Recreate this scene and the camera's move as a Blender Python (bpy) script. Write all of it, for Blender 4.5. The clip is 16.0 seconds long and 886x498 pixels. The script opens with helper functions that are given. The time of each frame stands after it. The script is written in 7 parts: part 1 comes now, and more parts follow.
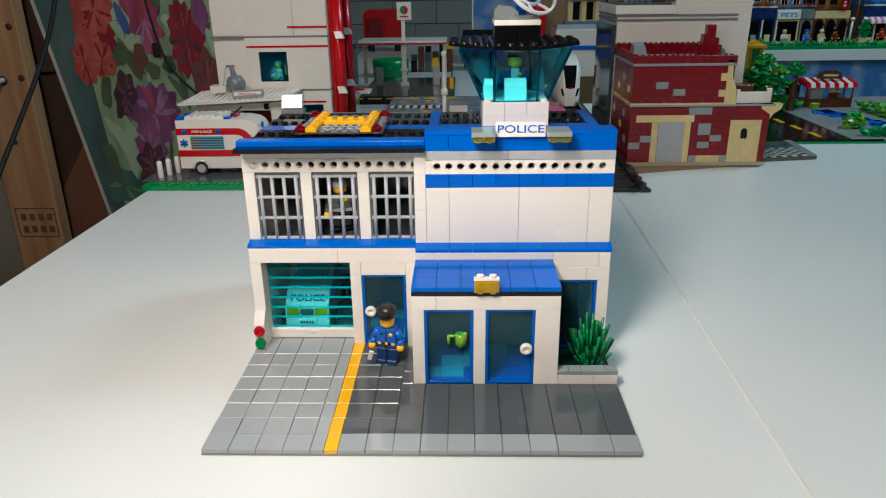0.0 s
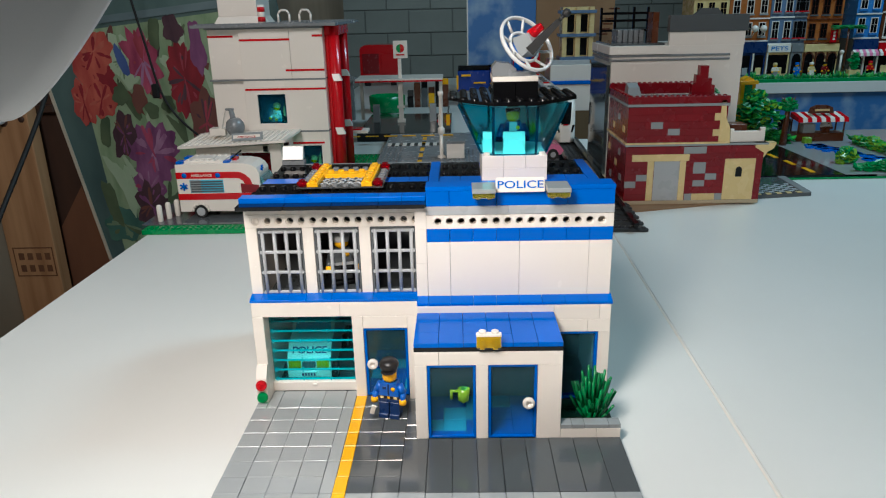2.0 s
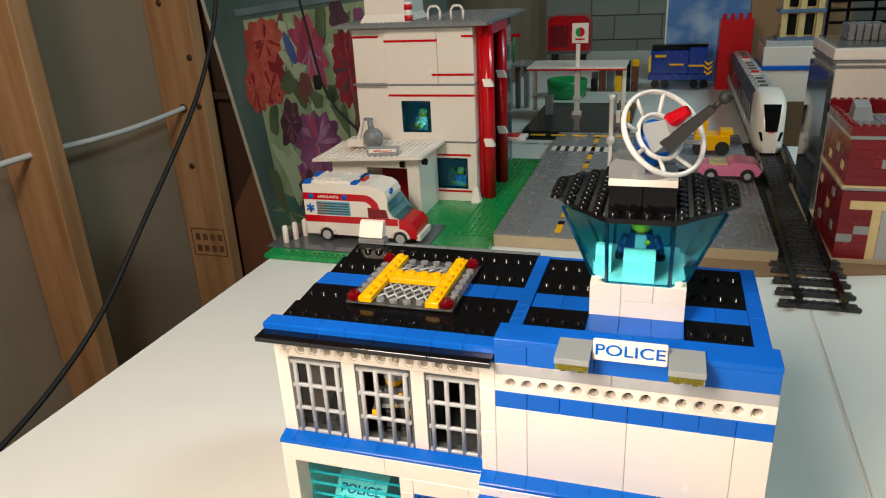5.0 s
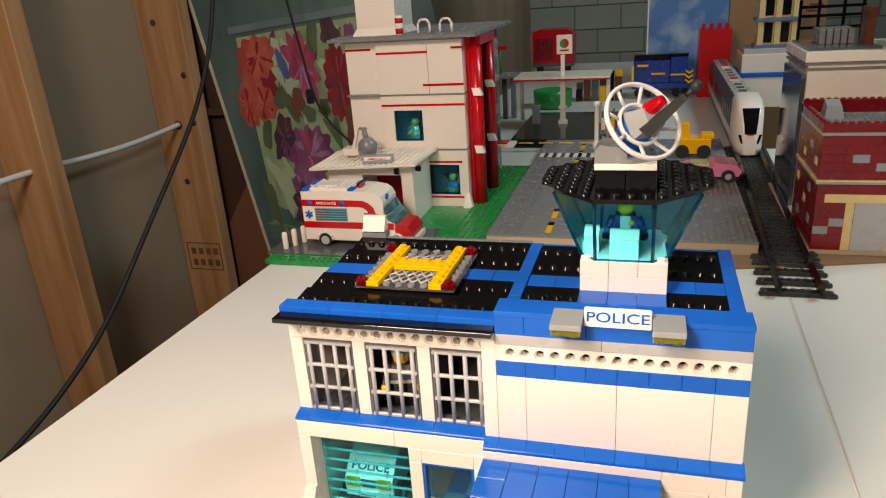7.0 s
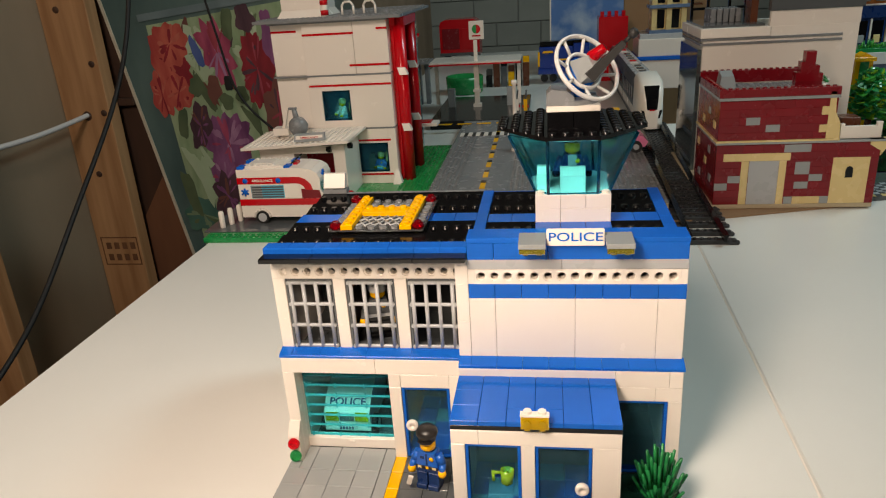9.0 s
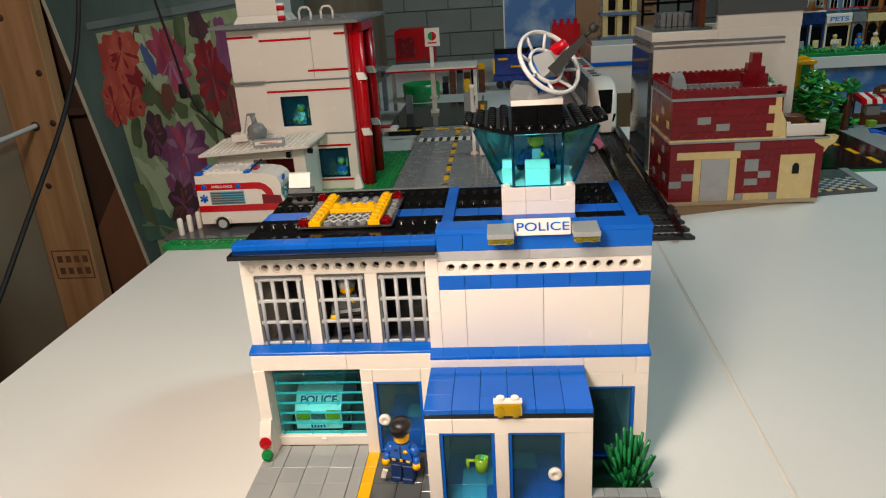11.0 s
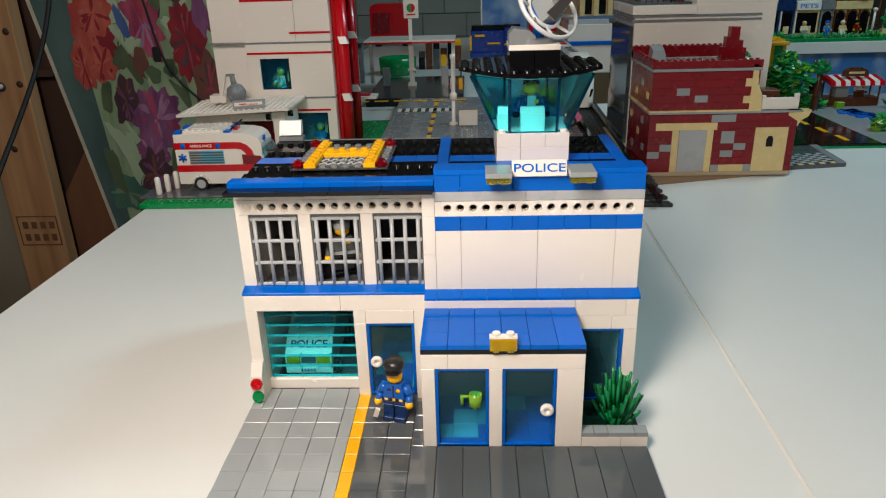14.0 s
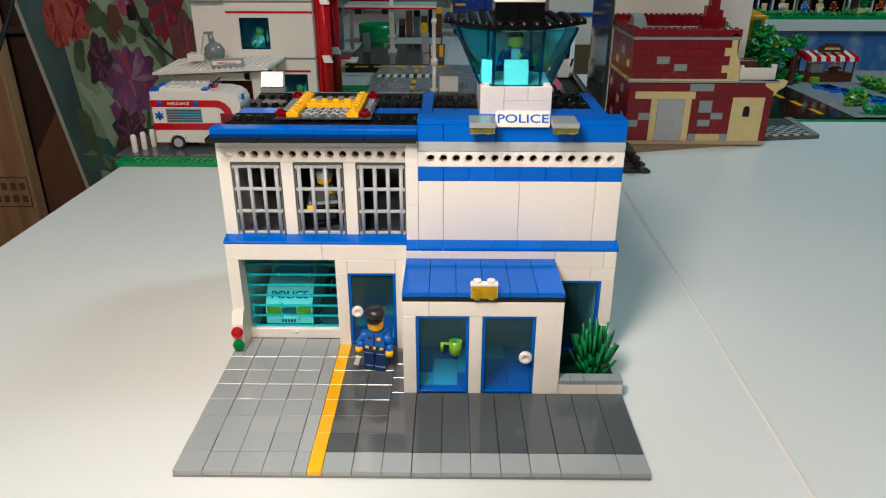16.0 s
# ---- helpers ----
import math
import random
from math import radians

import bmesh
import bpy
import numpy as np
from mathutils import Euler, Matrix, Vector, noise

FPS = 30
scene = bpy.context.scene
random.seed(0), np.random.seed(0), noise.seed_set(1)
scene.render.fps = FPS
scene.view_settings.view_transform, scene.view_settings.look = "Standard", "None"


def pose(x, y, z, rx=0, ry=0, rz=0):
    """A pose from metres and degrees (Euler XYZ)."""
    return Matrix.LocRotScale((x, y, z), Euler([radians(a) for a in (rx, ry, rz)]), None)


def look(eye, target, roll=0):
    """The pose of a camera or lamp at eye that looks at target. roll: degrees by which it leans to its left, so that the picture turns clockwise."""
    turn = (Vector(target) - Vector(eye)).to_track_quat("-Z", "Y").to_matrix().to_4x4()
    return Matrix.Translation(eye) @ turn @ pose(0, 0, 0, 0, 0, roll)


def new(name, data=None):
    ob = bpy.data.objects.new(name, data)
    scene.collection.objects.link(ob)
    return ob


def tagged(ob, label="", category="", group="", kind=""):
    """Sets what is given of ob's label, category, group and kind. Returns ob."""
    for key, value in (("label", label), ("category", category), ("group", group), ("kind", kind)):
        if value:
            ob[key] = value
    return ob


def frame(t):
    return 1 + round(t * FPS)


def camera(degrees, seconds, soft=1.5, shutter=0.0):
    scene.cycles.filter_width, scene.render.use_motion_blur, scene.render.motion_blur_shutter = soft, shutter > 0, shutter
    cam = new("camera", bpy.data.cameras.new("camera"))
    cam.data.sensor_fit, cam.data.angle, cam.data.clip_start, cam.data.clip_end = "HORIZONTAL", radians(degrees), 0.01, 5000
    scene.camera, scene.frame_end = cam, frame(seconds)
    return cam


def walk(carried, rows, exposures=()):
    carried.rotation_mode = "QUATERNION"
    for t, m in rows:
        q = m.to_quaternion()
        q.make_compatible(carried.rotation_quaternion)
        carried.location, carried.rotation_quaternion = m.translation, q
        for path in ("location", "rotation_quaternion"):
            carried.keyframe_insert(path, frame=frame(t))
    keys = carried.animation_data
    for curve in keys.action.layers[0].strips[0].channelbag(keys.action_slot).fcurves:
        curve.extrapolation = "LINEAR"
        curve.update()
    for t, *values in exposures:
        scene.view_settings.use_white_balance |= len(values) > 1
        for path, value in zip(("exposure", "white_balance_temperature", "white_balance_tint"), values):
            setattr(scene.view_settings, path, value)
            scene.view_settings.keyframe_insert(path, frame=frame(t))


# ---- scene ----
cam = camera(64.23, 16.0, soft=1.15)
# seconds, eye in metres, degrees of pitch (90 = level), roll and yaw
ROWS = [
    (0.0, 0.0253, -0.3382, 0.2593, 68.93, 0.77, 1.43),
    (0.5, 0.0234, -0.3364, 0.2595, 69.15, 0.73, 1.43),
    (1.0, 0.0245, -0.3345, 0.2685, 69.87, 0.97, 1.17),
    (1.5, 0.0260, -0.3322, 0.2789, 70.82, 1.22, 0.94),
    (2.0, 0.0223, -0.3352, 0.2779, 71.12, 1.22, 0.97),
    (2.5, 0.0209, -0.3326, 0.2741, 70.73, 0.95, 1.26),
    (3.0, 0.0300, -0.3027, 0.2776, 69.98, 0.71, 3.49),
    (3.3, 0.0420, -0.2660, 0.2950, 69.05, 1.49, 6.69),
    (3.5, 0.0485, -0.2412, 0.3031, 68.34, 1.67, 9.00),
    (4.0, 0.0577, -0.2065, 0.3145, 67.92, 2.38, 12.36),
    (4.5, 0.0664, -0.1724, 0.3232, 68.30, 2.52, 15.37),
    (4.7, 0.0690, -0.1620, 0.3310, 68.07, 2.50, 16.79),
    (6.8, 0.0780, -0.1970, 0.3260, 69.38, 3.65, 16.67),
    (7.0, 0.0759, -0.2004, 0.3263, 69.40, 3.71, 15.76),
    (7.5, 0.0674, -0.2144, 0.3201, 69.28, 3.64, 12.98),
    (8.0, 0.0561, -0.2309, 0.3112, 68.96, 3.32, 9.72),
    (8.5, 0.0489, -0.2495, 0.3097, 68.66, 3.30, 8.35),
    (9.0, 0.0484, -0.2603, 0.3105, 68.65, 3.47, 7.79),
    (9.2, 0.0450, -0.2620, 0.3100, 68.52, 3.35, 7.46),
    (11.3, 0.0400, -0.2740, 0.3000, 69.38, 3.28, 3.79),
    (11.5, 0.0382, -0.2776, 0.2978, 69.42, 3.09, 3.64),
    (12.0, 0.0323, -0.2826, 0.2938, 69.19, 2.49, 3.22),
    (12.5, 0.0314, -0.2850, 0.2862, 68.80, 2.05, 2.90),
    (13.0, 0.0328, -0.2839, 0.2833, 68.33, 2.05, 2.58),
    (13.5, 0.0303, -0.2854, 0.2829, 68.17, 2.02, 2.30),
    (14.0, 0.0232, -0.2850, 0.2795, 67.99, 1.50, 1.98),
    (14.5, 0.0227, -0.2902, 0.2787, 67.90, 0.35, 1.71),
    (15.0, 0.0236, -0.2944, 0.2822, 67.75, -0.88, 1.40),
    (15.5, 0.0309, -0.2905, 0.2777, 67.08, -0.52, 0.85),
    (16.0, 0.0194, -0.2950, 0.2661, 66.01, -0.08, 0.53),
]
# seconds, stops, white balance in kelvin, tint
EXPOSURES = [(0.0, -0.3, 6050, 9), (2.0, -0.16, 5950, 9), (3.2, -0.16, 6200, 10), (4.5, 0.02, 6850, 11), (7.0, 0.12, 7800, 20), (9.0, -0.18, 7550, 17), (12.0, -0.18, 6900, 14), (16.0, -0.30, 6300, 10)]
walk(cam, [(t, pose(x, y, z, rx, ry, rz)) for t, x, y, z, rx, ry, rz in ROWS], EXPOSURES)

# ---- scale: everything is laid out in brick studs of 8 mm, x from the base's left edge, y from its front edge ----
S = 0.008


def W(x, y, z):
    return Vector(((x - 16) * S, y * S, z * S))


# ---- light ----
world = bpy.data.worlds.new("room_air")
scene.world = world
world.use_nodes = True
world.node_tree.nodes["Background"].inputs["Color"].default_value = (0.62, 0.72, 0.75, 1)
world.node_tree.nodes["Background"].inputs["Strength"].default_value = 0.02


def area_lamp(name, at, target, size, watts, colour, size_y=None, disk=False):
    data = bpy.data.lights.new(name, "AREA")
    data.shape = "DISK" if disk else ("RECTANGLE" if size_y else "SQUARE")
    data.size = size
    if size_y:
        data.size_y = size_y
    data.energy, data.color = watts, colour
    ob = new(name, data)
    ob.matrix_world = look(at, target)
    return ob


LAMP_AXIS = Vector((1.3, 1.11, -0.93)).normalized()
LAMP_RIM = Vector((9.66, -21.72, 38.64))
LAMP_UP = (Vector((0, 0, 1)) - LAMP_AXIS * LAMP_AXIS.z).normalized()
bulb = bpy.data.lights.new("work_lamp_light", "POINT")
bulb.shadow_soft_size, bulb.energy, bulb.color = 0.036, 3.8, (1.0, 0.86, 0.72)
new("work_lamp_light", bulb).matrix_world = Matrix.Translation(W(*(LAMP_RIM + LAMP_AXIS * 0.5 + LAMP_UP * 3.9 - LAMP_AXIS.cross(LAMP_UP) * 2.6)))
# Unseen fill added at front left to lift the hospital and station fronts.
area_lamp("front_fill_light", (-0.30, -0.4, 0.88), (-0.25, 0.8, 0.1), 0.3, 9.2, (1.0, 0.93, 0.86))
# Cool fill added overhead, unseen, for the right table and rear street.
area_lamp("right_fill_light", (1.4, 0.95, 1.66), (1.0, 1.35, 0), 1.2, 24, (0.58, 0.88, 1.0), 0.14)
# Added unseen fill, turned away from the table to brighten the block wall.
area_lamp("far_wall_fill_light", (0.0, 4.3, 1.64), (0.0, 6.2, 0.6), 1.2, 23, (0.80, 0.95, 1.0), 0.14)


# ---- materials ----
def lin(r, g, b):
    f = lambda v: v / 12.92 if v <= 0.04045 else ((v + 0.055) / 1.055) ** 2.4
    return tuple(f(v / 255) for v in (r, g, b)) + (1.0,)


def nodes_of(m):
    m.use_nodes = True
    return m.node_tree.nodes, m.node_tree.links, m.node_tree.nodes["Principled BSDF"]


def plastic(name, rgb, rough=0.16, vary=0.05, scratch=0.12, wave=0.0):
    """Moulded plastic: faint shade differences from piece to piece, smudges in the gloss, slight waviness."""
    m = bpy.data.materials.new(name)
    n, l, p = nodes_of(m)
    info = n.new("ShaderNodeObjectInfo")
    geo = n.new("ShaderNodeNewGeometry")
    coord = n.new("ShaderNodeTexCoord")
    big = n.new("ShaderNodeTexNoise")
    big.inputs["Scale"].default_value, big.inputs["Detail"].default_value = 60, 3
    fine = n.new("ShaderNodeTexNoise")
    fine.inputs["Scale"].default_value, fine.inputs["Detail"].default_value = 900, 4
    l.new(coord.outputs["Object"], big.inputs["Vector"])
    l.new(coord.outputs["Object"], fine.inputs["Vector"])
    add = n.new("ShaderNodeMath")
    l.new(info.outputs["Random"], add.inputs[0])
    l.new(geo.outputs["Random Per Island"], add.inputs[1])
    frac = n.new("ShaderNodeMath")
    frac.operation = "FRACT"
    l.new(add.outputs[0], frac.inputs[0])
    val = n.new("ShaderNodeMapRange")
    val.inputs["To Min"].default_value, val.inputs["To Max"].default_value = 1 - vary, 1 + vary
    l.new(frac.outputs[0], val.inputs["Value"])
    hsv = n.new("ShaderNodeHueSaturation")
    hsv.inputs["Color"].default_value = rgb
    l.new(val.outputs["Result"], hsv.inputs["Value"])
    l.new(hsv.outputs["Color"], p.inputs["Base Color"])
    mr = n.new("ShaderNodeMapRange")
    mr.inputs["From Min"].default_value, mr.inputs["From Max"].default_value = 0.35, 0.75
    mr.inputs["To Min"].default_value, mr.inputs["To Max"].default_value = rough, rough + scratch
    l.new(big.outputs["Fac"], mr.inputs["Value"])
    l.new(mr.outputs["Result"], p.inputs["Roughness"])
    bump = n.new("ShaderNodeBump")
    bump.inputs["Strength"].default_value, bump.inputs["Distance"].default_value = 0.04, 0.0004
    l.new(fine.outputs["Fac"], bump.inputs["Height"])
    if wave:
        swell = n.new("ShaderNodeBump")
        swell.inputs["Strength"].default_value, swell.inputs["Distance"].default_value = wave, 0.0006
        l.new(big.outputs["Fac"], swell.inputs["Height"])
        l.new(swell.outputs["Normal"], bump.inputs["Normal"])
    l.new(bump.outputs["Normal"], p.inputs["Normal"])
    p.inputs["IOR"].default_value = 1.5
    return m


BRIGHTLEAF = plastic("bright_leaf_plastic", lin(58, 164, 62), 0.25, 0.15)
LOCOBLUE = plastic("deep_blue_plastic", lin(0, 52, 140), 0.2)


def clear_plastic(name, rgb, rough=0.04, trans=0.92):
    m = bpy.data.materials.new(name)
    n, l, p = nodes_of(m)
    p.inputs["Base Color"].default_value = rgb
    p.inputs["Transmission Weight"].default_value = trans
    p.inputs["IOR"].default_value = 1.3
    coord = n.new("ShaderNodeTexCoord")
    smudge = n.new("ShaderNodeTexNoise")
    smudge.inputs["Scale"].default_value = 90
    l.new(coord.outputs["Object"], smudge.inputs["Vector"])
    mr = n.new("ShaderNodeMapRange")
    mr.inputs["To Min"].default_value, mr.inputs["To Max"].default_value = rough, rough + 0.08
    l.new(smudge.outputs["Fac"], mr.inputs["Value"])
    l.new(mr.outputs["Result"], p.inputs["Roughness"])
    return m


def stained(name, rgb, rgb2, scale=8.0, rough=0.6, bump_mm=0.3, stretch=(1, 1, 1), detail=5.0, fine=250.0):
    """Two colours mixed by a noise, with a finer grain on top."""
    m = bpy.data.materials.new(name)
    n, l, p = nodes_of(m)
    coord = n.new("ShaderNodeTexCoord")
    mp = n.new("ShaderNodeMapping")
    mp.inputs["Scale"].default_value = stretch
    l.new(coord.outputs["Object"], mp.inputs["Vector"])
    a = n.new("ShaderNodeTexNoise")
    a.inputs["Scale"].default_value, a.inputs["Detail"].default_value = scale, detail
    l.new(mp.outputs["Vector"], a.inputs["Vector"])
    b = n.new("ShaderNodeTexNoise")
    b.inputs["Scale"].default_value, b.inputs["Detail"].default_value = fine, 4
    l.new(mp.outputs["Vector"], b.inputs["Vector"])
    ramp = n.new("ShaderNodeValToRGB")
    ramp.color_ramp.elements[0].position, ramp.color_ramp.elements[1].position = 0.3, 0.7
    ramp.color_ramp.elements[0].color, ramp.color_ramp.elements[1].color = rgb, rgb2
    l.new(a.outputs["Fac"], ramp.inputs["Fac"])
    l.new(ramp.outputs["Color"], p.inputs["Base Color"])
    bump = n.new("ShaderNodeBump")
    bump.inputs["Strength"].default_value, bump.inputs["Distance"].default_value = 0.5, bump_mm / 1000
    l.new(b.outputs["Fac"], bump.inputs["Height"])
    l.new(bump.outputs["Normal"], p.inputs["Normal"])
    p.inputs["Roughness"].default_value = rough
    return m


WHITE = plastic("white_plastic", lin(236, 228, 218), 0.24, 0.02, 0.04)
BLUE = plastic("blue_plastic", lin(0, 96, 198), 0.10, 0.05)
BLUE.node_tree.nodes["Principled BSDF"].inputs["IOR"].default_value = 1.28
FLOORBLUE = plastic("dark_blue_plastic", lin(0, 92, 190), 0.15)
AZURE = plastic("azure_plastic", lin(84, 186, 214), 0.15)
BLACK = plastic("black_plastic", lin(14, 14, 16), 0.09, 0.1, 0.05)
DKGREY = plastic("dark_grey_plastic", lin(86, 90, 92), 0.07, 0.04, 0.04)
GREY = plastic("grey_plastic", lin(148, 153, 154), 0.10, 0.04, 0.06)
DKTILE = plastic("dark_grey_tile", lin(84, 88, 90), 0.03, 0.04, 0.03, 0.25)
LTTILE = plastic("light_grey_tile", lin(162, 166, 166), 0.05, 0.04, 0.05, 0.25)
MIDGREY = plastic("middle_grey_plastic", lin(125, 128, 130), 0.2, 0.03)
YELLOW = plastic("yellow_plastic", lin(250, 184, 18), 0.18, 0.04)
RED = plastic("red_plastic", lin(196, 12, 24), 0.16)
DKRED = plastic("dark_red_plastic", lin(126, 14, 25), 0.2, 0.1)
TAN = plastic("tan_plastic", lin(222, 198, 140), 0.22)
GREEN = plastic("green_plastic", lin(0, 140, 74), 0.2, 0.06)
LEAF = plastic("leaf_green_plastic", lin(22, 132, 66), 0.25, 0.15)
STEM = plastic("stem_green_plastic", lin(10, 124, 66), 0.2, 0.12)
PINE = plastic("dark_green_plastic", lin(8, 52, 36), 0.25)
LIME = plastic("lime_plastic", lin(120, 170, 44), 0.2)
SHIRT = plastic("shirt_blue_plastic", lin(6, 92, 186), 0.3)
CAPBLACK = plastic("cap_black_plastic", lin(34, 32, 32), 0.3)
NAVY = plastic("navy_plastic", lin(24, 52, 100), 0.25)
BROWN = plastic("brown_plastic", lin(92, 48, 26), 0.25)
PINK = plastic("pink_plastic", lin(232, 130, 168), 0.2)
SKYBLUE = plastic("sky_blue_plastic", lin(60, 130, 200), 0.2)
SANDBLUE = plastic("sand_blue_plastic", lin(95, 120, 150), 0.25)
ORANGE = plastic("dark_orange_plastic", lin(170, 100, 50), 0.25)
DISH = plastic("light_grey_plastic", lin(206, 206, 204), 0.2)
CHROME = plastic("silver_plastic", lin(175, 178, 180), 0.25)
TRACK = plastic("track_plastic", lin(46, 47, 48), 0.38, 0.15)
TRAIN = plastic("train_side_plastic", lin(74, 78, 80), 0.4)
RUBBER = plastic("rubber", lin(28, 28, 28), 0.55)
BLACKTILE = plastic("glossy_black_tile", lin(16, 16, 18), 0.03, 0.05, 0.03, 0.15)
BLACK.node_tree.nodes["Principled BSDF"].inputs["IOR"].default_value = 1.38
MIRROR = plastic("tinted_mirror_glazing", lin(120, 132, 136), 0.04, 0.0, 0.03)
MIRROR.node_tree.nodes["Principled BSDF"].inputs["Metallic"].default_value = 0.75
T_TEAL = clear_plastic("clear_teal", lin(102, 220, 233), 0.03, 1.0)
T_PALE = clear_plastic("clear_pale_teal", lin(98, 206, 217), 0.03, 1.0)
T_AMBER = clear_plastic("clear_dull_yellow", lin(214, 202, 66), 0.06, 0.8)
T_SLAT = clear_plastic("clear_turquoise", lin(30, 196, 206), 0.05, 0.55)
T_DEEP = clear_plastic("clear_teal_edge", lin(0, 104, 140), 0.05, 0.85)
T_DARK = clear_plastic("clear_smoke_teal", lin(120, 190, 208), 0.03, 0.95)
T_RED = clear_plastic("clear_red", lin(232, 22, 38), 0.04, 0.6)
T_DEEPRED = clear_plastic("clear_deep_red", lin(196, 10, 30), 0.04, 0.8)
T_GREEN = clear_plastic("clear_green", lin(12, 168, 90), 0.04, 0.6)
T_YELLOW = clear_plastic("clear_yellow", lin(246, 206, 26), 0.05, 0.6)
T_CLEAR = clear_plastic("clear_plastic", lin(215, 218, 220))
T_GREY = clear_plastic("clear_grey_plastic", lin(190, 192, 194), 0.08, 0.6)
TABLE = stained("white_laminate", lin(222, 222, 216), lin(230, 230, 225), 3, 0.32, 0.05, fine=1500)
EDGE = stained("table_edge_board", lin(190, 180, 160), lin(206, 196, 176), 20, 0.6)
WOOD = stained("pine_stud", lin(156, 112, 74), lin(190, 146, 104), 14, 0.65, 0.4, (3, 3, 0.25))
LOOSE = stained("reddish_brown_board", lin(104, 66, 46), lin(126, 84, 58), 6, 0.65, 0.4, (2, 2, 0.4))
DARKWOOD = stained("dark_brown_board", lin(58, 38, 28), lin(84, 56, 40), 6, 0.7, 0.4, (2, 2, 0.4))
PANEL = stained("grey_brown_sheathing", lin(132, 116, 96), lin(158, 140, 118), 3, 0.75, 0.3, (1, 1, 0.35))
CABLE = plastic("black_cable", lin(9, 9, 11), 0.6)
WCABLE = plastic("white_cable", lin(206, 208, 208), 0.45)
BLOCKS = stained("painted_blockwork", lin(118, 124, 118), lin(136, 142, 136), 2, 0.75, 0.8, fine=60)
MORTAR = stained("painted_joint", lin(96, 100, 96), lin(110, 114, 110), 4, 0.85)
CEIL = stained("ceiling_board", lin(150, 146, 138), lin(170, 166, 158), 2, 0.8)
FLOORM = stained("concrete_floor", lin(88, 86, 82), lin(106, 104, 100), 2, 0.7)
CARD = stained("brown_cardboard", lin(140, 104, 72), lin(158, 122, 86), 5, 0.8)
SHADE = plastic("lamp_shade_paint", lin(160, 162, 164), 0.35, 0.0)
TEALFRAME = stained("teal_painted_board", lin(58, 84, 84), lin(88, 114, 112), 7, 0.6, 0.3, (1.5, 1, 0.5), 8.0)

# ---- mesh tools, in studs ----
ORIGIN = {}


def thing(name, at, label, category, group="", kind=""):
    ob = new(name)
    ob.empty_display_size = 0.02
    ob.location = W(*at)
    ORIGIN[ob.name] = Vector(at)
    return tagged(ob, label, category, group, kind)


def bm_new():
    return bmesh.new()


def part(name, bm, mat, parent, label=""):
    """Links a bmesh, laid out in studs in the place's own frame, as one mesh under a thing or a part."""
    root = parent
    while root.parent:
        root = root.parent
    o = ORIGIN[root.name]
    for v in bm.verts:
        v.co = (v.co - o) * S
    me = bpy.data.meshes.new(name)
    bm.to_mesh(me)
    bm.free()
    for m in mat if isinstance(mat, (list, tuple)) else [mat]:
        me.materials.append(m)
    ob = new(name, me)
    ob.parent = parent
    return tagged(ob, label)


def solid(name, bm, mat, at, label, category, group="", kind=""):
    """A thing that is one mesh."""
    o = Vector(at)
    for v in bm.verts:
        v.co = (v.co - o) * S
    me = bpy.data.meshes.new(name)
    bm.to_mesh(me)
    bm.free()
    for m in mat if isinstance(mat, (list, tuple)) else [mat]:
        me.materials.append(m)
    ob = new(name, me)
    ob.location = W(*at)
    ORIGIN[ob.name] = o
    return tagged(ob, label, category, group, kind)


def hexa(bm, pts, mi=0):
    """Eight corners: the bottom four counter-clockwise, then the top four."""
    v = [bm.verts.new(p) for p in pts]
    for f in ((3, 2, 1, 0), (4, 5, 6, 7), (0, 1, 5, 4), (1, 2, 6, 5), (2, 3, 7, 6), (3, 0, 4, 7)):
        bm.faces.new([v[i] for i in f]).material_index = mi
    return v


def box(bm, x0, y0, z0, x1, y1, z1, b=0.035, mi=0):
    """A box with chamfered edges."""
    b = min(b * 0.8, (x1 - x0) * 0.3, (y1 - y0) * 0.3, (z1 - z0) * 0.3)
    if b <= 0.001:
        hexa(bm, [(x0, y0, z0), (x1, y0, z0), (x1, y1, z0), (x0, y1, z0), (x0, y0, z1), (x1, y0, z1), (x1, y1, z1), (x0, y1, z1)], mi)
        return
    lo, hi = (x0, y0, z0), (x1, y1, z1)
    vs = {}
    for sx in (0, 1):
        for sy in (0, 1):
            for sz in (0, 1):
                s = (sx, sy, sz)
                for ax in range(3):
                    c = [(hi[i] if s[i] else lo[i]) for i in range(3)]
                    for i in range(3):
                        if i != ax:
                            c[i] += -b if s[i] else b
                    vs[s, ax] = bm.verts.new(c)
    faces = []
    for ax in range(3):
        u, w = (ax + 1) % 3, (ax + 2) % 3
        for side in (0, 1):
            loop = []
            for a, c in ((0, 0), (1, 0), (1, 1), (0, 1)):
                s = [0, 0, 0]
                s[ax], s[u], s[w] = side, a, c
                loop.append(vs[tuple(s), ax])
            faces.append(loop if side else loop[::-1])
        for a in (0, 1):
            for c in (0, 1):
                s0, s1 = [0, 0, 0], [0, 0, 0]
                s0[ax], s1[ax] = 0, 1
                s0[u] = s1[u] = a
                s0[w] = s1[w] = c
                loop = [vs[tuple(s0), u], vs[tuple(s1), u], vs[tuple(s1), w], vs[tuple(s0), w]]
                faces.append(loop if (a == c) else loop[::-1])
    for s in [(x, y, z) for x in (0, 1) for y in (0, 1) for z in (0, 1)]:
        loop = [vs[s, 0], vs[s, 1], vs[s, 2]]
        faces.append(loop if sum(s) % 2 else loop[::-1])
    for f in faces:
        bm.faces.new(f).material_index = mi


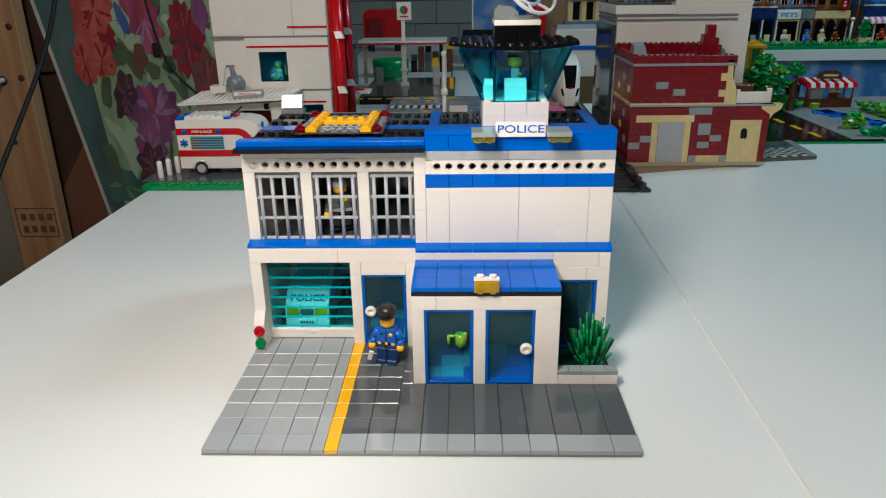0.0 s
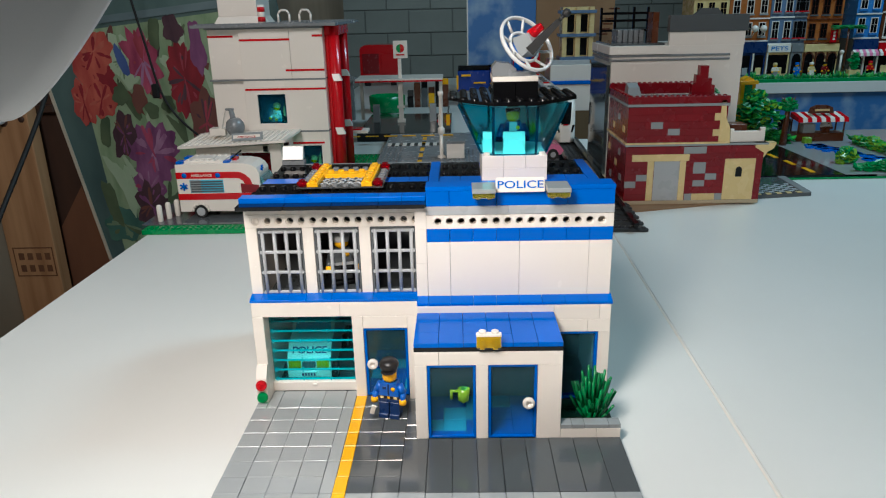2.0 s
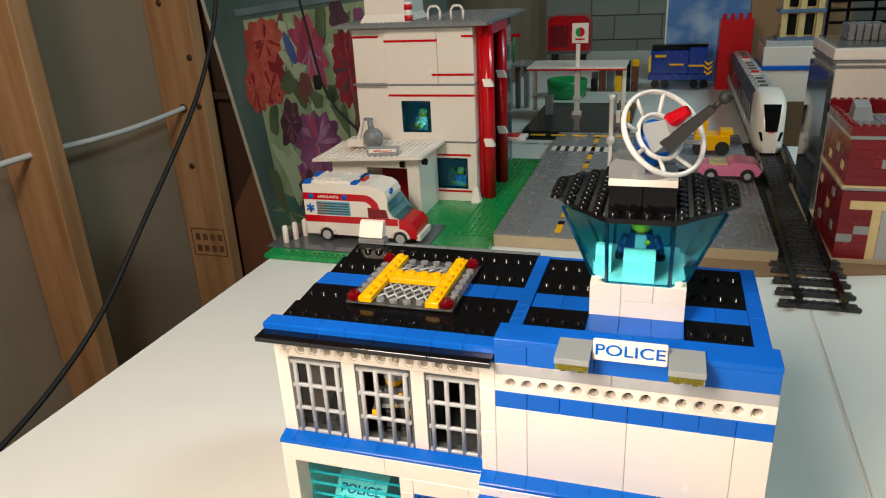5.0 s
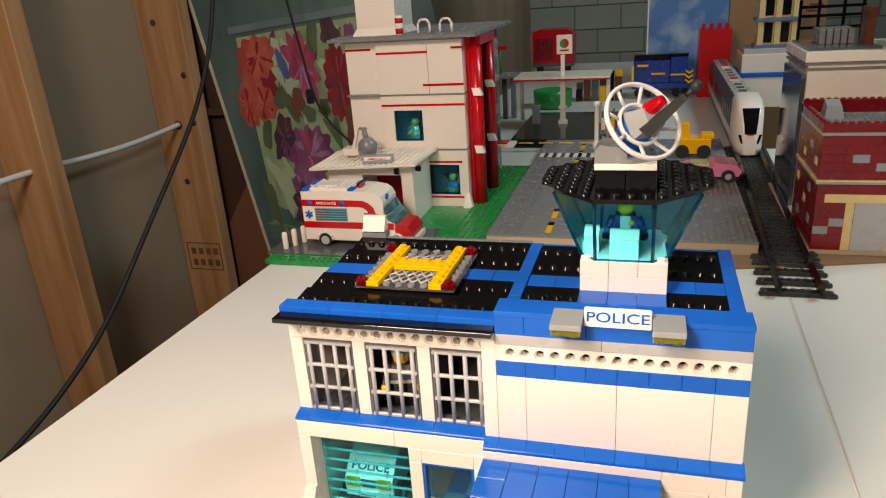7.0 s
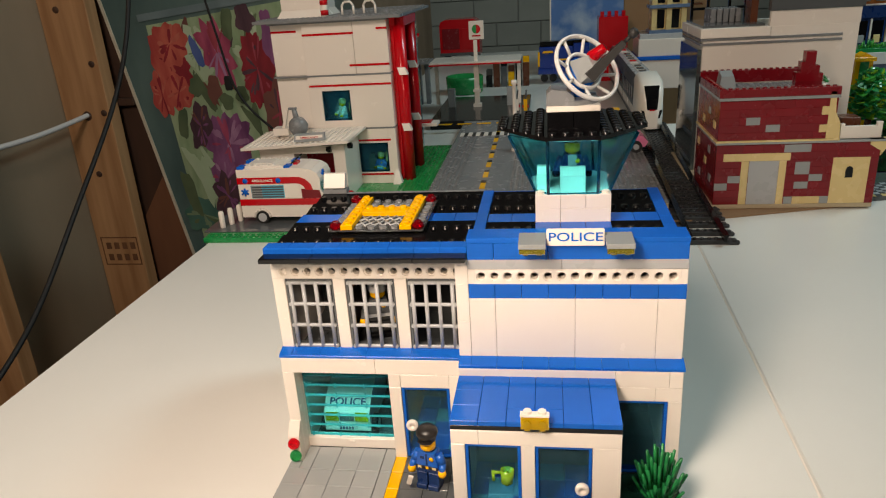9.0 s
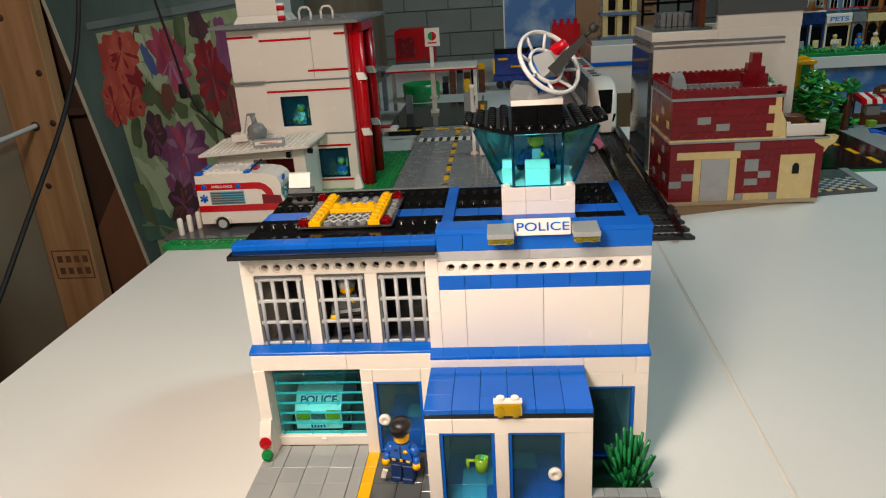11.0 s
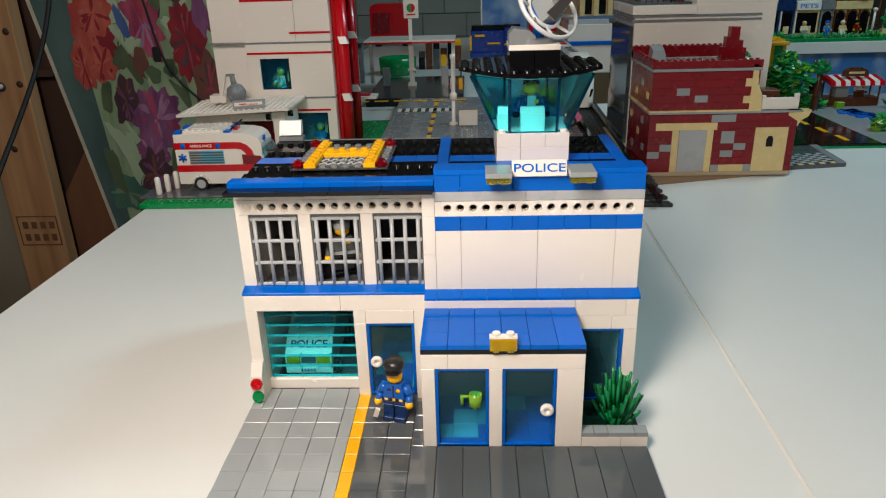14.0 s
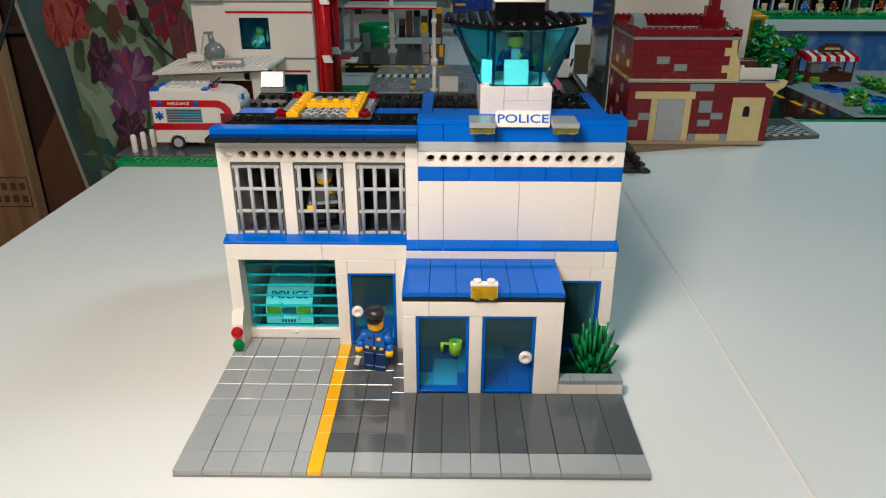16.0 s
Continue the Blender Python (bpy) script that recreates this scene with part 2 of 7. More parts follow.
def tube(bm, p0, p1, r0, r1=None, n=14, mi=0, cap=True, smooth=True):
    """A round bar or cone from p0 to p1."""
    r1 = r0 if r1 is None else r1
    p0, p1 = Vector(p0), Vector(p1)
    q = (p1 - p0).to_track_quat("Z", "Y")
    rings = []
    for p, r in ((p0, r0), (p1, r1)):
        rings.append([bm.verts.new(p + q @ Vector((r * math.cos(2 * math.pi * i / n), r * math.sin(2 * math.pi * i / n), 0))) for i in range(n)])
    for i in range(n):
        f = bm.faces.new((rings[0][i], rings[0][(i + 1) % n], rings[1][(i + 1) % n], rings[1][i]))
        f.smooth, f.material_index = smooth, mi
    if cap:
        bm.faces.new(rings[0][::-1]).material_index = mi
        bm.faces.new(rings[1]).material_index = mi


def lathe(bm, at, axis, profile, n=20, mi=0, smooth=True):
    """Turns (radius, height) pairs round an axis through at."""
    at = Vector(at)
    q = Vector(axis).to_track_quat("Z", "Y")
    rings = []
    for r, h in profile:
        if r < 1e-5:
            rings.append([bm.verts.new(at + q @ Vector((0, 0, h)))])
        else:
            rings.append([bm.verts.new(at + q @ Vector((r * math.cos(2 * math.pi * i / n), r * math.sin(2 * math.pi * i / n), h))) for i in range(n)])
    for a, b in zip(rings, rings[1:]):
        for i in range(n):
            j = (i + 1) % n
            loop = [a[i % len(a)], a[j % len(a)], b[j % len(b)], b[i % len(b)]]
            loop = [v for k, v in enumerate(loop) if v not in loop[:k]]
            if len(loop) > 2:
                f = bm.faces.new(loop)
                f.smooth, f.material_index = smooth, mi


def stud(bm, x, y, z, n=12, mi=0):
    lathe(bm, (x, y, z), (0, 0, 1), [(0.3, 0), (0.3, 0.185)], n, mi, True)
    lathe(bm, (x, y, z), (0, 0, 1), [(0.3, 0.185), (0.285, 0.21), (0, 0.21)], n, mi, False)


def drafted_stud(bm, x, y, z, n=18, mi=0):
    """A stud whose wall leans in a little."""
    lathe(bm, (x, y, z), (0, 0, 1), [(0.35, 0), (0.24, 0.245)], n, mi, True)
    lathe(bm, (x, y, z), (0, 0, 1), [(0.24, 0.245), (0.22, 0.262), (0, 0.262)], n, mi, False)


def domed_stud(bm, x, y, z, n=14, mi=0):
    """A stud with a softly rounded shoulder."""
    lathe(bm, (x, y, z), (0, 0, 1), [(0.37, 0), (0.35, 0.1), (0.31, 0.19), (0.25, 0.24), (0.16, 0.262), (0, 0.265)], n, mi, True)


def studs(bm, x0, y0, x1, y1, z, mi=0, n=10):
    for i in range(int(round(x1 - x0))):
        for j in range(int(round(y1 - y0))):
            stud(bm, x0 + 0.5 + i, y0 + 0.5 + j, z, n, mi)


def prism(bm, outline, lo, hi, axis="x", mi=0):
    """An outline in the other two axes (x: y,z; y: x,z; z: x,y), drawn out from lo to hi."""
    def at(u, v, w):
        return {"x": (w, u, v), "y": (u, w, v), "z": (u, v, w)}[axis]
    a = [bm.verts.new(at(u, v, lo)) for u, v in outline]
    b = [bm.verts.new(at(u, v, hi)) for u, v in outline]
    n = len(outline)
    made = [bm.faces.new(a), bm.faces.new(b)] + [bm.faces.new((a[i], a[(i + 1) % n], b[(i + 1) % n], b[i])) for i in range(n)]
    for f in made:
        f.material_index = mi
    bmesh.ops.recalc_face_normals(bm, faces=made)


def brick(name, parent, mat, x0, y0, z0, x1, y1, z1, gap=0.012, label="", b=0.035):
    bm = bm_new()
    box(bm, x0 + gap, y0, z0 + gap * 0.5, x1 - gap, y1, z1 - gap * 0.5, b)
    return part(name, bm, mat, parent, label)


def letters(name, text, parent, mat, at, size, turn, label="", wide=1.0, thick=0.02, bold=0.012):
    """Raised lettering; at is the middle of the text, in studs."""
    cu = bpy.data.curves.new(name, "FONT")
    cu.body, cu.size, cu.align_x, cu.align_y, cu.extrude = text, 1.0, "CENTER", "CENTER", 0.02
    cu.offset = bold
    tmp = bpy.data.objects.new("lettering_shape", cu)
    scene.collection.objects.link(tmp)
    dg = bpy.context.evaluated_depsgraph_get()
    me = bpy.data.meshes.new_from_object(tmp.evaluated_get(dg))
    bpy.data.objects.remove(tmp)
    bpy.data.curves.remove(cu)
    root = parent
    while root.parent:
        root = root.parent
    m = Matrix.Translation((Vector(at) - ORIGIN[root.name]) * S) @ pose(0, 0, 0, *turn) @ Matrix.Diagonal((size * S * wide, size * S, thick * S / 0.02, 1))
    me.transform(m)
    me.name = name
    me.materials.clear()
    me.materials.append(mat)
    ob = new(name, me)
    ob.parent = parent
    return tagged(ob, label)

# ---- the room and the tables ----
def setting(name, bm, mat, at=(16, 0, 0), label="", category=""):
    return solid(name, bm, mat, at, label or name.replace("_", " "), category or name.split("_")[0], kind="structure")


for outline, at, lab in (([(-36.5, -90), (40.3, -90), (45.1, 151.1), (47.1, 243), (22.6, 243), (22.6, 335), (-27.6, 335)], (4, 20, 0), "long white laminate folding table carrying the toy town"),
                         ([(40.5, -90), (150, -90), (152.7, 148.9), (45.3, 151.1)], (96, 20, 0), "white laminate table pushed against its neighbour")):
    b = bm_new()
    prism(b, outline, -2.6, 0, "z")
    bmesh.ops.bevel(b, geom=list(b.edges), offset=0.1, segments=2, affect="EDGES")
    solid("table", b, TABLE, at, lab, "table", kind="structure")
# Raised white strip added to draw the table seam's lit lip as a bright line.
b = bm_new()
hexa(b, [(40.2, -90, -0.4), (40.36, -90, -0.4), (45.16, 150, -0.4), (45.0, 150, -0.4), (40.2, -90, 0.02), (40.36, -90, 0.09), (45.16, 150, 0.09), (45.0, 150, 0.02)])
solid("table_edge_trim", b, WHITE, (42.4, 20, 0), "thin white strip added for the lit lip of the seam between the two table tops", "trim", kind="structure")

b = bm_new()
box(b, -420, -300, -94, 420, 860, -92, 0)
setting("floor", b, FLOORM, label="grey concrete basement floor")
b = bm_new()
box(b, -420, -300, 212, 420, 860, 216, 0)
setting("ceiling", b, CEIL, label="dim grey basement ceiling")
b = bm_new()
box(b, -420, -304, -94, 420, -300, 216, 0)
setting("wall_south", b, PANEL, label="plain basement wall behind the camera")
b = bm_new()
box(b, 416, -300, -94, 420, 860, 216, 0)
setting("wall_east", b, PANEL, label="plain basement wall")
b = bm_new()
box(b, -420, 806, -94, 420, 812, 216, 0)
wall_n = setting("wall_north", b, MORTAR, label="grey painted concrete block wall")
b = bm_new()
box(b, -114, -300, -94, -109, 860, 216, 0)
wall_w = setting("wall_west", b, PANEL, label="unfinished wall of grey-brown sheathing behind pine studs")
for y, face in ((-8, -96), (43, -96), (92, -97), (145, -95.5), (232, -96)):
    b = bm_new()
    box(b, -109, y, -92, face, y + 4.75, 212, 0.25)
    st = part("wall_stud", b, WOOD, wall_w, "rough-sawn pine stud")

# ---- the police station: base ----
st = thing("toy_police_station", (16, 16, 0), "toy brick police station, white with blue trim, on a grey base", "toy building")
b = bm_new()
box(b, 0, 0, 0, 32, 33, 0.16, 0.03)
base = part("base_plate", b, MIDGREY, st, "thin grey base plate")
drive = []
for y in range(0, 16, 2):
    drive += [(x, y, x + 2, y + 2, LTTILE) for x in (0, 2, 4, 6) if not (x == 0 and y == 14)]
    drive.append((9, y, 10, y + 2, YELLOW))
    if y:
        drive += [(x, y, x + 2, y + 2, DKTILE) for x in (10, 12)]
drive.append((0, 14, 1, 15, LTTILE))
drive.append((1, 14, 2, 16, LTTILE))
drive += [(8, 0, 9, 2, LTTILE), (8, 2, 9, 6, LTTILE), (8, 6, 9, 10, LTTILE), (8, 10, 9, 14, LTTILE), (8, 14, 9, 16, LTTILE)]
drive += [(x, 0, x + 2, 2, LTTILE) for x in (10, 12, 14, 16, 18, 20, 22, 24, 30)] + [(26, 0, 30, 2, LTTILE)]
for k, x in enumerate(range(14, 32, 2)):
    drive.append((x, 2, x + 2, 9, DKTILE))
drive += [(14, 9, 15, 11, DKTILE), (14, 11, 15, 13, DKTILE), (14, 13, 15, 15, DKTILE)]
rnd = random.Random(5)
for x0, y0, x1, y1, m in drive:
    if y1 == 16 and x0 >= 1 and x1 <= 9:
        y1 = 17
    dx, dy, dz = rnd.uniform(-0.012, 0.012), rnd.uniform(-0.02, 0.015), rnd.uniform(-0.01, 0.005)
    tl = brick("tile", base, m, x0 + dx, y0 + dy + 0.016, 0.16, x1 + dx, y1 + dy - 0.016, 0.56 + dz, 0.018, b=0.04)
    tl.rotation_euler = (rnd.uniform(-0.0004, 0.0004), rnd.uniform(-0.0004, 0.0004), 0)
b = bm_new()
box(b, 1, 17.03, 0.16, 15, 32, 0.4, 0)
part("garage_floor", b, DKGREY, base)
for i in range(6):
    for j in range(3):
        x, y = 15.2 + 2 * i, 10 + 2 * j
        brick("floor_tile", base, AZURE if (i * 3 + j * 2) % 5 in (0, 3) else FLOORBLUE, x, y, 0.16, min(x + 2, 26), y + 2, 0.45)

for i in range(3):
    for j in range(4):
        x, y = 10.0 + 1.7 * i, 17.2 + 2 * j
        brick("floor_tile", base, AZURE if (i * 2 + j) % 3 == 1 else FLOORBLUE, x, y, 0.4, x + 1.7, y + 2, 0.62)

# ---- ground floor, garage side ----
b = bm_new()
box(b, 0, 16, 3.4, 1, 17, 8.65)
wl = part("front_wall", b, WHITE, st, "smooth white front wall of the garage side")


def wall_bricks(parent, rows, mat=WHITE):
    for r in rows:
        brick("brick", parent, mat, *r)


wall_bricks(wl, [(0, 17, 0.16, 1, 18, 9.8), (9, 17, 0.16, 10, 18, 9.2), (0, 16, 0.16, 1, 17, 3.4), (9, 16, 0.16, 10, 17, 7.44), (9, 16, 7.44, 10, 17, 8.66),
                 (10, 16, 7.44, 14, 17, 8.66), (14, 16, 0.16, 15, 17, 8.66),
                 (0, 16, 8.66, 8, 17, 10.06), (8, 16, 8.66, 15, 17, 10.06)])
b = bm_new()
prism(b, [(15, 0.16), (16, 0.16), (16, 4.0), (15.75, 4.0), (15.05, 3.0), (15, 2.9)], 0.02, 0.98)
signal = part("signal_post", b, WHITE, st, "white post with a sloped top")
for z, m, nm in ((2.35, T_RED, "red"), (1.12, T_GREEN, "green")):
    b = bm_new()
    lathe(b, (0.5, 14.99, z), (0, -1, 0), [(0.5, 0), (0.5, 0.22), (0.42, 0.38), (0.2, 0.42), (0.16, 0.3), (0, 0.3)], 20)
    part("signal_lamp", b, m, signal, "clear %s round signal lens" % nm)
b = bm_new()
box(b, 1.0, 17.02, 0.57, 9.0, 17.9, 1.5)
box(b, 4.75, 16.86, 1.2, 5.2, 17.02, 1.36)
door = part("garage_door", b, WHITE, st, "roll-up door with a white sill")
b = bm_new()
box(b, 1.05, 17.55, 1.5, 8.98, 17.67, 8.4, 0)
pane = part("shutter_pane", b, T_PALE, door, "pale clear teal sheet")
pane.visible_shadow = False
for i in range(7):
    b = bm_new()
    z = 1.62 + i * 1.0
    tube(b, (1.15, 17.42, z), (8.9, 17.42, z), 0.105, n=10)
    for x in (1.3, 3.8, 6.4, 8.7):
        box(b, x, 17.3, z - 0.2, x + 0.14, 17.55, z + 0.2, 0.03)
    part("shutter_slat", b, T_SLAT, door).visible_shadow = False


def framed_door(x, y, z0, z1, knob=None, name="door", width=4):
    b = bm_new()
    f = 0.24
    box(b, x + 0.02, y + 0.1, z0, x + f, y + 0.9, z1)
    box(b, x + width - f, y + 0.1, z0, x + width - 0.02, y + 0.9, z1)
    box(b, x + f, y + 0.1, z1 - f, x + width - f, y + 0.9, z1)
    box(b, x + f, y + 0.1, z0, x + width - f, y + 0.9, z0 + 0.2)
    fr = part(name, b, BLUE, st, "blue-framed %s with smoky teal glazing" % name)
    b = bm_new()
    box(b, x + f, y + 0.3, z0 + 0.2, x + width - f, y + 0.42, z1 - f, 0)
    g = part("glazing", b, T_DARK, fr, "smoky teal clear sheet")
    g.visible_shadow = False
    if knob:
        b = bm_new()
        lathe(b, (knob, y + 0.3, 3.95), (0, -1, 0), [(0.2, 0), (0.2, 0.25), (0.46, 0.3), (0.5, 0.4), (0.5, 0.62), (0.4, 0.72), (0.2, 0.7), (0.16, 0.55), (0, 0.55)], 22)
        part("door_knob", b, WHITE, fr, "round white knob")
    return fr


framed_door(10, 16, 0.56, 7.44, 10.72)
# ---- ground floor, entrance block and right wall ----
b = bm_new()
box(b, 15, 9, 0.4, 16, 10, 7.36)
we = part("entrance_wall", b, WHITE, st, "white porch wall")
wall_bricks(we, [(20, 9, 0.4, 21, 10, 7.36), (25, 9, 0.4, 27, 10, 7.36), (15, 9, 7.36, 17, 10, 8.56), (17, 9, 7.36, 27, 10, 8.56),
                 (15, 10, 0.4, 16, 15, 8.56), (26, 10, 0.4, 27, 15, 8.56)])
pd = framed_door(16, 9, 0.5, 7.36)
b = bm_new()
lathe(b, (18.95, 8.95, 4.20), (0.05, 0.1, 1), [(0, -0.2), (0.17, -0.2), (0.2, -0.02), (0.46, 0.05), (0.5, 1.05), (0.43, 1.05), (0.4, 0.2), (0, 0.2)], 18)
tube(b, (18.55, 8.95, 5.05), (17.95, 8.95, 5.05), 0.12, n=8)
tube(b, (17.98, 8.95, 5.15), (17.98, 8.95, 4.35), 0.13, n=8)
tube(b, (18.95, 9.35, 4.75), (18.95, 9.0, 4.75), 0.15, n=8)
part("door_handle", b, LIME, pd, "lime green mug used as a door handle")
framed_door(21, 9, 0.5, 7.36, 24.3)
b = bm_new()
box(b, 15, 9.05, 8.56, 27, 15, 8.94, 0.03)
aw = part("porch_roof", b, BLACK, st, "flat porch roof of blue tiles on a black plate")
for i in range(6):
    for y0, y1 in ((9.0, 11), (11, 13), (13, 15)) if i == 0 else (((9.0, 10.7), (10.7, 15)) if i in (2, 3) else ((9.0, 15),)):
        brick("roof_tile", aw, BLUE, 15 + 2 * i, y0 + 0.01, 8.95, 17 + 2 * i, y1 - 0.01, 9.36, b=0.04)
b = bm_new()
box(b, 20.05, 8.5, 9.12, 22.0, 8.98, 10.1, 0.06)
for x in (20.5, 21.55):
    tube(b, (x, 8.5, 9.62), (x, 8.34, 9.62), 0.28, n=14)
    box(b, x - 0.2, 8.55, 8.96, x + 0.2, 8.9, 9.16, 0.04)
lamp = part("beacon", b, T_YELLOW, st, "clear yellow light block over the doors")
b = bm_new()
box(b, 20.02, 8.5, 10.11, 22.03, 9.02, 10.32, 0.04)
box(b, 20.1, 8.99, 9.365, 21.95, 9.12, 10.11, 0.03)
for x in (20.52, 21.52):
    stud(b, x, 8.8, 10.32, 12)
part("beacon_cap", b, WHITE, lamp, "white cap tile")

b = bm_new()
box(b, 31, 15, 0.16, 32, 16, 7.36)
wr = part("side_front_wall", b, WHITE, st, "white ground-floor wall beside the porch")
wall_bricks(wr, [(27, 15, 7.36, 30, 16, 8.56), (30, 15, 7.36, 32, 16, 8.56), (15, 15, 8.56, 27, 16, 9.99), (27, 15, 8.56, 31, 16, 9.99), (31, 15, 8.56, 32, 16, 9.99),
                 (15, 15, 0.16, 16, 16, 8.56)])
framed_door(27, 15, 0.56, 7.36, None, "window")
# planter
b = bm_new()
box(b, 27.02, 9, 0.4, 29.98, 10, 1.36)
pl = part("planter", b, WHITE, st, "low white planter with grey coping")
wall_bricks(pl, [(30, 9, 0.4, 32, 10, 1.36)])
for x0, x1 in ((27, 27.95), (27.95, 29.0), (29.0, 31), (31, 32)):
    brick("coping", pl, GREY, x0, 9.0, 1.36, x1, 10, 1.76)
b = bm_new()
box(b, 27, 10, 0.16, 31.9, 15, 0.5)
part("planter_bed", b, PINE, pl, "dark green bed")
rnd = random.Random(7)
bush = thing("toy_grass_bush", (30.1, 11.7, 0.5), "spiky green plastic grass stems in the planter", "toy plant")
b = bm_new()
box(b, 29.6, 11.2, 0.5, 30.6, 12.2, 1.2)
part("stem_base", b, STEM, bush)
for k in range(40):
    a = k * 2.39996
    rad = math.sqrt((k + 0.5) / 40)
    h = 5.1 * (1 - 0.5 * rad * rad) + rnd.uniform(-0.8, 0.35)
    x, y = 30.1 + 0.55 * rad * math.cos(a), 11.8 + 0.6 * rad * math.sin(a)
    dx, dy = math.cos(a) * rad * 1.45 + rnd.uniform(-0.15, 0.15), math.sin(a) * rad * 1.1
    b = bm_new()
    p = [Vector((x, y, 0.6)), Vector((x + dx * 0.6, y + dy * 0.6, 0.6 + h * 0.5)), Vector((x + dx, y + dy, 0.6 + h))]
    tube(b, p[0], p[1], 0.1, 0.13, 8)
    tube(b, p[1], p[2], 0.13, 0.12, 8)
    lathe(b, p[2], p[2] - p[1], [(0.12, 0), (0.09, 0.09), (0, 0.13)], 8)
    part("stem", b, STEM, bush)

# ---- upper floor, cell side ----
b = bm_new()
box(b, 0.0, 17, 9.9, 1, 18, 16.76)
wu = part("cell_wall", b, WHITE, st, "white upper wall with three barred windows")
wall_bricks(wu, [(5, 17, 9.9, 6, 18, 16.76), (10, 17, 9.9, 11, 18, 16.76), (15, 17, 9.9, 16, 18, 16.76), (0, 17, 17.98, 16, 18, 18.72), (15, 16, 10.1, 16, 17, 13.6), (15, 16, 13.6, 16, 17, 16.76), (15, 16, 16.76, 16, 17, 18.78)])


def technic(x0, x1, y, z0, z1, parent, name):
    """A beam with a round hole between every two studs."""
    n = 16
    zc, r = (z0 + z1) / 2, 0.375
    b = bm_new()
    for i in range(int(x0) + 1, int(x1)):
        c = i
        l, rr = c - 0.5, c + 0.5
        for yy, flip in ((y, False), (y + 1, True)):
            ring = [b.verts.new((c + r * math.cos(2 * math.pi * k / n), yy, zc + r * math.sin(2 * math.pi * k / n))) for k in range(n)]
            outer = []
            hz = (z1 - z0) / 2
            for k in range(n):
                a = 2 * math.pi * k / n
                ca, sa = math.cos(a), math.sin(a)
                if k % 4 == 2:
                    outer.append(b.verts.new((c + math.copysign(0.5, ca), yy, zc + math.copysign(hz, sa))))
                else:
                    m_ = max(abs(ca), abs(sa))
                    outer.append(b.verts.new((c + 0.5 * ca / m_, yy, zc + hz * sa / m_)))
            for k in range(n):
                f = [ring[k], ring[(k + 1) % n], outer[(k + 1) % n], outer[k]]
                b.faces.new(f if flip else f[::-1])
            if not flip:
                front = ring
            else:
                chain = [front]
                for rr_, yy_ in ((0.375, y + 0.14), (0.29, y + 0.14), (0.29, y + 0.86), (0.375, y + 0.86)):
                    chain.append([b.verts.new((c + rr_ * math.cos(2 * math.pi * k / n), yy_, zc + rr_ * math.sin(2 * math.pi * k / n))) for k in range(n)])
                chain.append(ring)
                for u_, v_ in zip(chain, chain[1:]):
                    for k in range(n):
                        b.faces.new((u_[k], u_[(k + 1) % n], v_[(k + 1) % n], v_[k]))
    box(b, x0, y, z0, x0 + 0.5, y + 1, z1, 0.02)
    box(b, x1 - 0.5, y, z0, x1, y + 1, z1, 0.02)
    box(b, x0 + 0.5, y + 0.001, z1, x1 - 0.5, y + 1, z1 + 0.01, 0)
    return part(name, b, WHITE, parent, "white beam with a row of round holes")


technic(0.0, 16, 17, 16.77, 17.96, wu, "pierced_beam")
b = bm_new()
lathe(b, (1, 17.3, 17.36), (0, -1, 0), [(0.29, 0), (0.29, 0.18), (0, 0.18)], 16)
part("pin", b, WHITE, wu)
for x in (1, 6, 11):
    b = bm_new()
    f = 0.2
    box(b, x + 0.02, 17.1, 10.4, x + f, 17.9, 16.74)
    box(b, x + 4 - f, 17.1, 10.4, x + 3.98, 17.9, 16.74)
    box(b, x + f, 17.1, 16.74 - f, x + 4 - f, 17.9, 16.74)
    box(b, x + f, 17.1, 10.4, x + 4 - f, 17.9, 10.7)
    fr = part("cell_window", b, DKGREY, st, "dark grey window frame with light grey bars")
    for k in range(4):
        b = bm_new()
        xx = x + 0.42 + k * (3.16 / 3)
        tube(b, (xx, 17.08, 10.62), (xx, 17.08, 16.5), 0.165, n=14)
        part("upright_bar", b, CHROME, fr)
    for z in (10.72, 12.6, 14.5, 16.38):
        b = bm_new()
        box(b, x + 0.25, 16.96, z - 0.13, x + 3.75, 17.2, z + 0.13, 0.06)
        for xx in (x + 0.25, x + 3.75):
            tube(b, (xx, 16.94, z), (xx, 17.2, z), 0.15, n=8)
        part("cross_bar", b, CHROME, fr)
# trims
tr = None
for x0, x1 in ((-0.05, 1), (1, 3.4), (3.4, 5), (5, 7.3), (7.3, 11), (11, 15)):
    b = bm_new()
    prism(b, [(16.0, 10.07), (17.4, 10.07), (17.4, 10.6), (17.0, 10.57), (16.06, 10.3), (16.0, 10.24)], x0 + 0.012, x1 - 0.012)
    if tr is None:
        tr = part("string_course", b, BLUE, st, "sloped blue string course")
    else:
        part("slope_tile", b, BLUE, tr)
for x0, x1 in [(15, 16)] + [(x, x + 2) for x in range(16, 32, 2)]:
    b = bm_new()
    prism(b, [(15.0, 10.0), (16.2, 10.0), (16.2, 10.57), (16.0, 10.55), (15.06, 10.26), (15.0, 10.2)], x0 + 0.012, x1 - 0.012 + (0.12 if x1 == 32 else 0))
    part("slope_tile", b, BLUE, tr)

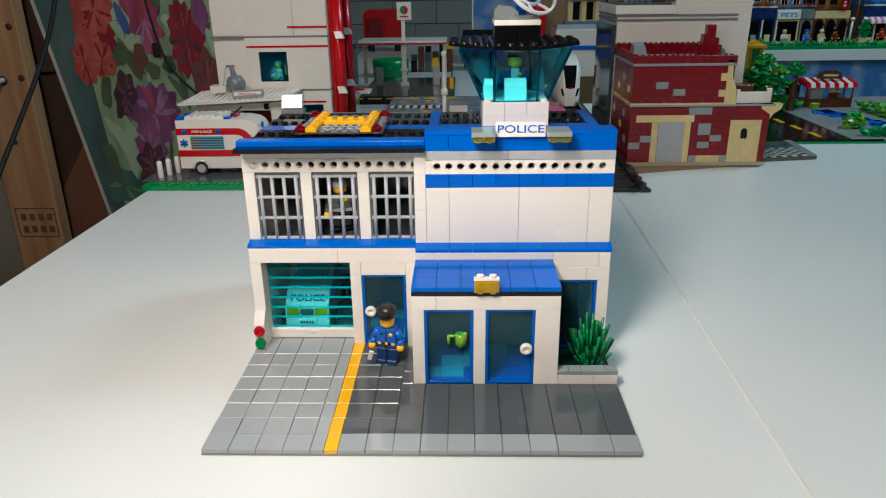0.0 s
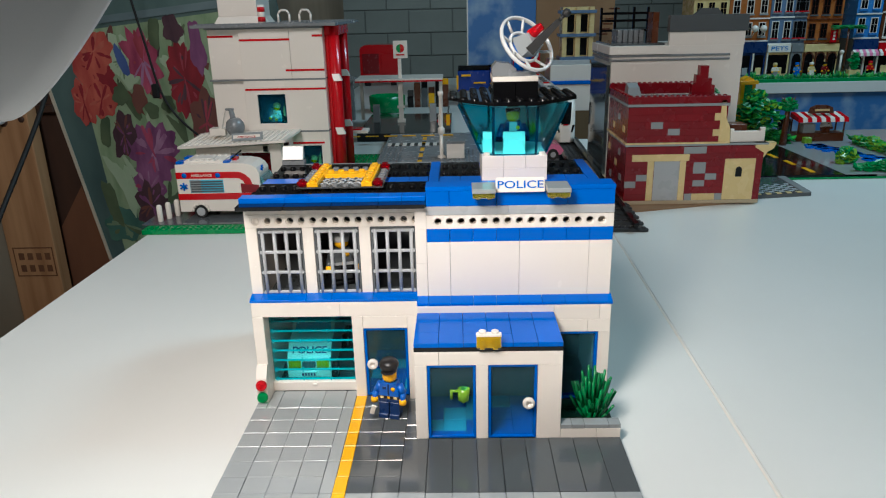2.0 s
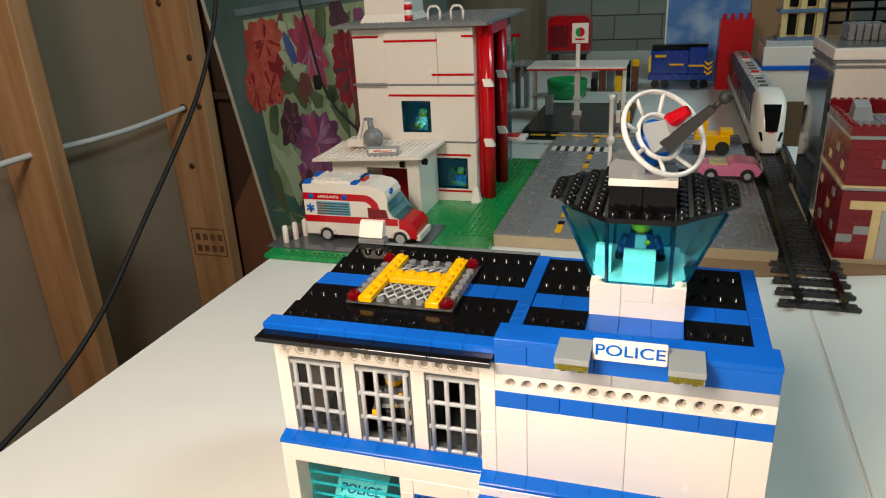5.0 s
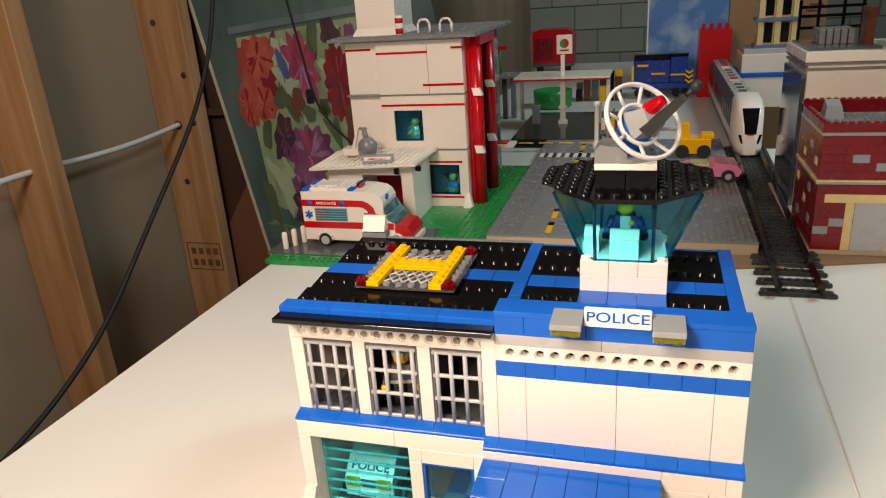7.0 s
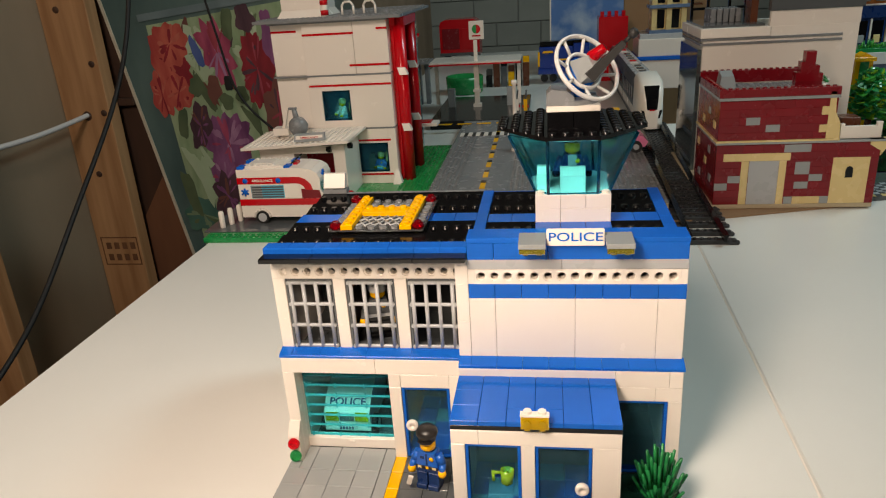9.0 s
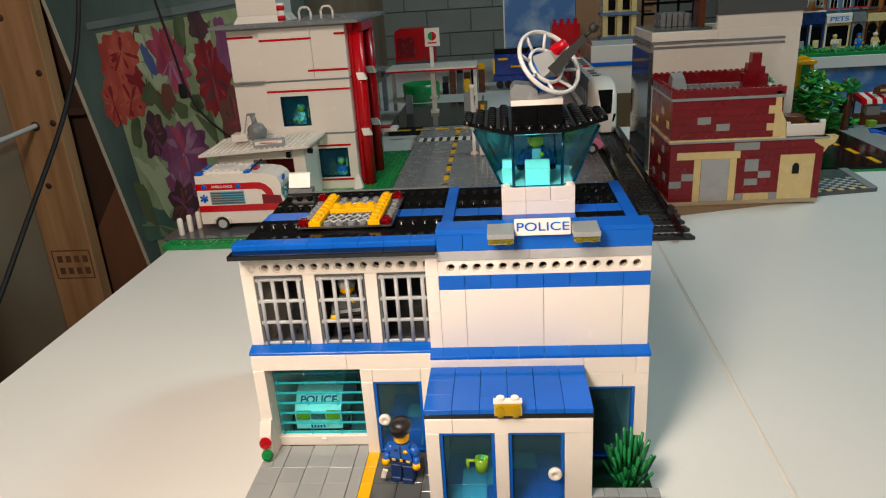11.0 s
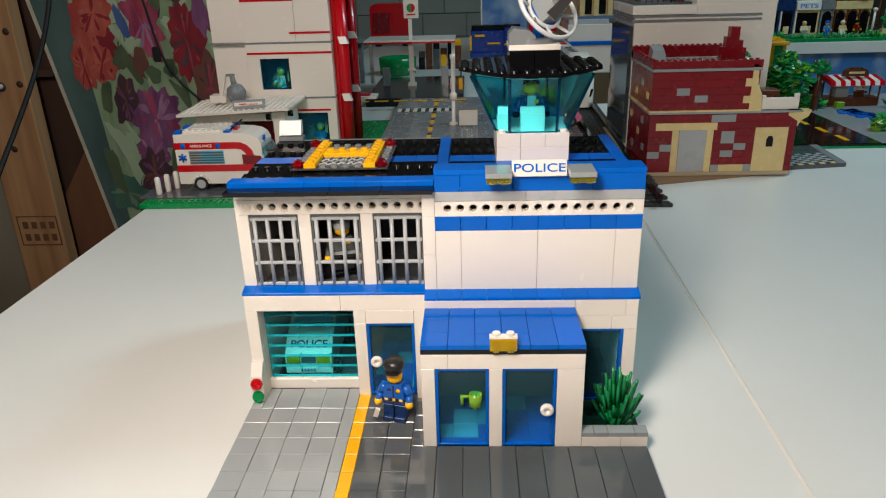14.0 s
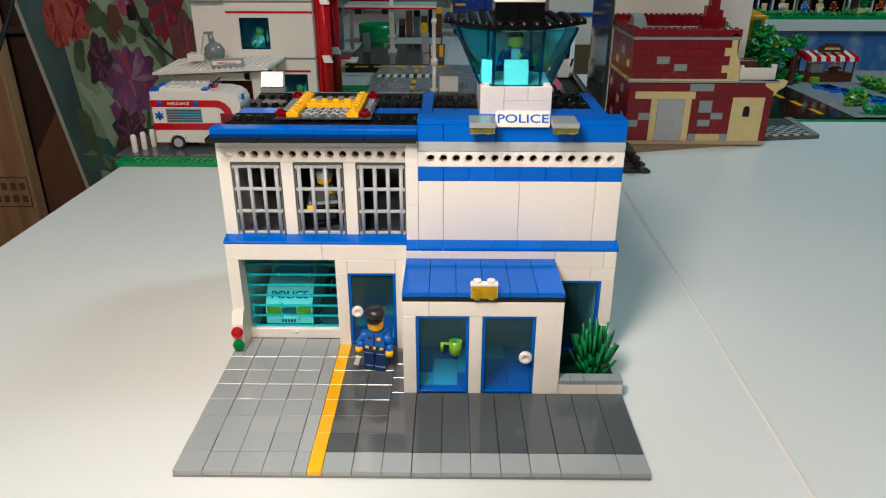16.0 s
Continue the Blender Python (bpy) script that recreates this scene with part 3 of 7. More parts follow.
# ---- upper floor, panel side ----
b = bm_new()
box(b, 16.012, 16, 10.1, 17.988, 17, 15.55)
wp = part("panel_wall", b, WHITE, st, "smooth white upper wall panels")
wall_bricks(wp, [(18, 16, 10.1, 24, 17, 15.56), (24, 16, 10.1, 30, 17, 15.56), (30, 16, 10.1, 32, 17, 15.56), (16, 16.1, 17.97, 32, 17, 18.7)])
for x in range(16, 32, 2):
    brick("band_brick", wp, BLUE, x, 16, 15.56, x + 2, 17, 16.76)
technic(16, 32, 16, 16.76, 17.96, wp, "pierced_beam")
b = bm_new()
box(b, 15.98, 15.95, 18.0, 22.99, 16.09, 18.76)
ledge = part("ledge", b, CHROME, wp, "light grey ledge")
brick("ledge_tile", ledge, CHROME, 23.0, 15.95, 18.0, 32.02, 16.09, 18.765)
b = bm_new()
box(b, 16.0, 15.94, 18.77, 17.98, 17.8, 20.1)
pp = part("parapet", b, BLUE, st, "blue parapet")
wall_bricks(pp, [(18, 15.92, 18.77, 22, 17.8, 20.1), (22, 15.92, 18.77, 28, 17.8, 20.1), (28, 15.92, 18.77, 31.98, 17.8, 20.1)], BLUE)
wall_bricks(pp, [(15.98, 15.9, 20.1, 24, 18.0, 20.48), (24, 15.9, 20.1, 32.02, 18.0, 20.48)], BLUE)
# sign and lights on the parapet
b = bm_new()
hexa(b, [(21.9, 15.4, 20.05), (26.0, 15.4, 20.05), (26.0, 15.62, 20.0), (21.9, 15.62, 20.0), (21.9, 15.78, 21.22), (26.0, 15.78, 21.22), (26.0, 16.0, 21.18), (21.9, 16.0, 21.18)])
bmesh.ops.bevel(b, geom=list(b.edges), offset=0.05, segments=2, affect="EDGES")
sg = part("sign", b, WHITE, st, "white tile lettered in blue")
letters("lettering", "POLICE", sg, BLUE, (23.95, 15.555, 20.64), 0.88, (72, 0, 0), "blue capitals", 1.36, bold=0.008)
for x in (19.9, 26.05):
    b = bm_new()
    box(b, x, 14.1, 20.28, x + 1.95, 16.6, 20.66, 0.04)
    sl = part("spot_light", b, GREY, st, "grey tile over a clear yellow light")
    b = bm_new()
    box(b, x + 0.05, 14.2, 19.86, x + 1.9, 15.9, 20.27, 0.04)
    for xx in (x + 0.5, x + 1.45):
        tube(b, (xx, 14.5, 19.86), (xx, 14.5, 19.76), 0.25, n=12)
    part("light_lens", b, T_AMBER, sl, "clear yellow plate")

# ---- outer walls and inner rooms ----
b = bm_new()
box(b, 0.02, 18, 0.16, 1.0, 33, 18.6, 0.03)
part("side_wall", b, WHITE, st, "white side wall")
b = bm_new()
box(b, 31, 17, 0.16, 31.98, 33, 18.6, 0.03)
part("side_wall", b, WHITE, st, "white side wall")
b = bm_new()
box(b, 1, 32, 0.16, 31, 33, 18.6, 0.03)
part("rear_wall", b, WHITE, st, "white rear wall")
b = bm_new()
box(b, 1, 17.02, 9.3, 31, 32, 9.9, 0.02)
part("upper_floor", b, DKGREY, st, "dark grey upper floor plate")
b = bm_new()
box(b, 15.4, 17.0, 0.4, 16.0, 32, 18.6, 0.02)
part("partition", b, DKGREY, st, "dark grey partition between the two halves")
for x in (5.4, 10.4):
    b = bm_new()
    box(b, x, 18.2, 9.9, x + 0.3, 30, 18.0, 0.02)
    part("partition", b, BROWN if x < 6 else DKGREY, st)
b = bm_new()
box(b, 1.2, 25, 9.9, 15.3, 25.6, 18.2, 0.02)
studs(b, 2, 19, 5, 24, 9.9)
part("cell_rear", b, DKGREY, st, "dark cell rear wall")
b = bm_new()
box(b, 15.9, 24, 0.4, 31, 24.5, 9.2, 0.02)
part("partition", b, DKGREY, st)

# ---- roof, cell side ----
b = bm_new()
box(b, -0.05, 15.0, 18.86, 3.98, 17.4, 19.22)
ev = part("overhang", b, BLACKTILE, st, "overhanging black edge tiles under blue tiles")
for x0, x1 in ((4, 8), (8, 12), (12, 15.96)):
    brick("edge_tile", ev, BLACKTILE, x0, 15.0, 18.86, x1, 17.4, 19.22)
for i in range(8):
    b = bm_new()
    x0 = -0.05 + i * 2.0
    prism(b, [(16.2, 19.225), (17.5, 19.225), (17.5, 19.66), (16.3, 19.66), (16.22, 19.62), (16.2, 19.56)], x0 + 0.012, x0 + 2.0 - 0.012)
    part("slope_tile", b, BLUE, ev)
b = bm_new()
box(b, 0, 18.02, 18.61, 16, 33.0, 18.72, 0.02)
rf = part("roof", b, BLACK, st, "glossy black roof with studs and a blue stripe")


def roof_strip(x0, x1, y0, y1, z, parent, row, skip=()):
    """A glossy strip, falling slightly to the front, with one row of studs."""
    b = bm_new()
    prism(b, [(y0 + 0.02, z - 0.4), (y1 - 0.02, z - 0.4), (y1 - 0.02, z), (y0 + 0.06, z - 0.27), (y0 + 0.02, z - 0.299)], x0 + 0.012, x1 - 0.012)
    x = x0 + 0.5
    while x < x1:
        if not any(a < x < c for a, c in skip):
            drafted_stud(b, x, row, z - 0.14)
        x += 1
    return part("roof_strip", b, BLACK, parent)


for y0, y1, row in ((17.58, 21.0, 19.3), (21.0, 24.1, 22.6), (26.35, 29.5, 27.9), (29.5, 32.6, 31.2)):
    for x0, x1 in ((-0.15, 4), (4, 8), (8, 12), (12, 15.9)):
        roof_strip(x0, x1, y0, y1, 19.05, rf, row)
for x0, x1 in ((-0.15, 3.9), (3.9, 8), (8, 12), (12, 14), (14, 15.9)):
    brick("roof_tile", rf, BLUE, x0, 24.12, 18.7, x1, 26.33, 19.01)
for x0, x1 in ((-0.2, 4), (4, 8), (8, 12), (12, 15.9)):
    brick("roof_edge", rf, MIDGREY, x0, 32.62, 18.7, x1, 33.2, 19.05)
# helipad
b = bm_new()
box(b, 3.9, 20.95, 19.24, 11.9, 29.0, 19.38, 0.02)
hp = part("helipad", b, T_CLEAR, st, "clear landing plate with a yellow H and red corner lights")
b = bm_new()
for i in range(8):
    for j in range(8):
        x, y = 4.4 + i, 21.47 + j
        if i in (1, 6) or (1 < i < 6 and j not in (0, 6, 7)) or (i in (0, 7) and j in (0, 7)):
            continue
        stud(b, x, y, 19.38)
part("helipad_studs", b, T_GREY, hp, "smoky clear studs")["kind"] = "stuff"
for x in (4.9, 9.9):
    b = bm_new()
    box(b, x, 20.97, 19.40, x + 1, 28.97, 19.80)
    for j in range(8):
        stud(b, x + 0.5, 21.47 + j, 19.80, 14)
    part("letter_bar", b, YELLOW, hp, "yellow studded bar")
b = bm_new()
box(b, 5.92, 24.47, 19.40, 9.88, 26.0, 19.80)
for i in range(4):
    stud(b, 6.4 + i, 25.5, 19.80, 14)
part("letter_bar", b, YELLOW, hp, "yellow studded bar")
for x, y in ((4.4, 21.4), (11.4, 21.4), (4.4, 28.5), (11.4, 28.5)):
    b = bm_new()
    lathe(b, (x, y, 19.40), (0, 0, 1), [(0.38, 0), (0.38, 0.08), (0.49, 0.12), (0.49, 0.4), (0.45, 0.44), (0.3, 0.46), (0.3, 0.64), (0.2, 0.64), (0.18, 0.42), (0, 0.42)], 20)
    part("corner_light", b, T_DEEPRED, hp, "clear red round light")
b = bm_new()
for k in range(5):
    for y in (22.0, 23.2):
        tube(b, (6.0 + 0.75 * k, y, 19.44), (6.75 + 0.75 * k, y + 1.2, 19.44), 0.07, n=6)
        tube(b, (6.75 + 0.75 * k, y, 19.44), (6.0 + 0.75 * k, y + 1.2, 19.44), 0.07, n=6)
    for y in (26.1, 27.0):
        tube(b, (6.0 + 0.75 * k, y, 19.44), (6.75 + 0.75 * k, y + 0.9, 19.44), 0.07, n=6)
part("lattice", b, CHROME, hp, "grey lattice")
b = bm_new()
box(b, -0.1, 32.5, 19.06, 2.3, 33.6, 19.5)
hexa(b, [(0, 32.5, 19.66), (2.15, 32.5, 19.66), (2.15, 33.5, 19.66), (0, 33.5, 19.66), (0, 33.1, 20.96), (2.15, 33.1, 20.96), (2.15, 33.6, 20.96), (0, 33.6, 20.96)], 1)
box(b, 0.8, 32.8, 19.4, 1.4, 33.3, 19.8, mi=0)
part("roof_floodlight", b, [MIDGREY, WHITE], st, "white tilted floodlight block")

# ---- roof, panel side ----
b = bm_new()
box(b, 16.0, 17.9, 18.61, 32, 32.6, 19.0, 0.02)
rr = part("roof", b, BLUE, st, "blue and black studded roof round the tower")
for y in range(18, 32, 1):
    brick("roof_tile", rr, BLUE, 15.97, y, 19.0, 16.95, y + 1, 19.3)
for y in range(18, 32, 2):
    brick("roof_tile", rr, BLUE, 31.0, y, 19.0, 32.02, y + 2, 19.3)
for y0, y1, row in ((19.4, 22.85, 21.2), (25.1, 28.1, 26.7), (28.1, 31.4, 29.9)):
    roof_strip(17, 21, y0, y1, 19.32, rr, row)
    roof_strip(27, 31, y0, y1, 19.32, rr, row)
for x0, x1 in ((17, 19), (19, 21), (27, 29), (29, 31)):
    brick("roof_tile", rr, BLUE, x0, 22.87, 18.95, x1, 25.08, 19.28)
    brick("roof_tile", rr, BLUE, x0, 18.0, 18.95, x1, 19.38, 19.2)
b = bm_new()
box(b, 21, 19.45, 19.01, 27, 22.18, 19.28)
twb = part("tower_step", b, GREY, st, "grey plate topped with blue tiles before the tower")
for x in (21, 23, 25):
    brick("roof_tile", twb, BLUE, x, 19.62, 19.285, x + 2, 22.18, 19.5)

# ---- control tower ----
b = bm_new()
box(b, 21.012, 22.2, 19.02, 22.99, 29.5, 20.6)
tw = part("tower", b, WHITE, st, "white tower base with flared teal glazing")
wall_bricks(tw, [(23, 22.2, 19.02, 27, 29.5, 20.6), (23, 22.2, 20.6, 25, 29.5, 21.78), (25, 22.2, 20.6, 27, 29.5, 21.78), (21, 22.2, 20.6, 23, 29.5, 21.78)])
b = bm_new()
stud(b, 21.45, 22.66, 21.78, 16)
stud(b, 26.55, 22.66, 21.78, 16)
part("corner_studs", b, WHITE, tw)["kind"] = "stuff"
lo = [(22.05, 22.35), (25.95, 22.35), (27.0, 23.5), (27.0, 28.6), (26, 29.4), (22, 29.4), (21.0, 28.6), (21.0, 23.5)]
hi = [(22, 21.45), (25.95, 21.45), (29.1, 24.2), (29.1, 28.8), (25.9, 31.5), (22, 31.5), (18.9, 28.8), (18.9, 24.2)]
for i in range(8):
    j = (i + 1) % 8
    p = [Vector((*lo[i], 21.8)), Vector((*lo[j], 21.8)), Vector((*hi[j], 26.25)), Vector((*hi[i], 26.25))]
    c = Vector((24, 26.4, 0))
    n = (p[1] - p[0]).cross(p[3] - p[0]).normalized() * 0.12
    b = bm_new()
    hexa(b, [p[0] - n, p[1] - n, p[1], p[0], p[3] - n, p[2] - n, p[2], p[3]])
    bmesh.ops.recalc_face_normals(b, faces=b.faces)
    g = part("tower_pane", b, T_TEAL, tw, "clear teal pane")
    g.visible_shadow = False
    b = bm_new()
    tube(b, p[0], p[3], 0.13, n=8)
    tube(b, p[0], p[1], 0.1, n=8)
    part("mullion", b, T_DEEP, tw, "deep teal pane edge").visible_shadow = False
b = bm_new()
outline = [(22.0, 20.7), (26.0, 20.7), (27.0, 21.7), (28.0, 22.7), (29.9, 24.9), (30.0, 29.0), (26.2, 32.2), (21.8, 32.2), (17.9, 29.0), (17.9, 25.6), (20.0, 22.8), (21.0, 21.7)]
prism(b, outline, 26.46, 26.78, "z")
for i in range(12):
    for j in range(12):
        x, y = 18.4 + i * 1.0, 21.4 + j
        if max(abs(x - 23.9) - 1.9, 0) + max(26.55 - y - 1.9, y - 26.55 - 1.9, 0) < 4.45 and not (22 < x < 26 and 23 < y < 27.5):
            domed_stud(b, x, y, 26.78)
part("tower_roof", b, BLACK, tw, "black eight-sided studded roof plate")
b = bm_new()
for x0 in (22.0, 24.0):
    box(b, x0 + 0.012, 22.0, 26.78, x0 + 1.98, 26, 28.4)
part("mast_block", b, BLACK, tw, "black brick block")
b = bm_new()
box(b, 21.95, 22.0, 28.42, 26.0, 26.0, 28.86)
part("mast_plate", b, WHITE, tw, "white plate")
b = bm_new()
lathe(b, (24.0, 24.0, 28.86), (0, 0, 1), [(2.0, 0), (2.0, 0.3), (1.85, 0.38), (0, 0.38)], 32, smooth=False)
prism(b, [(21.95, 28.9), (24.1, 28.9), (24.05, 29.5), (23.5, 29.95), (22.3, 30.1), (21.95, 29.7)], 22.15, 24.6, "y")
studs(b, 24, 24, 26, 25, 29.2)
part("turntable", b, MIDGREY, tw, "grey turntable with a wedge")
# dish: ring, inner ring and spokes on a tilted axis
ax = Vector((0.52, -0.61, 0.59)).normalized()
cc = Vector((25.0, 22.7, 31.58))
q = ax.to_track_quat("Z", "Y")


def ring(bm, c, R, r, n=40, m=8):
    vs = [[bm.verts.new(c + q @ Vector(((R + r * math.cos(2 * math.pi * j / m)) * math.cos(2 * math.pi * i / n), (R + r * math.cos(2 * math.pi * j / m)) * math.sin(2 * math.pi * i / n), 1.4 * r * math.sin(2 * math.pi * j / m)))) for j in range(m)] for i in range(n)]
    for i in range(n):
        for j in range(m):
            bm.faces.new((vs[i][j], vs[(i + 1) % n][j], vs[(i + 1) % n][(j + 1) % m], vs[i][(j + 1) % m])).smooth = True


b = bm_new()
ring(b, cc, 2.7, 0.15)
ring(b, cc - ax * 0.5, 1.45, 0.14)
dish = part("dish", b, DISH, tw, "white spoked ring dish, tilted")
for k in range(8):
    a = math.pi * k / 4 + 0.4
    b = bm_new()
    d = q @ Vector((math.cos(a), math.sin(a), 0))
    tube(b, cc - ax * 0.5 + d * 1.45, cc + d * 2.68, 0.13, n=8)
    part("spoke", b, DISH, dish)
b = bm_new()
lathe(b, cc - ax * 1.6, ax, [(0, 0), (1.1, 0.1), (1.2, 0.5), (1.2, 1.0), (0, 1.1)], 18, 1)
tube(b, Vector((24.4, 24.2, 29.2)), cc - ax * 0.9, 0.5, n=12, mi=1)
qv = [cc - ax * 0.6 + q @ Vector(v) for v in ((-0.9, -1.0, 0), (0.9, -1.0, 0), (0.9, 1.0, 0), (-0.9, 1.0, 0), (-0.6, -0.9, 1.7), (0.6, -0.9, 1.7), (0.6, 0.4, 1.7), (-0.6, 0.4, 1.7))]
hexa(b, qv, 0)
part("dish_hub", b, [GREY, BLUE], dish, "grey wedge and blue hub")
b = bm_new()
lathe(b, cc + ax * 0.6 + Vector((-0.1, 0, 0.35)), (0.75, -0.3, 0.6), [(0.46, 0), (0.5, 0.15), (0.36, 1.2), (0.3, 1.35), (0, 1.35)], 16)
part("dish_lamp", b, T_RED, dish, "clear red cone")
b = bm_new()
p0, p1 = cc + Vector((0.1, -1.1, -0.6)), cc + Vector((2.45, -2.1, 1.9))
d = (p1 - p0).normalized()
up = Vector((0, -0.5, 0.5)).normalized()
sd = d.cross(Vector((0, -1, 0))).normalized()
w0, w1 = 0.42, 0.22
hexa(b, [p0 - sd * w0 + Vector((0, 0.3, 0)), p0 - sd * w0 - Vector((0, 0.3, 0)), p0 + sd * w0 - Vector((0, 0.3, 0)), p0 + sd * w0 + Vector((0, 0.3, 0)),
         p1 - sd * w1 + Vector((0, 0.2, 0)), p1 - sd * w1 - Vector((0, 0.2, 0)), p1 + sd * w1 - Vector((0, 0.2, 0)), p1 + sd * w1 + Vector((0, 0.2, 0))])
tube(b, p1, p1 + d * 0.6, 0.15, n=10)
lathe(b, p1 + d * 0.55, d, [(0.1, -0.05), (0.3, 0.1), (0.37, 0.35), (0.3, 0.6), (0, 0.72)], 14)
part("aerial", b, RUBBER, dish, "black bar aerial with a ball end")
# tower desk
b = bm_new()
box(b, 23.0, 22.75, 21.79, 25.0, 23.75, 23.2)
hexa(b, [(23.0, 22.95, 23.2), (25.0, 22.95, 23.2), (25.0, 23.75, 23.2), (23.0, 23.75, 23.2), (23.0, 23.45, 23.75), (25.0, 23.45, 23.75), (25.0, 23.75, 23.75), (23.0, 23.75, 23.75)])
part("tower_desk", b, WHITE, tw, "white console")
b = bm_new()
box(b, 21.2, 23.9, 21.79, 22.2, 24.8, 23.1)
hexa(b, [(21.2, 23.95, 23.1), (22.2, 23.95, 23.1), (22.2, 24.8, 23.1), (21.2, 24.8, 23.1), (21.2, 24.3, 23.6), (22.2, 24.3, 23.6), (22.2, 24.8, 23.6), (21.2, 24.8, 23.6)])
part("tower_console", b, WHITE, tw, "small white console block")


# ---- toy figures: one plain mesh each ----
def figure(x, y, z, label, mats, cap=True, turn=0.0, name="toy_figure", arms=0.45, legs=True):
    """Legs, hips, tapered body, bent arms with round grips, head and cap or hair."""
    b = bm_new()
    if not legs:
        box(b, -0.8, -0.45, 0.64, 0.8, 0.5, 1.5, 0.06, 1)
    for sx in (-1, 1) if legs else ():
        box(b, min(sx * 0.05, sx * 0.95), -0.5, 0, max(sx * 0.05, sx * 0.95), 0.5, 1.5, 0.06, 1)
        box(b, min(sx * 0.05, sx * 0.95), -0.75, 0, max(sx * 0.05, sx * 0.95), 0.4, 0.45, 0.06, 1)
    box(b, -0.97, -0.5, 1.5, 0.97, 0.5, 1.85, 0.06, 1)
    hexa(b, [(-0.98, -0.5, 1.85), (0.98, -0.5, 1.85), (0.98, 0.5, 1.85), (-0.98, 0.5, 1.85), (-0.7, -0.48, 3.4), (0.7, -0.48, 3.4), (0.7, 0.48, 3.4), (-0.7, 0.48, 3.4)], 0)
    box(b, -0.95, -0.53, 1.86, 0.95, -0.49, 2.15, 0.01, 3)
    for xb in (-0.1,):
        box(b, xb, -0.56, 1.9, xb + 0.24, -0.5, 2.12, 0.02, 2)
    lathe(b, (0.42, -0.48, 2.85), (0, -1, 0), [(0.2, 0), (0.2, 0.05), (0, 0.07)], 10, 2)
    for sx in (-1, 1):
        sh, el, ha = Vector((sx * 0.82, 0, 3.1)), Vector((sx * 1.2, -0.1, 2.35)), Vector((sx * 1.3, -0.1 - arms, 1.85))
        tube(b, sh, el, 0.36, 0.32, 10, 0)
        tube(b, el, ha, 0.3, 0.26, 10, 0)
        lathe(b, ha + Vector((0, 0, -0.35)), (0, 0, 1), [(0, 0), (0.3, 0.03), (0.34, 0.25), (0.28, 0.5), (0, 0.55)], 12, 3 if len(mats) > 4 and not cap else 2)
    lathe(b, (0, 0, 3.4), (0, 0, 1), [(0, 0), (0.35, 0), (0.35, 0.12), (0.55, 0.18), (0.63, 0.32), (0.63, 0.95), (0.52, 1.1), (0, 1.12)], 18, 2)
    if cap:
        lathe(b, (0, 0.06, 4.36), (0, -0.1, 1), [(0.66, 0), (0.68, 0.2), (0.78, 0.42), (0.86, 0.62), (0.84, 0.82), (0.68, 1.04), (0.4, 1.18), (0, 1.22)], 26, 3)
        prism(b, [(-0.6, -0.42), (0.6, -0.42), (0.52, -0.72), (0.28, -0.86), (0, -0.9), (-0.28, -0.86), (-0.52, -0.72)], 4.42, 4.52, "z", 3)
        lathe(b, (0, -0.74, 4.98), (0, -1, 0.25), [(0.16, 0), (0.16, 0.05), (0, 0.08)], 8, 4)
        for sx in (-1, 1):
            box(b, sx * 0.36 - 0.17, -0.515, 2.78, sx * 0.36 + 0.17, -0.485, 3.02, 0.01, 1)
            box(b, sx * 0.62 - 0.16, -0.545, 1.9, sx * 0.62 + 0.16, -0.5, 2.12, 0.02, 4)
        box(b, -0.08, -0.51, 2.2, 0.08, -0.485, 3.3, 0.01, 1)
    elif len(mats) > 4:
        box(b, -0.36, -0.53, 2.2, 0.36, -0.47, 3.36, 0.02, 4)
        box(b, -0.16, -0.56, 1.9, 0.16, -0.5, 2.14, 0.02, 4)
        lathe(b, (0, 0.05, 4.3), (0, 0.2, 1), [(0.66, -0.1), (0.7, 0.0), (0.7, 0.22), (0.5, 0.45), (0, 0.5)], 18, 3)
    else:
        lathe(b, (0, 0.05, 4.2), (0, 0.2, 1), [(0.66, -0.25), (0.74, 0.0), (0.76, 0.3), (0.6, 0.6), (0.3, 0.74), (0, 0.78)], 18, 3)
    bmesh.ops.rotate(b, verts=b.verts, cent=(0, 0, 0), matrix=Matrix.Rotation(radians(turn), 3, "Z"))
    bmesh.ops.translate(b, verts=b.verts, vec=(x, y, z))
    return solid(name, b, mats, (x, y, z), label, "toy figure")


figure(12.55, 12.7, 0.57, "toy brick figure in blue shirt, navy trousers and black cap", [SHIRT, NAVY, YELLOW, CAPBLACK, TAN], True, -14)
b = bm_new()
box(b, 10.85, 11.75, 1.15, 11.25, 11.95, 2.1, 0.04)
solid("toy_notepad", b, WHITE, (11.05, 11.85, 1.6), "small white pad held by the standing figure", "toy accessory").rotation_euler = (0.2, 0.3, 0)
b = bm_new()
box(b, 7.0, 18.2, 9.9, 9.2, 19.4, 10.9)
solid("toy_cell_stool", b, DKGREY, (8.1, 18.8, 9.9), "dark grey block under the figure in the cell", "toy furniture")
figure(8.1, 18.75, 10.9, "dark-clothed toy figure with a grey cap behind the cell bars", [DKGREY, BLACK, YELLOW, CHROME], False, 14, arms=0.75)
figure(24.0, 24.75, 21.15, "toy figure in dark jacket and pale vest in the glazed tower", [NAVY, DKGREY, YELLOW, BLACK, CHROME], False, 0, arms=0.1, legs=False)
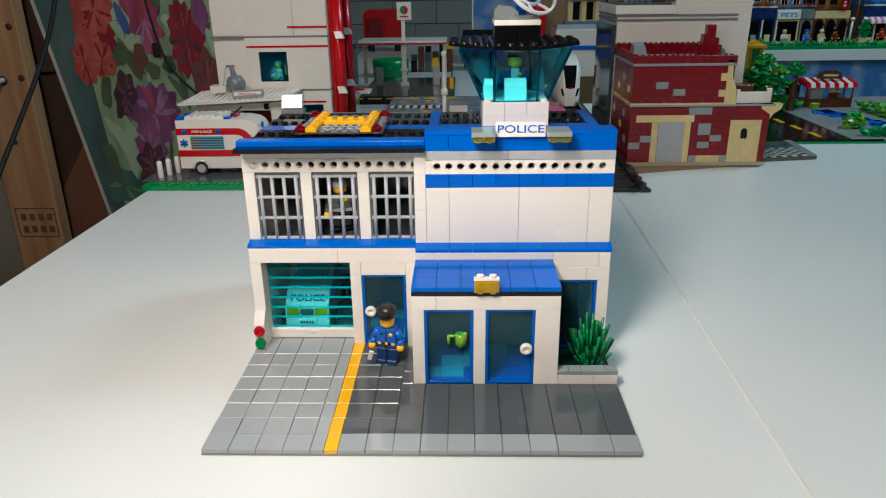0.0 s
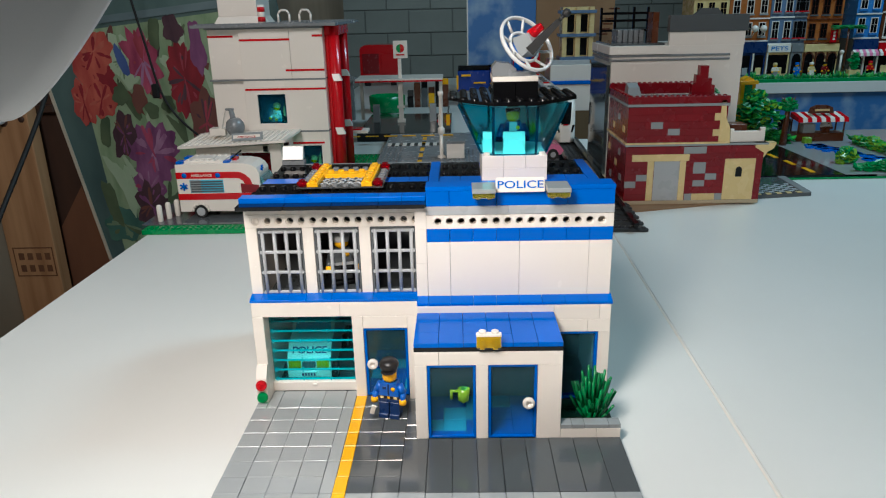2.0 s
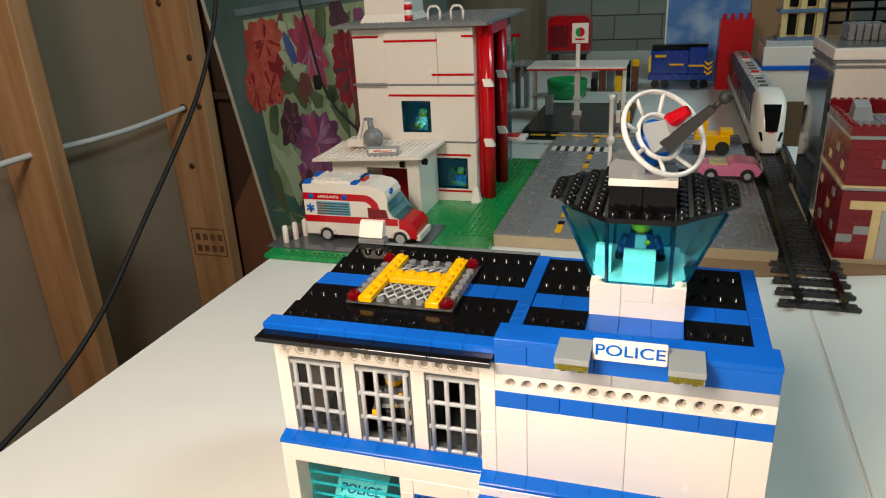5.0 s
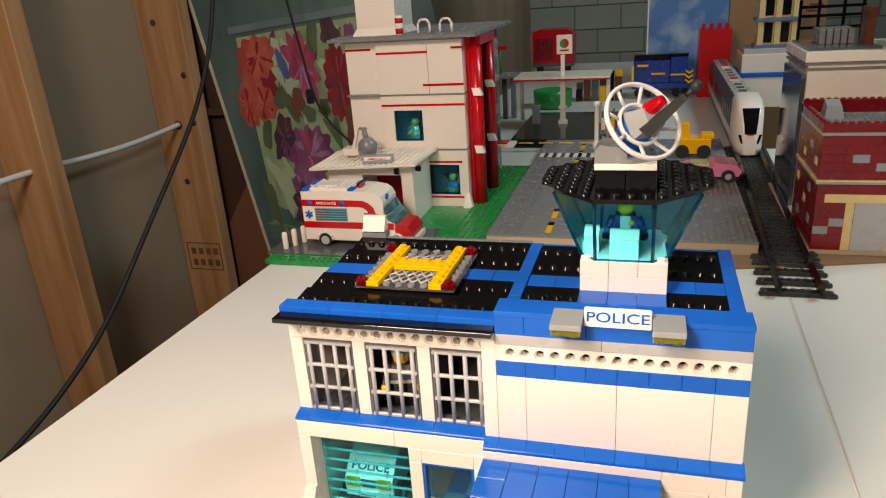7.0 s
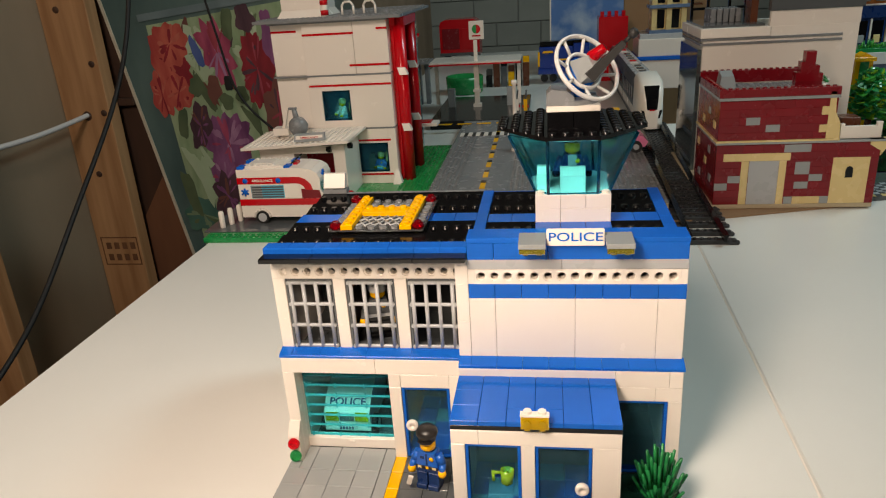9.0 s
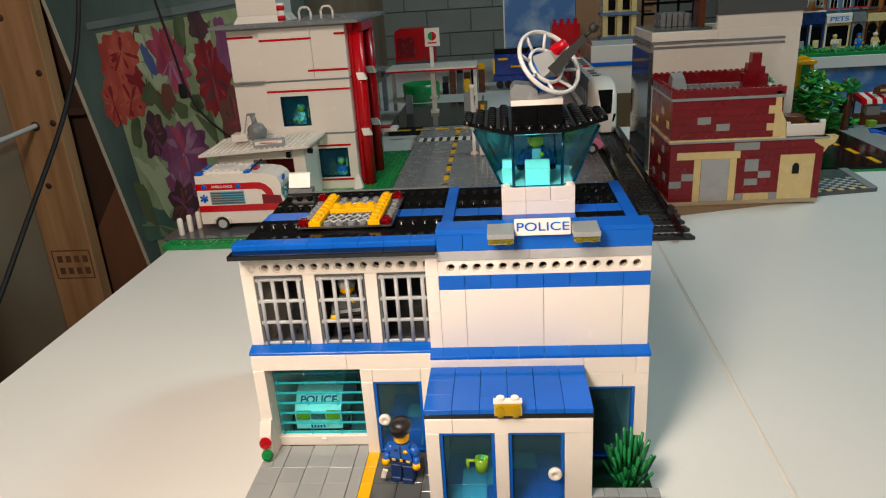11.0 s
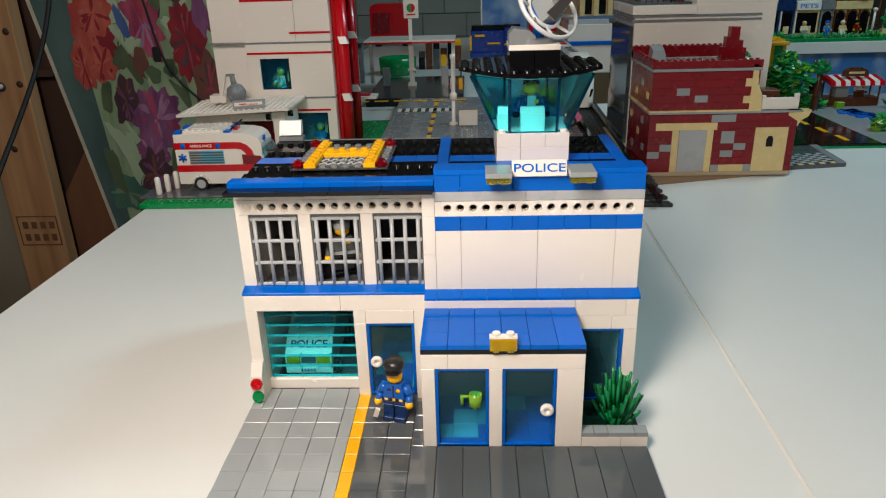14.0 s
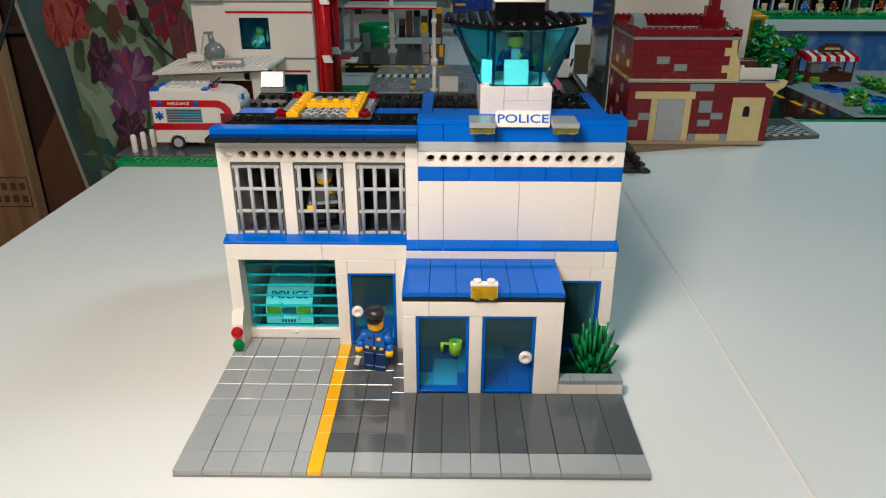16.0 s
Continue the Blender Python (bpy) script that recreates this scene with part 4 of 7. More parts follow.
# ---- toy police car in the garage ----
car = thing("toy_police_car", (4.1, 22, 0.4), "white and lime toy police car parked in the garage", "toy car")
b = bm_new()
prism(b, [(18.9, 1.0), (28, 1.0), (28, 3.6), (26.0, 3.8), (25.0, 5.6), (23.2, 5.6), (21.9, 4.5), (20.3, 4.05), (19.0, 2.9), (18.9, 2.75)], 2.0, 6.2)
part("body", b, WHITE, car, "white body")
b = bm_new()
hexa(b, [(2.3, 22.0, 4.5), (5.9, 22.0, 4.5), (5.8, 23.2, 5.52), (2.4, 23.2, 5.52), (2.3, 21.9, 4.6), (5.9, 21.9, 4.6), (5.7, 23.1, 5.64), (2.5, 23.1, 5.64)])
part("windscreen", b, AZURE, car, "pale blue windscreen")
letters("lettering", "POLICE", car, NAVY, (4.1, 19.62, 3.51), 0.98, (41.5, 0, 0), "dark blue capitals", 1.05, bold=0.02)
for x in (2.15, 4.85):
    b = bm_new()
    box(b, x, 18.72, 2.05, x + 1.2, 19.1, 2.85)
    part("headlight", b, T_YELLOW, car, "clear yellow-green headlight")
b = bm_new()
box(b, 3.45, 18.74, 2.05, 4.75, 19.0, 2.75)
part("grille", b, DKGREY, car)
b = bm_new()
box(b, 3.25, 18.7, 1.1, 4.95, 18.95, 1.7)
pt = part("number_plate", b, WHITE, car)
b = bm_new()
for k in range(5):
    box(b, 3.4 + 0.28 * k, 18.67, 1.25, 3.57 + 0.28 * k, 18.705, 1.53, 0)
part("marks", b, NAVY, pt)
for x in (1.5, 5.9):
    for y in (20.0, 26.4):
        b = bm_new()
        tube(b, (x, y, 1.1), (x + 0.8, y, 1.1), 0.9, n=18)
        w = part("wheel", b, RUBBER, car)
        b = bm_new()
        tube(b, (x - 0.03, y, 1.1), (x + 0.83, y, 1.1), 0.45, n=14)
        part("rim", b, CHROME, w)
b = bm_new()
box(b, 2.6, 23.5, 5.6, 4.0, 24.3, 6.1)
box(b, 4.2, 23.5, 5.6, 5.6, 24.3, 6.1)
part("light_bar", b, AZURE, car, "blue light bar")

# ---- work lamp whose shade hangs over the table ----
lampt = thing("work_lamp", tuple(LAMP_RIM), "round pale metal work lamp hanging over the table", "lamp")
b = bm_new()
lathe(b, LAMP_RIM, LAMP_AXIS, [(1.6, -4.7), (2.7, -4.45), (3.7, -4.1), (4.8, -3.55), (5.8, -2.8), (6.5, -2.0), (6.95, -1.2), (7.2, -0.4), (7.26, 0.02), (7.2, 0.1), (7.12, 0.04), (6.8, -1.15), (6.35, -1.9), (5.65, -2.65), (4.7, -3.35), (3.6, -3.9), (2.6, -4.25), (1.5, -4.5)], 64)
part("shade", b, SHADE, lampt, "pale spun-metal shade")
b = bm_new()
lathe(b, LAMP_RIM, LAMP_AXIS, [(0, -10), (1.4, -9.8), (1.7, -4.7), (1.3, -4.2), (0, -4.2)], 20)
part("lamp_holder", b, SHADE, lampt)
b = bm_new()
tail = LAMP_RIM - LAMP_AXIS * 9.6
tube(b, tail, (-20, -40, 110), 0.7, n=10)
tube(b, (-20, -40, 110), (-20, -40, 212), 0.7, n=10)
part("arm", b, SHADE, lampt, "lamp arm reaching up to the ceiling")

# ================= the toy town behind =================
def slab(name, x0, y0, z0, x1, y1, z1, mat, label, category, stud_rows=None, stud_mat=None, kind="structure"):
    b = bm_new()
    box(b, x0, y0, z0, x1, y1, z1, 0.08)
    return solid(name, b, mat, ((x0 + x1) / 2, (y0 + y1) / 2, z0), label, category, kind=kind)


def stud_field(parent, x0, y0, x1, y1, z, mat, step=1.0, n=7):
    """All the studs of a plate, joined."""
    b = bm_new()
    y = y0 + 0.5
    while y < y1:
        x = x0 + 0.5
        while x < x1:
            ring = [b.verts.new((x + 0.3 * math.cos(6.2832 * k / n), y + 0.3 * math.sin(6.2832 * k / n), z)) for k in range(n)]
            top = [b.verts.new((v.co.x, v.co.y, z + 0.2)) for v in ring]
            for k in range(n):
                b.faces.new((ring[k], ring[(k + 1) % n], top[(k + 1) % n], top[k]))
            b.faces.new(top)
            x += step
        y += step
    ob = part("studs", b, mat, parent)
    ob["kind"] = "stuff"
    return ob


SHEET = stained("brown_card_sheet", lin(134, 104, 76), lin(150, 120, 90), 9, 0.7)
BOARD = stained("raised_board_edge", lin(176, 160, 132), lin(192, 176, 148), 12, 0.7)
yard = slab("hospital_yard", -33.9, 69.0, 0.02, 0.3, 131, 0.8, GREEN, "green and grey base plate of the toy hospital", "base plate")
stud_field(yard, -33.4, 69.2, -12, 71.6, 0.8, GREEN)
stud_field(yard, -6.8, 82, 0, 130, 0.8, GREEN)
b = bm_new()
box(b, -35, 71.8, 0.8, -9, 86, 0.95, 0.02)
part("driveway", b, DKGREY, yard, "grey driveway")
board = slab("road_board", 0.4, 80.5, 0.02, 41.4, 152, 1.9, BOARD, "thick board under the road plates", "board")
b = bm_new()
box(b, 0.4, 80.5, 1.91, 41.4, 152, 2.15, 0.03)
road = part("road_plate", b, MIDGREY, board, "studded grey road plate")
stud_field(road, 15, 81, 41, 128, 2.15, MIDGREY)
stud_field(road, 0.6, 81, 5.5, 134, 2.15, MIDGREY)
b = bm_new()
box(b, 5.6, 80.6, 2.16, 14.8, 150, 2.26, 0.02)
part("carriageway", b, MIDGREY, road, "smooth grey carriageway")
for k in range(9):
    y = 82 + 7.4 * k
    b = bm_new()
    box(b, 9.7, y, 2.27, 10.7, y + 3.6, 2.36, 0.02)
    part("lane_mark", b, YELLOW, road, "yellow lane mark")
    b = bm_new()
    box(b, 9.7, y + 3.7, 2.27, 10.7, y + 5.2, 2.36, 0.02)
    part("lane_mark", b, BLACK, road, "black tile in the lane line")
for k in range(7):
    b = bm_new()
    box(b, 1.2 + 1.9 * k, 133, 2.27, 2.2 + 1.9 * k, 136.6, 2.4, 0.02)
    part("crossing_bar", b, WHITE, road, "white crossing bar")
    b = bm_new()
    box(b, 2.2 + 1.9 * k, 133, 2.27, 3.1 + 1.9 * k, 136.6, 2.36, 0.02)
    part("crossing_bar", b, BLACK, road, "black crossing bar")
for k in range(6):
    b = bm_new()
    box(b, -11 + 5 * k, 147, 2.27, -7.4 + 5 * k, 148.2, 2.4, 0.02)
    part("kerb_line", b, YELLOW, road, "yellow kerb line")


# ---- hospital ----
ho = thing("toy_hospital", (-18, 112, 0.8), "three-storey white toy brick hospital with red stripes and columns", "toy building")
HF = 99.5


def wall_with_hole(bm, x0, x1, z0, z1, y0, y1, hole, mi=0):
    a, c, lo_, hi_ = hole
    box(bm, x0, y0, z0, a, y1, z1, 0.05, mi)
    box(bm, c, y0, z0, x1, y1, z1, 0.05, mi)
    box(bm, a, y0, z0, c, y1, lo_, 0.05, mi)
    box(bm, a, y0, hi_, c, y1, z1, 0.05, mi)


for nm, z0, z1, hole in (("ground_storey", 0.8, 11.7, (-14.8, -8.7, 3.1, 8.9)), ("middle_storey", 12.0, 21.9, (-20.7, -15.2, 13.5, 19.2)), ("top_storey", 22.2, 31.6, None)):
    b = bm_new()
    if hole:
        wall_with_hole(b, -23.2, -7.0, z0, z1, HF, HF + 1, hole)
    else:
        box(b, -23.2, HF, z0, -13.5, HF + 1, z1, 0.05)
        box(b, -13.45, HF + 0.05, z0, -7.0, HF + 1, z1, 0.05)
    stry = part(nm, b, WHITE, ho, "white storey")
    for wn, q_ in (("corner_wall", (-29.6, HF + 1.0, z0, -23.2, HF + 2, z1)), ("side_wall", (-29.6, HF + 2, z0, -28.6, 130, z1)), ("rear_wall", (-29.6, 129, z0, -7, 130, z1)),
                   ("side_pier", (-8.0, HF + 1, z0, -7.0, HF + 5, z1)), ("floor_plate", (-28.6, HF + 2, z0 - 0.3, -7.2, 129, z0 + 0.1))):
        b = bm_new()
        box(b, *q_, 0.05)
        part(wn, b, WHITE, stry)
    b = bm_new()
    box(b, -29.75, HF - 0.12, z1, -6.9, 130, z1 + 0.3, 0.04)
    part("storey_line", b, MIDGREY, stry, "grey storey line")
    if hole:
        a, c, lo_, hi_ = hole
        b = bm_new()
        box(b, a, HF + 0.5, lo_, c, HF + 0.62, hi_, 0)
        p = part("window_pane", b, T_TEAL, stry, "clear teal pane")
        p.visible_shadow = False
        b = bm_new()
        box(b, a + 0.02, HF + 0.2, lo_, a + 0.3, HF + 0.8, hi_, 0.03)
        box(b, c - 0.3, HF + 0.2, lo_, c - 0.02, HF + 0.8, hi_, 0.03)
        box(b, a + 0.3, HF + 0.2, hi_ - 0.3, c - 0.3, HF + 0.8, hi_, 0.03)
        box(b, a + 0.3, HF + 0.2, lo_, c - 0.3, HF + 0.8, lo_ + 0.3, 0.03)
        part("window_frame", b, T_DEEP, stry, "clear teal window frame")
        b = bm_new()
        box(b, a - 3, HF + 7.5, z0, c + 3, HF + 7.9, z1, 0)
        part("inner_wall", b, SANDBLUE, stry, "grey-blue inner wall")
        for xa, za, m_, nm_ in ((a + 0.6, lo_ + 1.6, GREY, "cupboard"), (c - 2.0, lo_ + 2.6, TAN, "shelf_unit"), (c - 2.6, lo_ + 0.7, DKGREY, "desk")):
            b = bm_new()
            box(b, xa, HF + 5.6, z0 + 0.1, xa + 1.7, HF + 7.2, za, 0.05)
            box(b, xa + 0.3, HF + 5.8, za, xa + 1.2, HF + 6.9, za + 0.7, 0.05)
            part(nm_, b, m_, stry)
for x0, x1, z in ((-29.6, -24.6, 30.1), (-23.2, -13.4, 29.4), (-9.0, -7.0, 30.0), (-14.6, -7.0, 23.6), (-23.0, -7.0, 20.0), (-15.8, -8.0, 9.3), (-15.4, -8.0, 2.5)):
    b = bm_new()
    y = HF + (0.9 if x1 < -24 else -0.12)
    box(b, x0, y, z, x1, y + 0.4, z + 0.38, 0.03)
    part("red_stripe", b, RED, ho, "thin red stripe")
b = bm_new()
box(b, -31.8, 97.6, 31.95, -4.0, 131, 32.5, 0.05)
hr = part("roof", b, MIDGREY, ho, "grey studded roof plate")
stud_field(hr, -31.5, 97.8, -4.2, 130, 32.5, MIDGREY)
b = bm_new()
box(b, -27.4, 102, 34.0, -19.8, 112, 50, 0.08)
hexa(b, [(-28.2, 101.0, 32.5), (-19.0, 101.0, 32.5), (-19.0, 113, 32.5), (-28.2, 113, 32.5), (-27.4, 102, 34.0), (-19.8, 102, 34.0), (-19.8, 112, 34.0), (-27.4, 112, 34.0)])
part("roof_tower", b, WHITE, ho, "white roof tower with a sloped foot")
b = bm_new()
tube(b, (-18.6, 100.5, 32.5), (-18.6, 100.5, 36), 0.7, n=14)
rc = part("roof_beacon", b, WHITE, ho, "white cylinder with red bands")
for z in (32.9, 34.7):
    b = bm_new()
    tube(b, (-18.6, 100.5, z), (-18.6, 100.5, z + 0.9), 0.73, n=14)
    part("red_band", b, RED, rc)
for x in (-16.2, -12.0):
    b = bm_new()
    for xx in (x, x + 2.2):
        tube(b, (xx, 104, 32.6), (xx, 104, 34.2), 0.22, n=8)
    tube(b, (x, 104, 34.2), (x + 0.5, 104, 34.9), 0.22, n=8)
    tube(b, (x + 0.5, 104, 34.9), (x + 1.7, 104, 34.9), 0.22, n=8)
    tube(b, (x + 1.7, 104, 34.9), (x + 2.2, 104, 34.2), 0.22, n=8)
    part("ladder_rail", b, WHITE, ho)
for y in (102.4, 113.0):
    b = bm_new()
    tube(b, (-5.3, y, 0.8), (-5.3, y, 32.0), 1.15, n=20)
    box(b, -7.0, y - 0.3, 0.8, -5.6, y + 0.3, 32.0, 0.05)
    col = part("column", b, RED, ho, "round red column")
    for z in (11.4, 22.0):
        b = bm_new()
        hexa(b, [(-5.5, y - 1.9, z - 0.5), (-3.9, y - 1.9, z - 0.5), (-3.9, y - 0.6, z - 0.5), (-5.5, y - 0.6, z - 0.5), (-5.9, y - 1.6, z + 0.8), (-4.5, y - 1.6, z + 0.8), (-4.5, y - 0.4, z + 0.8), (-5.9, y - 0.4, z + 0.8)])
        part("bracket", b, WHITE, col, "white sloped bracket")
b = bm_new()
box(b, -6.9, 101.4, 30.2, -4.1, 114.0, 31.9, 0.1)
part("top_beam", b, RED, ho, "red beam joining the columns")
b = bm_new()
box(b, -7.0, 103.4, 1.4, -6.7, 129, 31.6, 0)
part("side_glazing", b, T_DARK, ho, "dark side glazing")
b = bm_new()
box(b, -7, 115, 8.6, -1.2, 119, 9.2, 0.05)
box(b, -5.5, 115.6, 9.2, -2.6, 118.4, 9.5, 0.05, 1)
part("canopy", b, [WHITE, RED], ho, "white canopy with a red top")
b = bm_new()
hexa(b, [(-8, 98.4, 0.8), (-6.2, 98.4, 0.8), (-6.2, 100, 0.8), (-8, 100, 0.8), (-7.6, 99.3, 3.4), (-6.9, 99.3, 3.4), (-6.9, 100, 3.4), (-7.6, 100, 3.4)])
part("corner_slope", b, WHITE, ho)
# ambulance bay
b = bm_new()
box(b, -30.6, 89.2, 0.8, -24.0, 99.4, 10.9, 0.05)
box(b, -16.6, 89.2, 0.8, -14.4, 99.4, 11.2, 0.05)
box(b, -24.0, 89.2, 9.6, -16.6, 99.4, 11.0, 0.05)
bay = part("ambulance_bay", b, WHITE, ho, "low white ambulance bay")
b = bm_new()
box(b, -24.0, 96, 0.8, -16.6, 97, 9.6, 0)
part("bay_door", b, DKRED, bay, "dark red bay opening")
b = bm_new()
hexa(b, [(-33.0, 86.6, 11.0), (-12.9, 86.6, 11.9), (-12.6, 99.3, 11.9), (-32.0, 99.3, 11.5), (-33.0, 86.6, 11.45), (-12.9, 86.6, 12.35), (-12.6, 99.3, 12.35), (-32.0, 99.3, 11.95)])
bayroof = part("bay_roof", b, WHITE, bay, "white studded bay roof")
b = bm_new()
for i in range(19):
    for j in range(11):
        x, y = -32.0 + i, 87.4 + j * 1.0
        stud(b, x, y, 11.42 + 0.045 * (x + 33) * (1 - 0.5 * j / 12) + 0.5 * j / 12, 8)
sf = part("studs", b, WHITE, bayroof)
sf["kind"] = "stuff"
b = bm_new()
hexa(b, [(-23.0, 87.4, 12.2), (-17.4, 87.4, 12.4), (-17.4, 88.4, 12.4), (-23.0, 88.4, 12.2), (-23.0, 87.9, 13.5), (-17.4, 87.9, 13.7), (-17.4, 88.6, 13.7), (-23.0, 88.6, 13.5)])
sg2 = part("bay_sign", b, GREY, bay, "grey sign with red lettering")
b = bm_new()
hexa(b, [(-22.7, 87.5, 12.45), (-17.7, 87.5, 12.6), (-17.7, 88.0, 12.6), (-22.7, 88.0, 12.45), (-22.7, 87.75, 13.2), (-17.7, 87.75, 13.38), (-17.7, 88.2, 13.38), (-22.7, 88.2, 13.2)])
part("sign_stripe", b, WHITE, sg2, "pale stripe")
letters("lettering", "AMBULANCE", sg2, RED, (-20.2, 87.6, 12.92), 0.5, (68, 0, 0), "red capitals", 1.15)
b = bm_new()
lathe(b, (-23.4, 92.5, 13.0), (0.0, -0.6, 1), [(0.3, -0.8), (0.9, -0.5), (1.6, 0.5), (1.8, 1.4), (1.5, 2.4), (0.8, 3.0), (0, 3.2)], 22)
tube(b, (-23.6, 91.8, 15.6), (-24.0, 92.2, 17.4), 0.55, 0.42, 12)
box(b, -25.0, 91.8, 17.2, -23.5, 92.6, 17.6, 0.1)
part("roof_dome", b, MIDGREY, bay, "silver grey dome")
b = bm_new()
hexa(b, [(-27.3, 92.4, 12.6), (-26.5, 92.2, 12.6), (-26.5, 92.9, 12.6), (-27.3, 93.1, 12.6), (-25.6, 92.2, 17.0), (-25.1, 92.0, 17.2), (-25.1, 92.7, 17.2), (-25.6, 92.9, 17.0)])
box(b, -28.5, 92, 12.5, -25.5, 94.5, 13.8)
part("roof_mast", b, WHITE, bay)
for x, z in ((-17.6, 10.4), (-13.6, 11.0)):
    b = bm_new()
    tube(b, (x, 88.9, z), (x + 0.8, 88.9, z), 0.55, n=14)
    part("bay_lamp", b, BLACK, bay)
figure(-18.2, 104.0, 12.1, "toy figure in pale blue behind the hospital window", [WHITE, AZURE, YELLOW, TAN], False, -50, arms=0.9)
figure(-11.4, 104.2, 1.1, "toy figure in blue behind the ground-floor window", [SKYBLUE, AZURE, YELLOW, TAN], False, -30)

# ---- fence posts, ambulance ----
for k in range(3):
    b = bm_new()
    x, y = -32.5 + 0.85 * k, 73.9 + 1.75 * k
    lathe(b, (x, y, 0.95), (0, 0, 1), [(0.42, 0), (0.46, 0.2), (0.46, 2.5), (0.34, 2.85), (0, 2.95)], 14)
    solid("fence_post", b, WHITE, (x, y, 0.95), "round white post at the edge of the hospital drive", "post", "posts by the hospital drive")

am = thing("toy_ambulance", (-29.5, 79, 0.95), "white toy ambulance with red stripes on the hospital drive", "toy vehicle")
b = bm_new()
prism(b, [(-29.6, 2.0), (-13.6, 2.0), (-13.6, 5.0), (-14.6, 5.5), (-15.3, 6.6), (-15.25, 8.6), (-15.7, 9.5), (-16.6, 10.1), (-18.2, 10.4), (-20.0, 10.45), (-29.6, 10.3)], 76.0, 82.2, "y")
body = part("body", b, WHITE, am, "white body with a curved roof")
for z0, z1, xe in ((4.1, 5.2, -13.7), (7.85, 8.95, -19.4)):
    b = bm_new()
    box(b, -29.65, 75.9, z0, xe, 76.05, z1, 0.02)
    part("side_stripe", b, RED, body, "red stripe")
b = bm_new()
prism(b, [(-19.4, 7.85), (-18.7, 7.75), (-18.1, 7.3), (-17.8, 6.7), (-16.6, 6.7), (-16.9, 7.7), (-17.7, 8.5), (-18.6, 8.9), (-19.4, 8.95)], 75.9, 76.05, "y")
part("stripe_curve", b, RED, body)
letters("lettering", "AMBULANCE", body, WHITE, (-25.2, 75.88, 8.4), 0.62, (90, 0, 0), "white capitals on red")
for x in (-28.2, -22.4):
    b = bm_new()
    lathe(b, (x, 75.92, 8.4), (0, -1, 0), [(0.45, 0), (0.45, 0.06), (0, 0.06)], 12)
    part("emblem", b, BLUE, body, "small round blue emblem")
b = bm_new()
box(b, -27.4, 75.93, 5.35, -21.6, 76.0, 7.6, 0.0)
part("side_window", b, AZURE, body, "pale teal window behind louvres")
b = bm_new()
box(b, -27.35, 75.88, 5.4, -25.5, 75.99, 7.55, 0.03)
part("side_vent", b, GREY, body, "grey slotted vent")
for k in range(5):
    b = bm_new()
    box(b, -27.2, 75.82, 5.5 + 0.42 * k, -21.7, 75.94, 5.72 + 0.42 * k, 0.02)
    part("side_louvre", b, DKGREY, body)
b = bm_new()
box(b, -21.4, 75.86, 5.25, -18.8, 76.02, 7.7, 0.06)
part("side_door", b, WHITE, body)
b = bm_new()
prism(b, [(-18.6, 5.25), (-15.2, 5.25), (-15.5, 6.6), (-18.6, 6.9)], 75.92, 76.04, "y")
part("cab_window", b, DKRED, body, "dark red cab side")
b = bm_new()
for a in (0, 60, 120):
    d = Vector((math.cos(radians(a + 30)), 0, math.sin(radians(a + 30)))) * 0.68
    tube(b, Vector((-28.5, 75.9, 6.45)) - d, Vector((-28.5, 75.9, 6.45)) + d, 0.17, n=6)
part("emblem", b, BLUE, body, "six-armed blue emblem")
b = bm_new()
hexa(b, [(-15.0, 76.3, 5.6), (-13.2, 76.3, 5.05), (-13.2, 81.9, 5.05), (-15.0, 81.9, 5.6), (-15.3, 76.3, 7.9), (-15.0, 76.3, 8.0), (-15.0, 81.9, 8.0), (-15.3, 81.9, 7.9)])
part("windscreen", b, T_DARK, am, "smoky windscreen")
b = bm_new()
prism(b, [(-13.6, 2.0), (-10.8, 2.0), (-10.8, 3.6), (-11.6, 4.6), (-13.6, 5.1)], 76.2, 82.0, "y")
part("bonnet", b, RED, am, "red bonnet")
b = bm_new()
box(b, -11.0, 76.4, 1.6, -10.3, 81.8, 2.6, 0.1)
part("bumper", b, WHITE, am)
for x in (-26.0, -13.4):
    for y in (75.7, 81.4):
        b = bm_new()
        tube(b, (x, y, 2.05), (x, y + 0.8, 2.05), 1.1, n=20)
        w = part("wheel", b, RUBBER, am)
        b = bm_new()
        tube(b, (x, y - 0.04, 2.05), (x, y + 0.84, 2.05), 0.75, n=16)
        part("rim", b, CHROME, w)
    b = bm_new()
    for a in range(7):
        t0, t1 = math.pi * a / 7, math.pi * (a + 1) / 7
        tube(b, (x + 1.4 * math.cos(t0), 75.85, 2.05 + 1.4 * math.sin(t0)), (x + 1.4 * math.cos(t1), 75.85, 2.05 + 1.4 * math.sin(t1)), 0.22, n=6)
    part("wheel_arch", b, WHITE, am)
for x0, x1 in ((-29.5, -28.4), (-21.3, -20.3)):
    b = bm_new()
    box(b, x0, 76.2, 10.25, x1, 78.0, 10.75, 0.08)
    lb = part("roof_light", b, BLUE, am, "blue roof light")
    b = bm_new()
    box(b, x0, 80.2, 10.25, x1, 82.0, 10.75, 0.08)
    part("roof_light", b, BLUE, am, "blue roof light")
b = bm_new()
box(b, -28.2, 76.6, 10.28, -21.5, 81.6, 10.8, 0.1)
box(b, -27.0, 77.6, 10.8, -23.5, 80.6, 11.0, 0.1)
for k in range(6):
    for y in (77.0, 81.2):
        stud(b, -27.6 + 1.05 * k, y, 10.8, 10)
part("roof_plate", b, WHITE, am)
b = bm_new()
box(b, -20.3, 78.2, 10.4, -19.6, 80.0, 10.85, 0.05)
part("roof_beacon", b, RED, am)
b = bm_new()
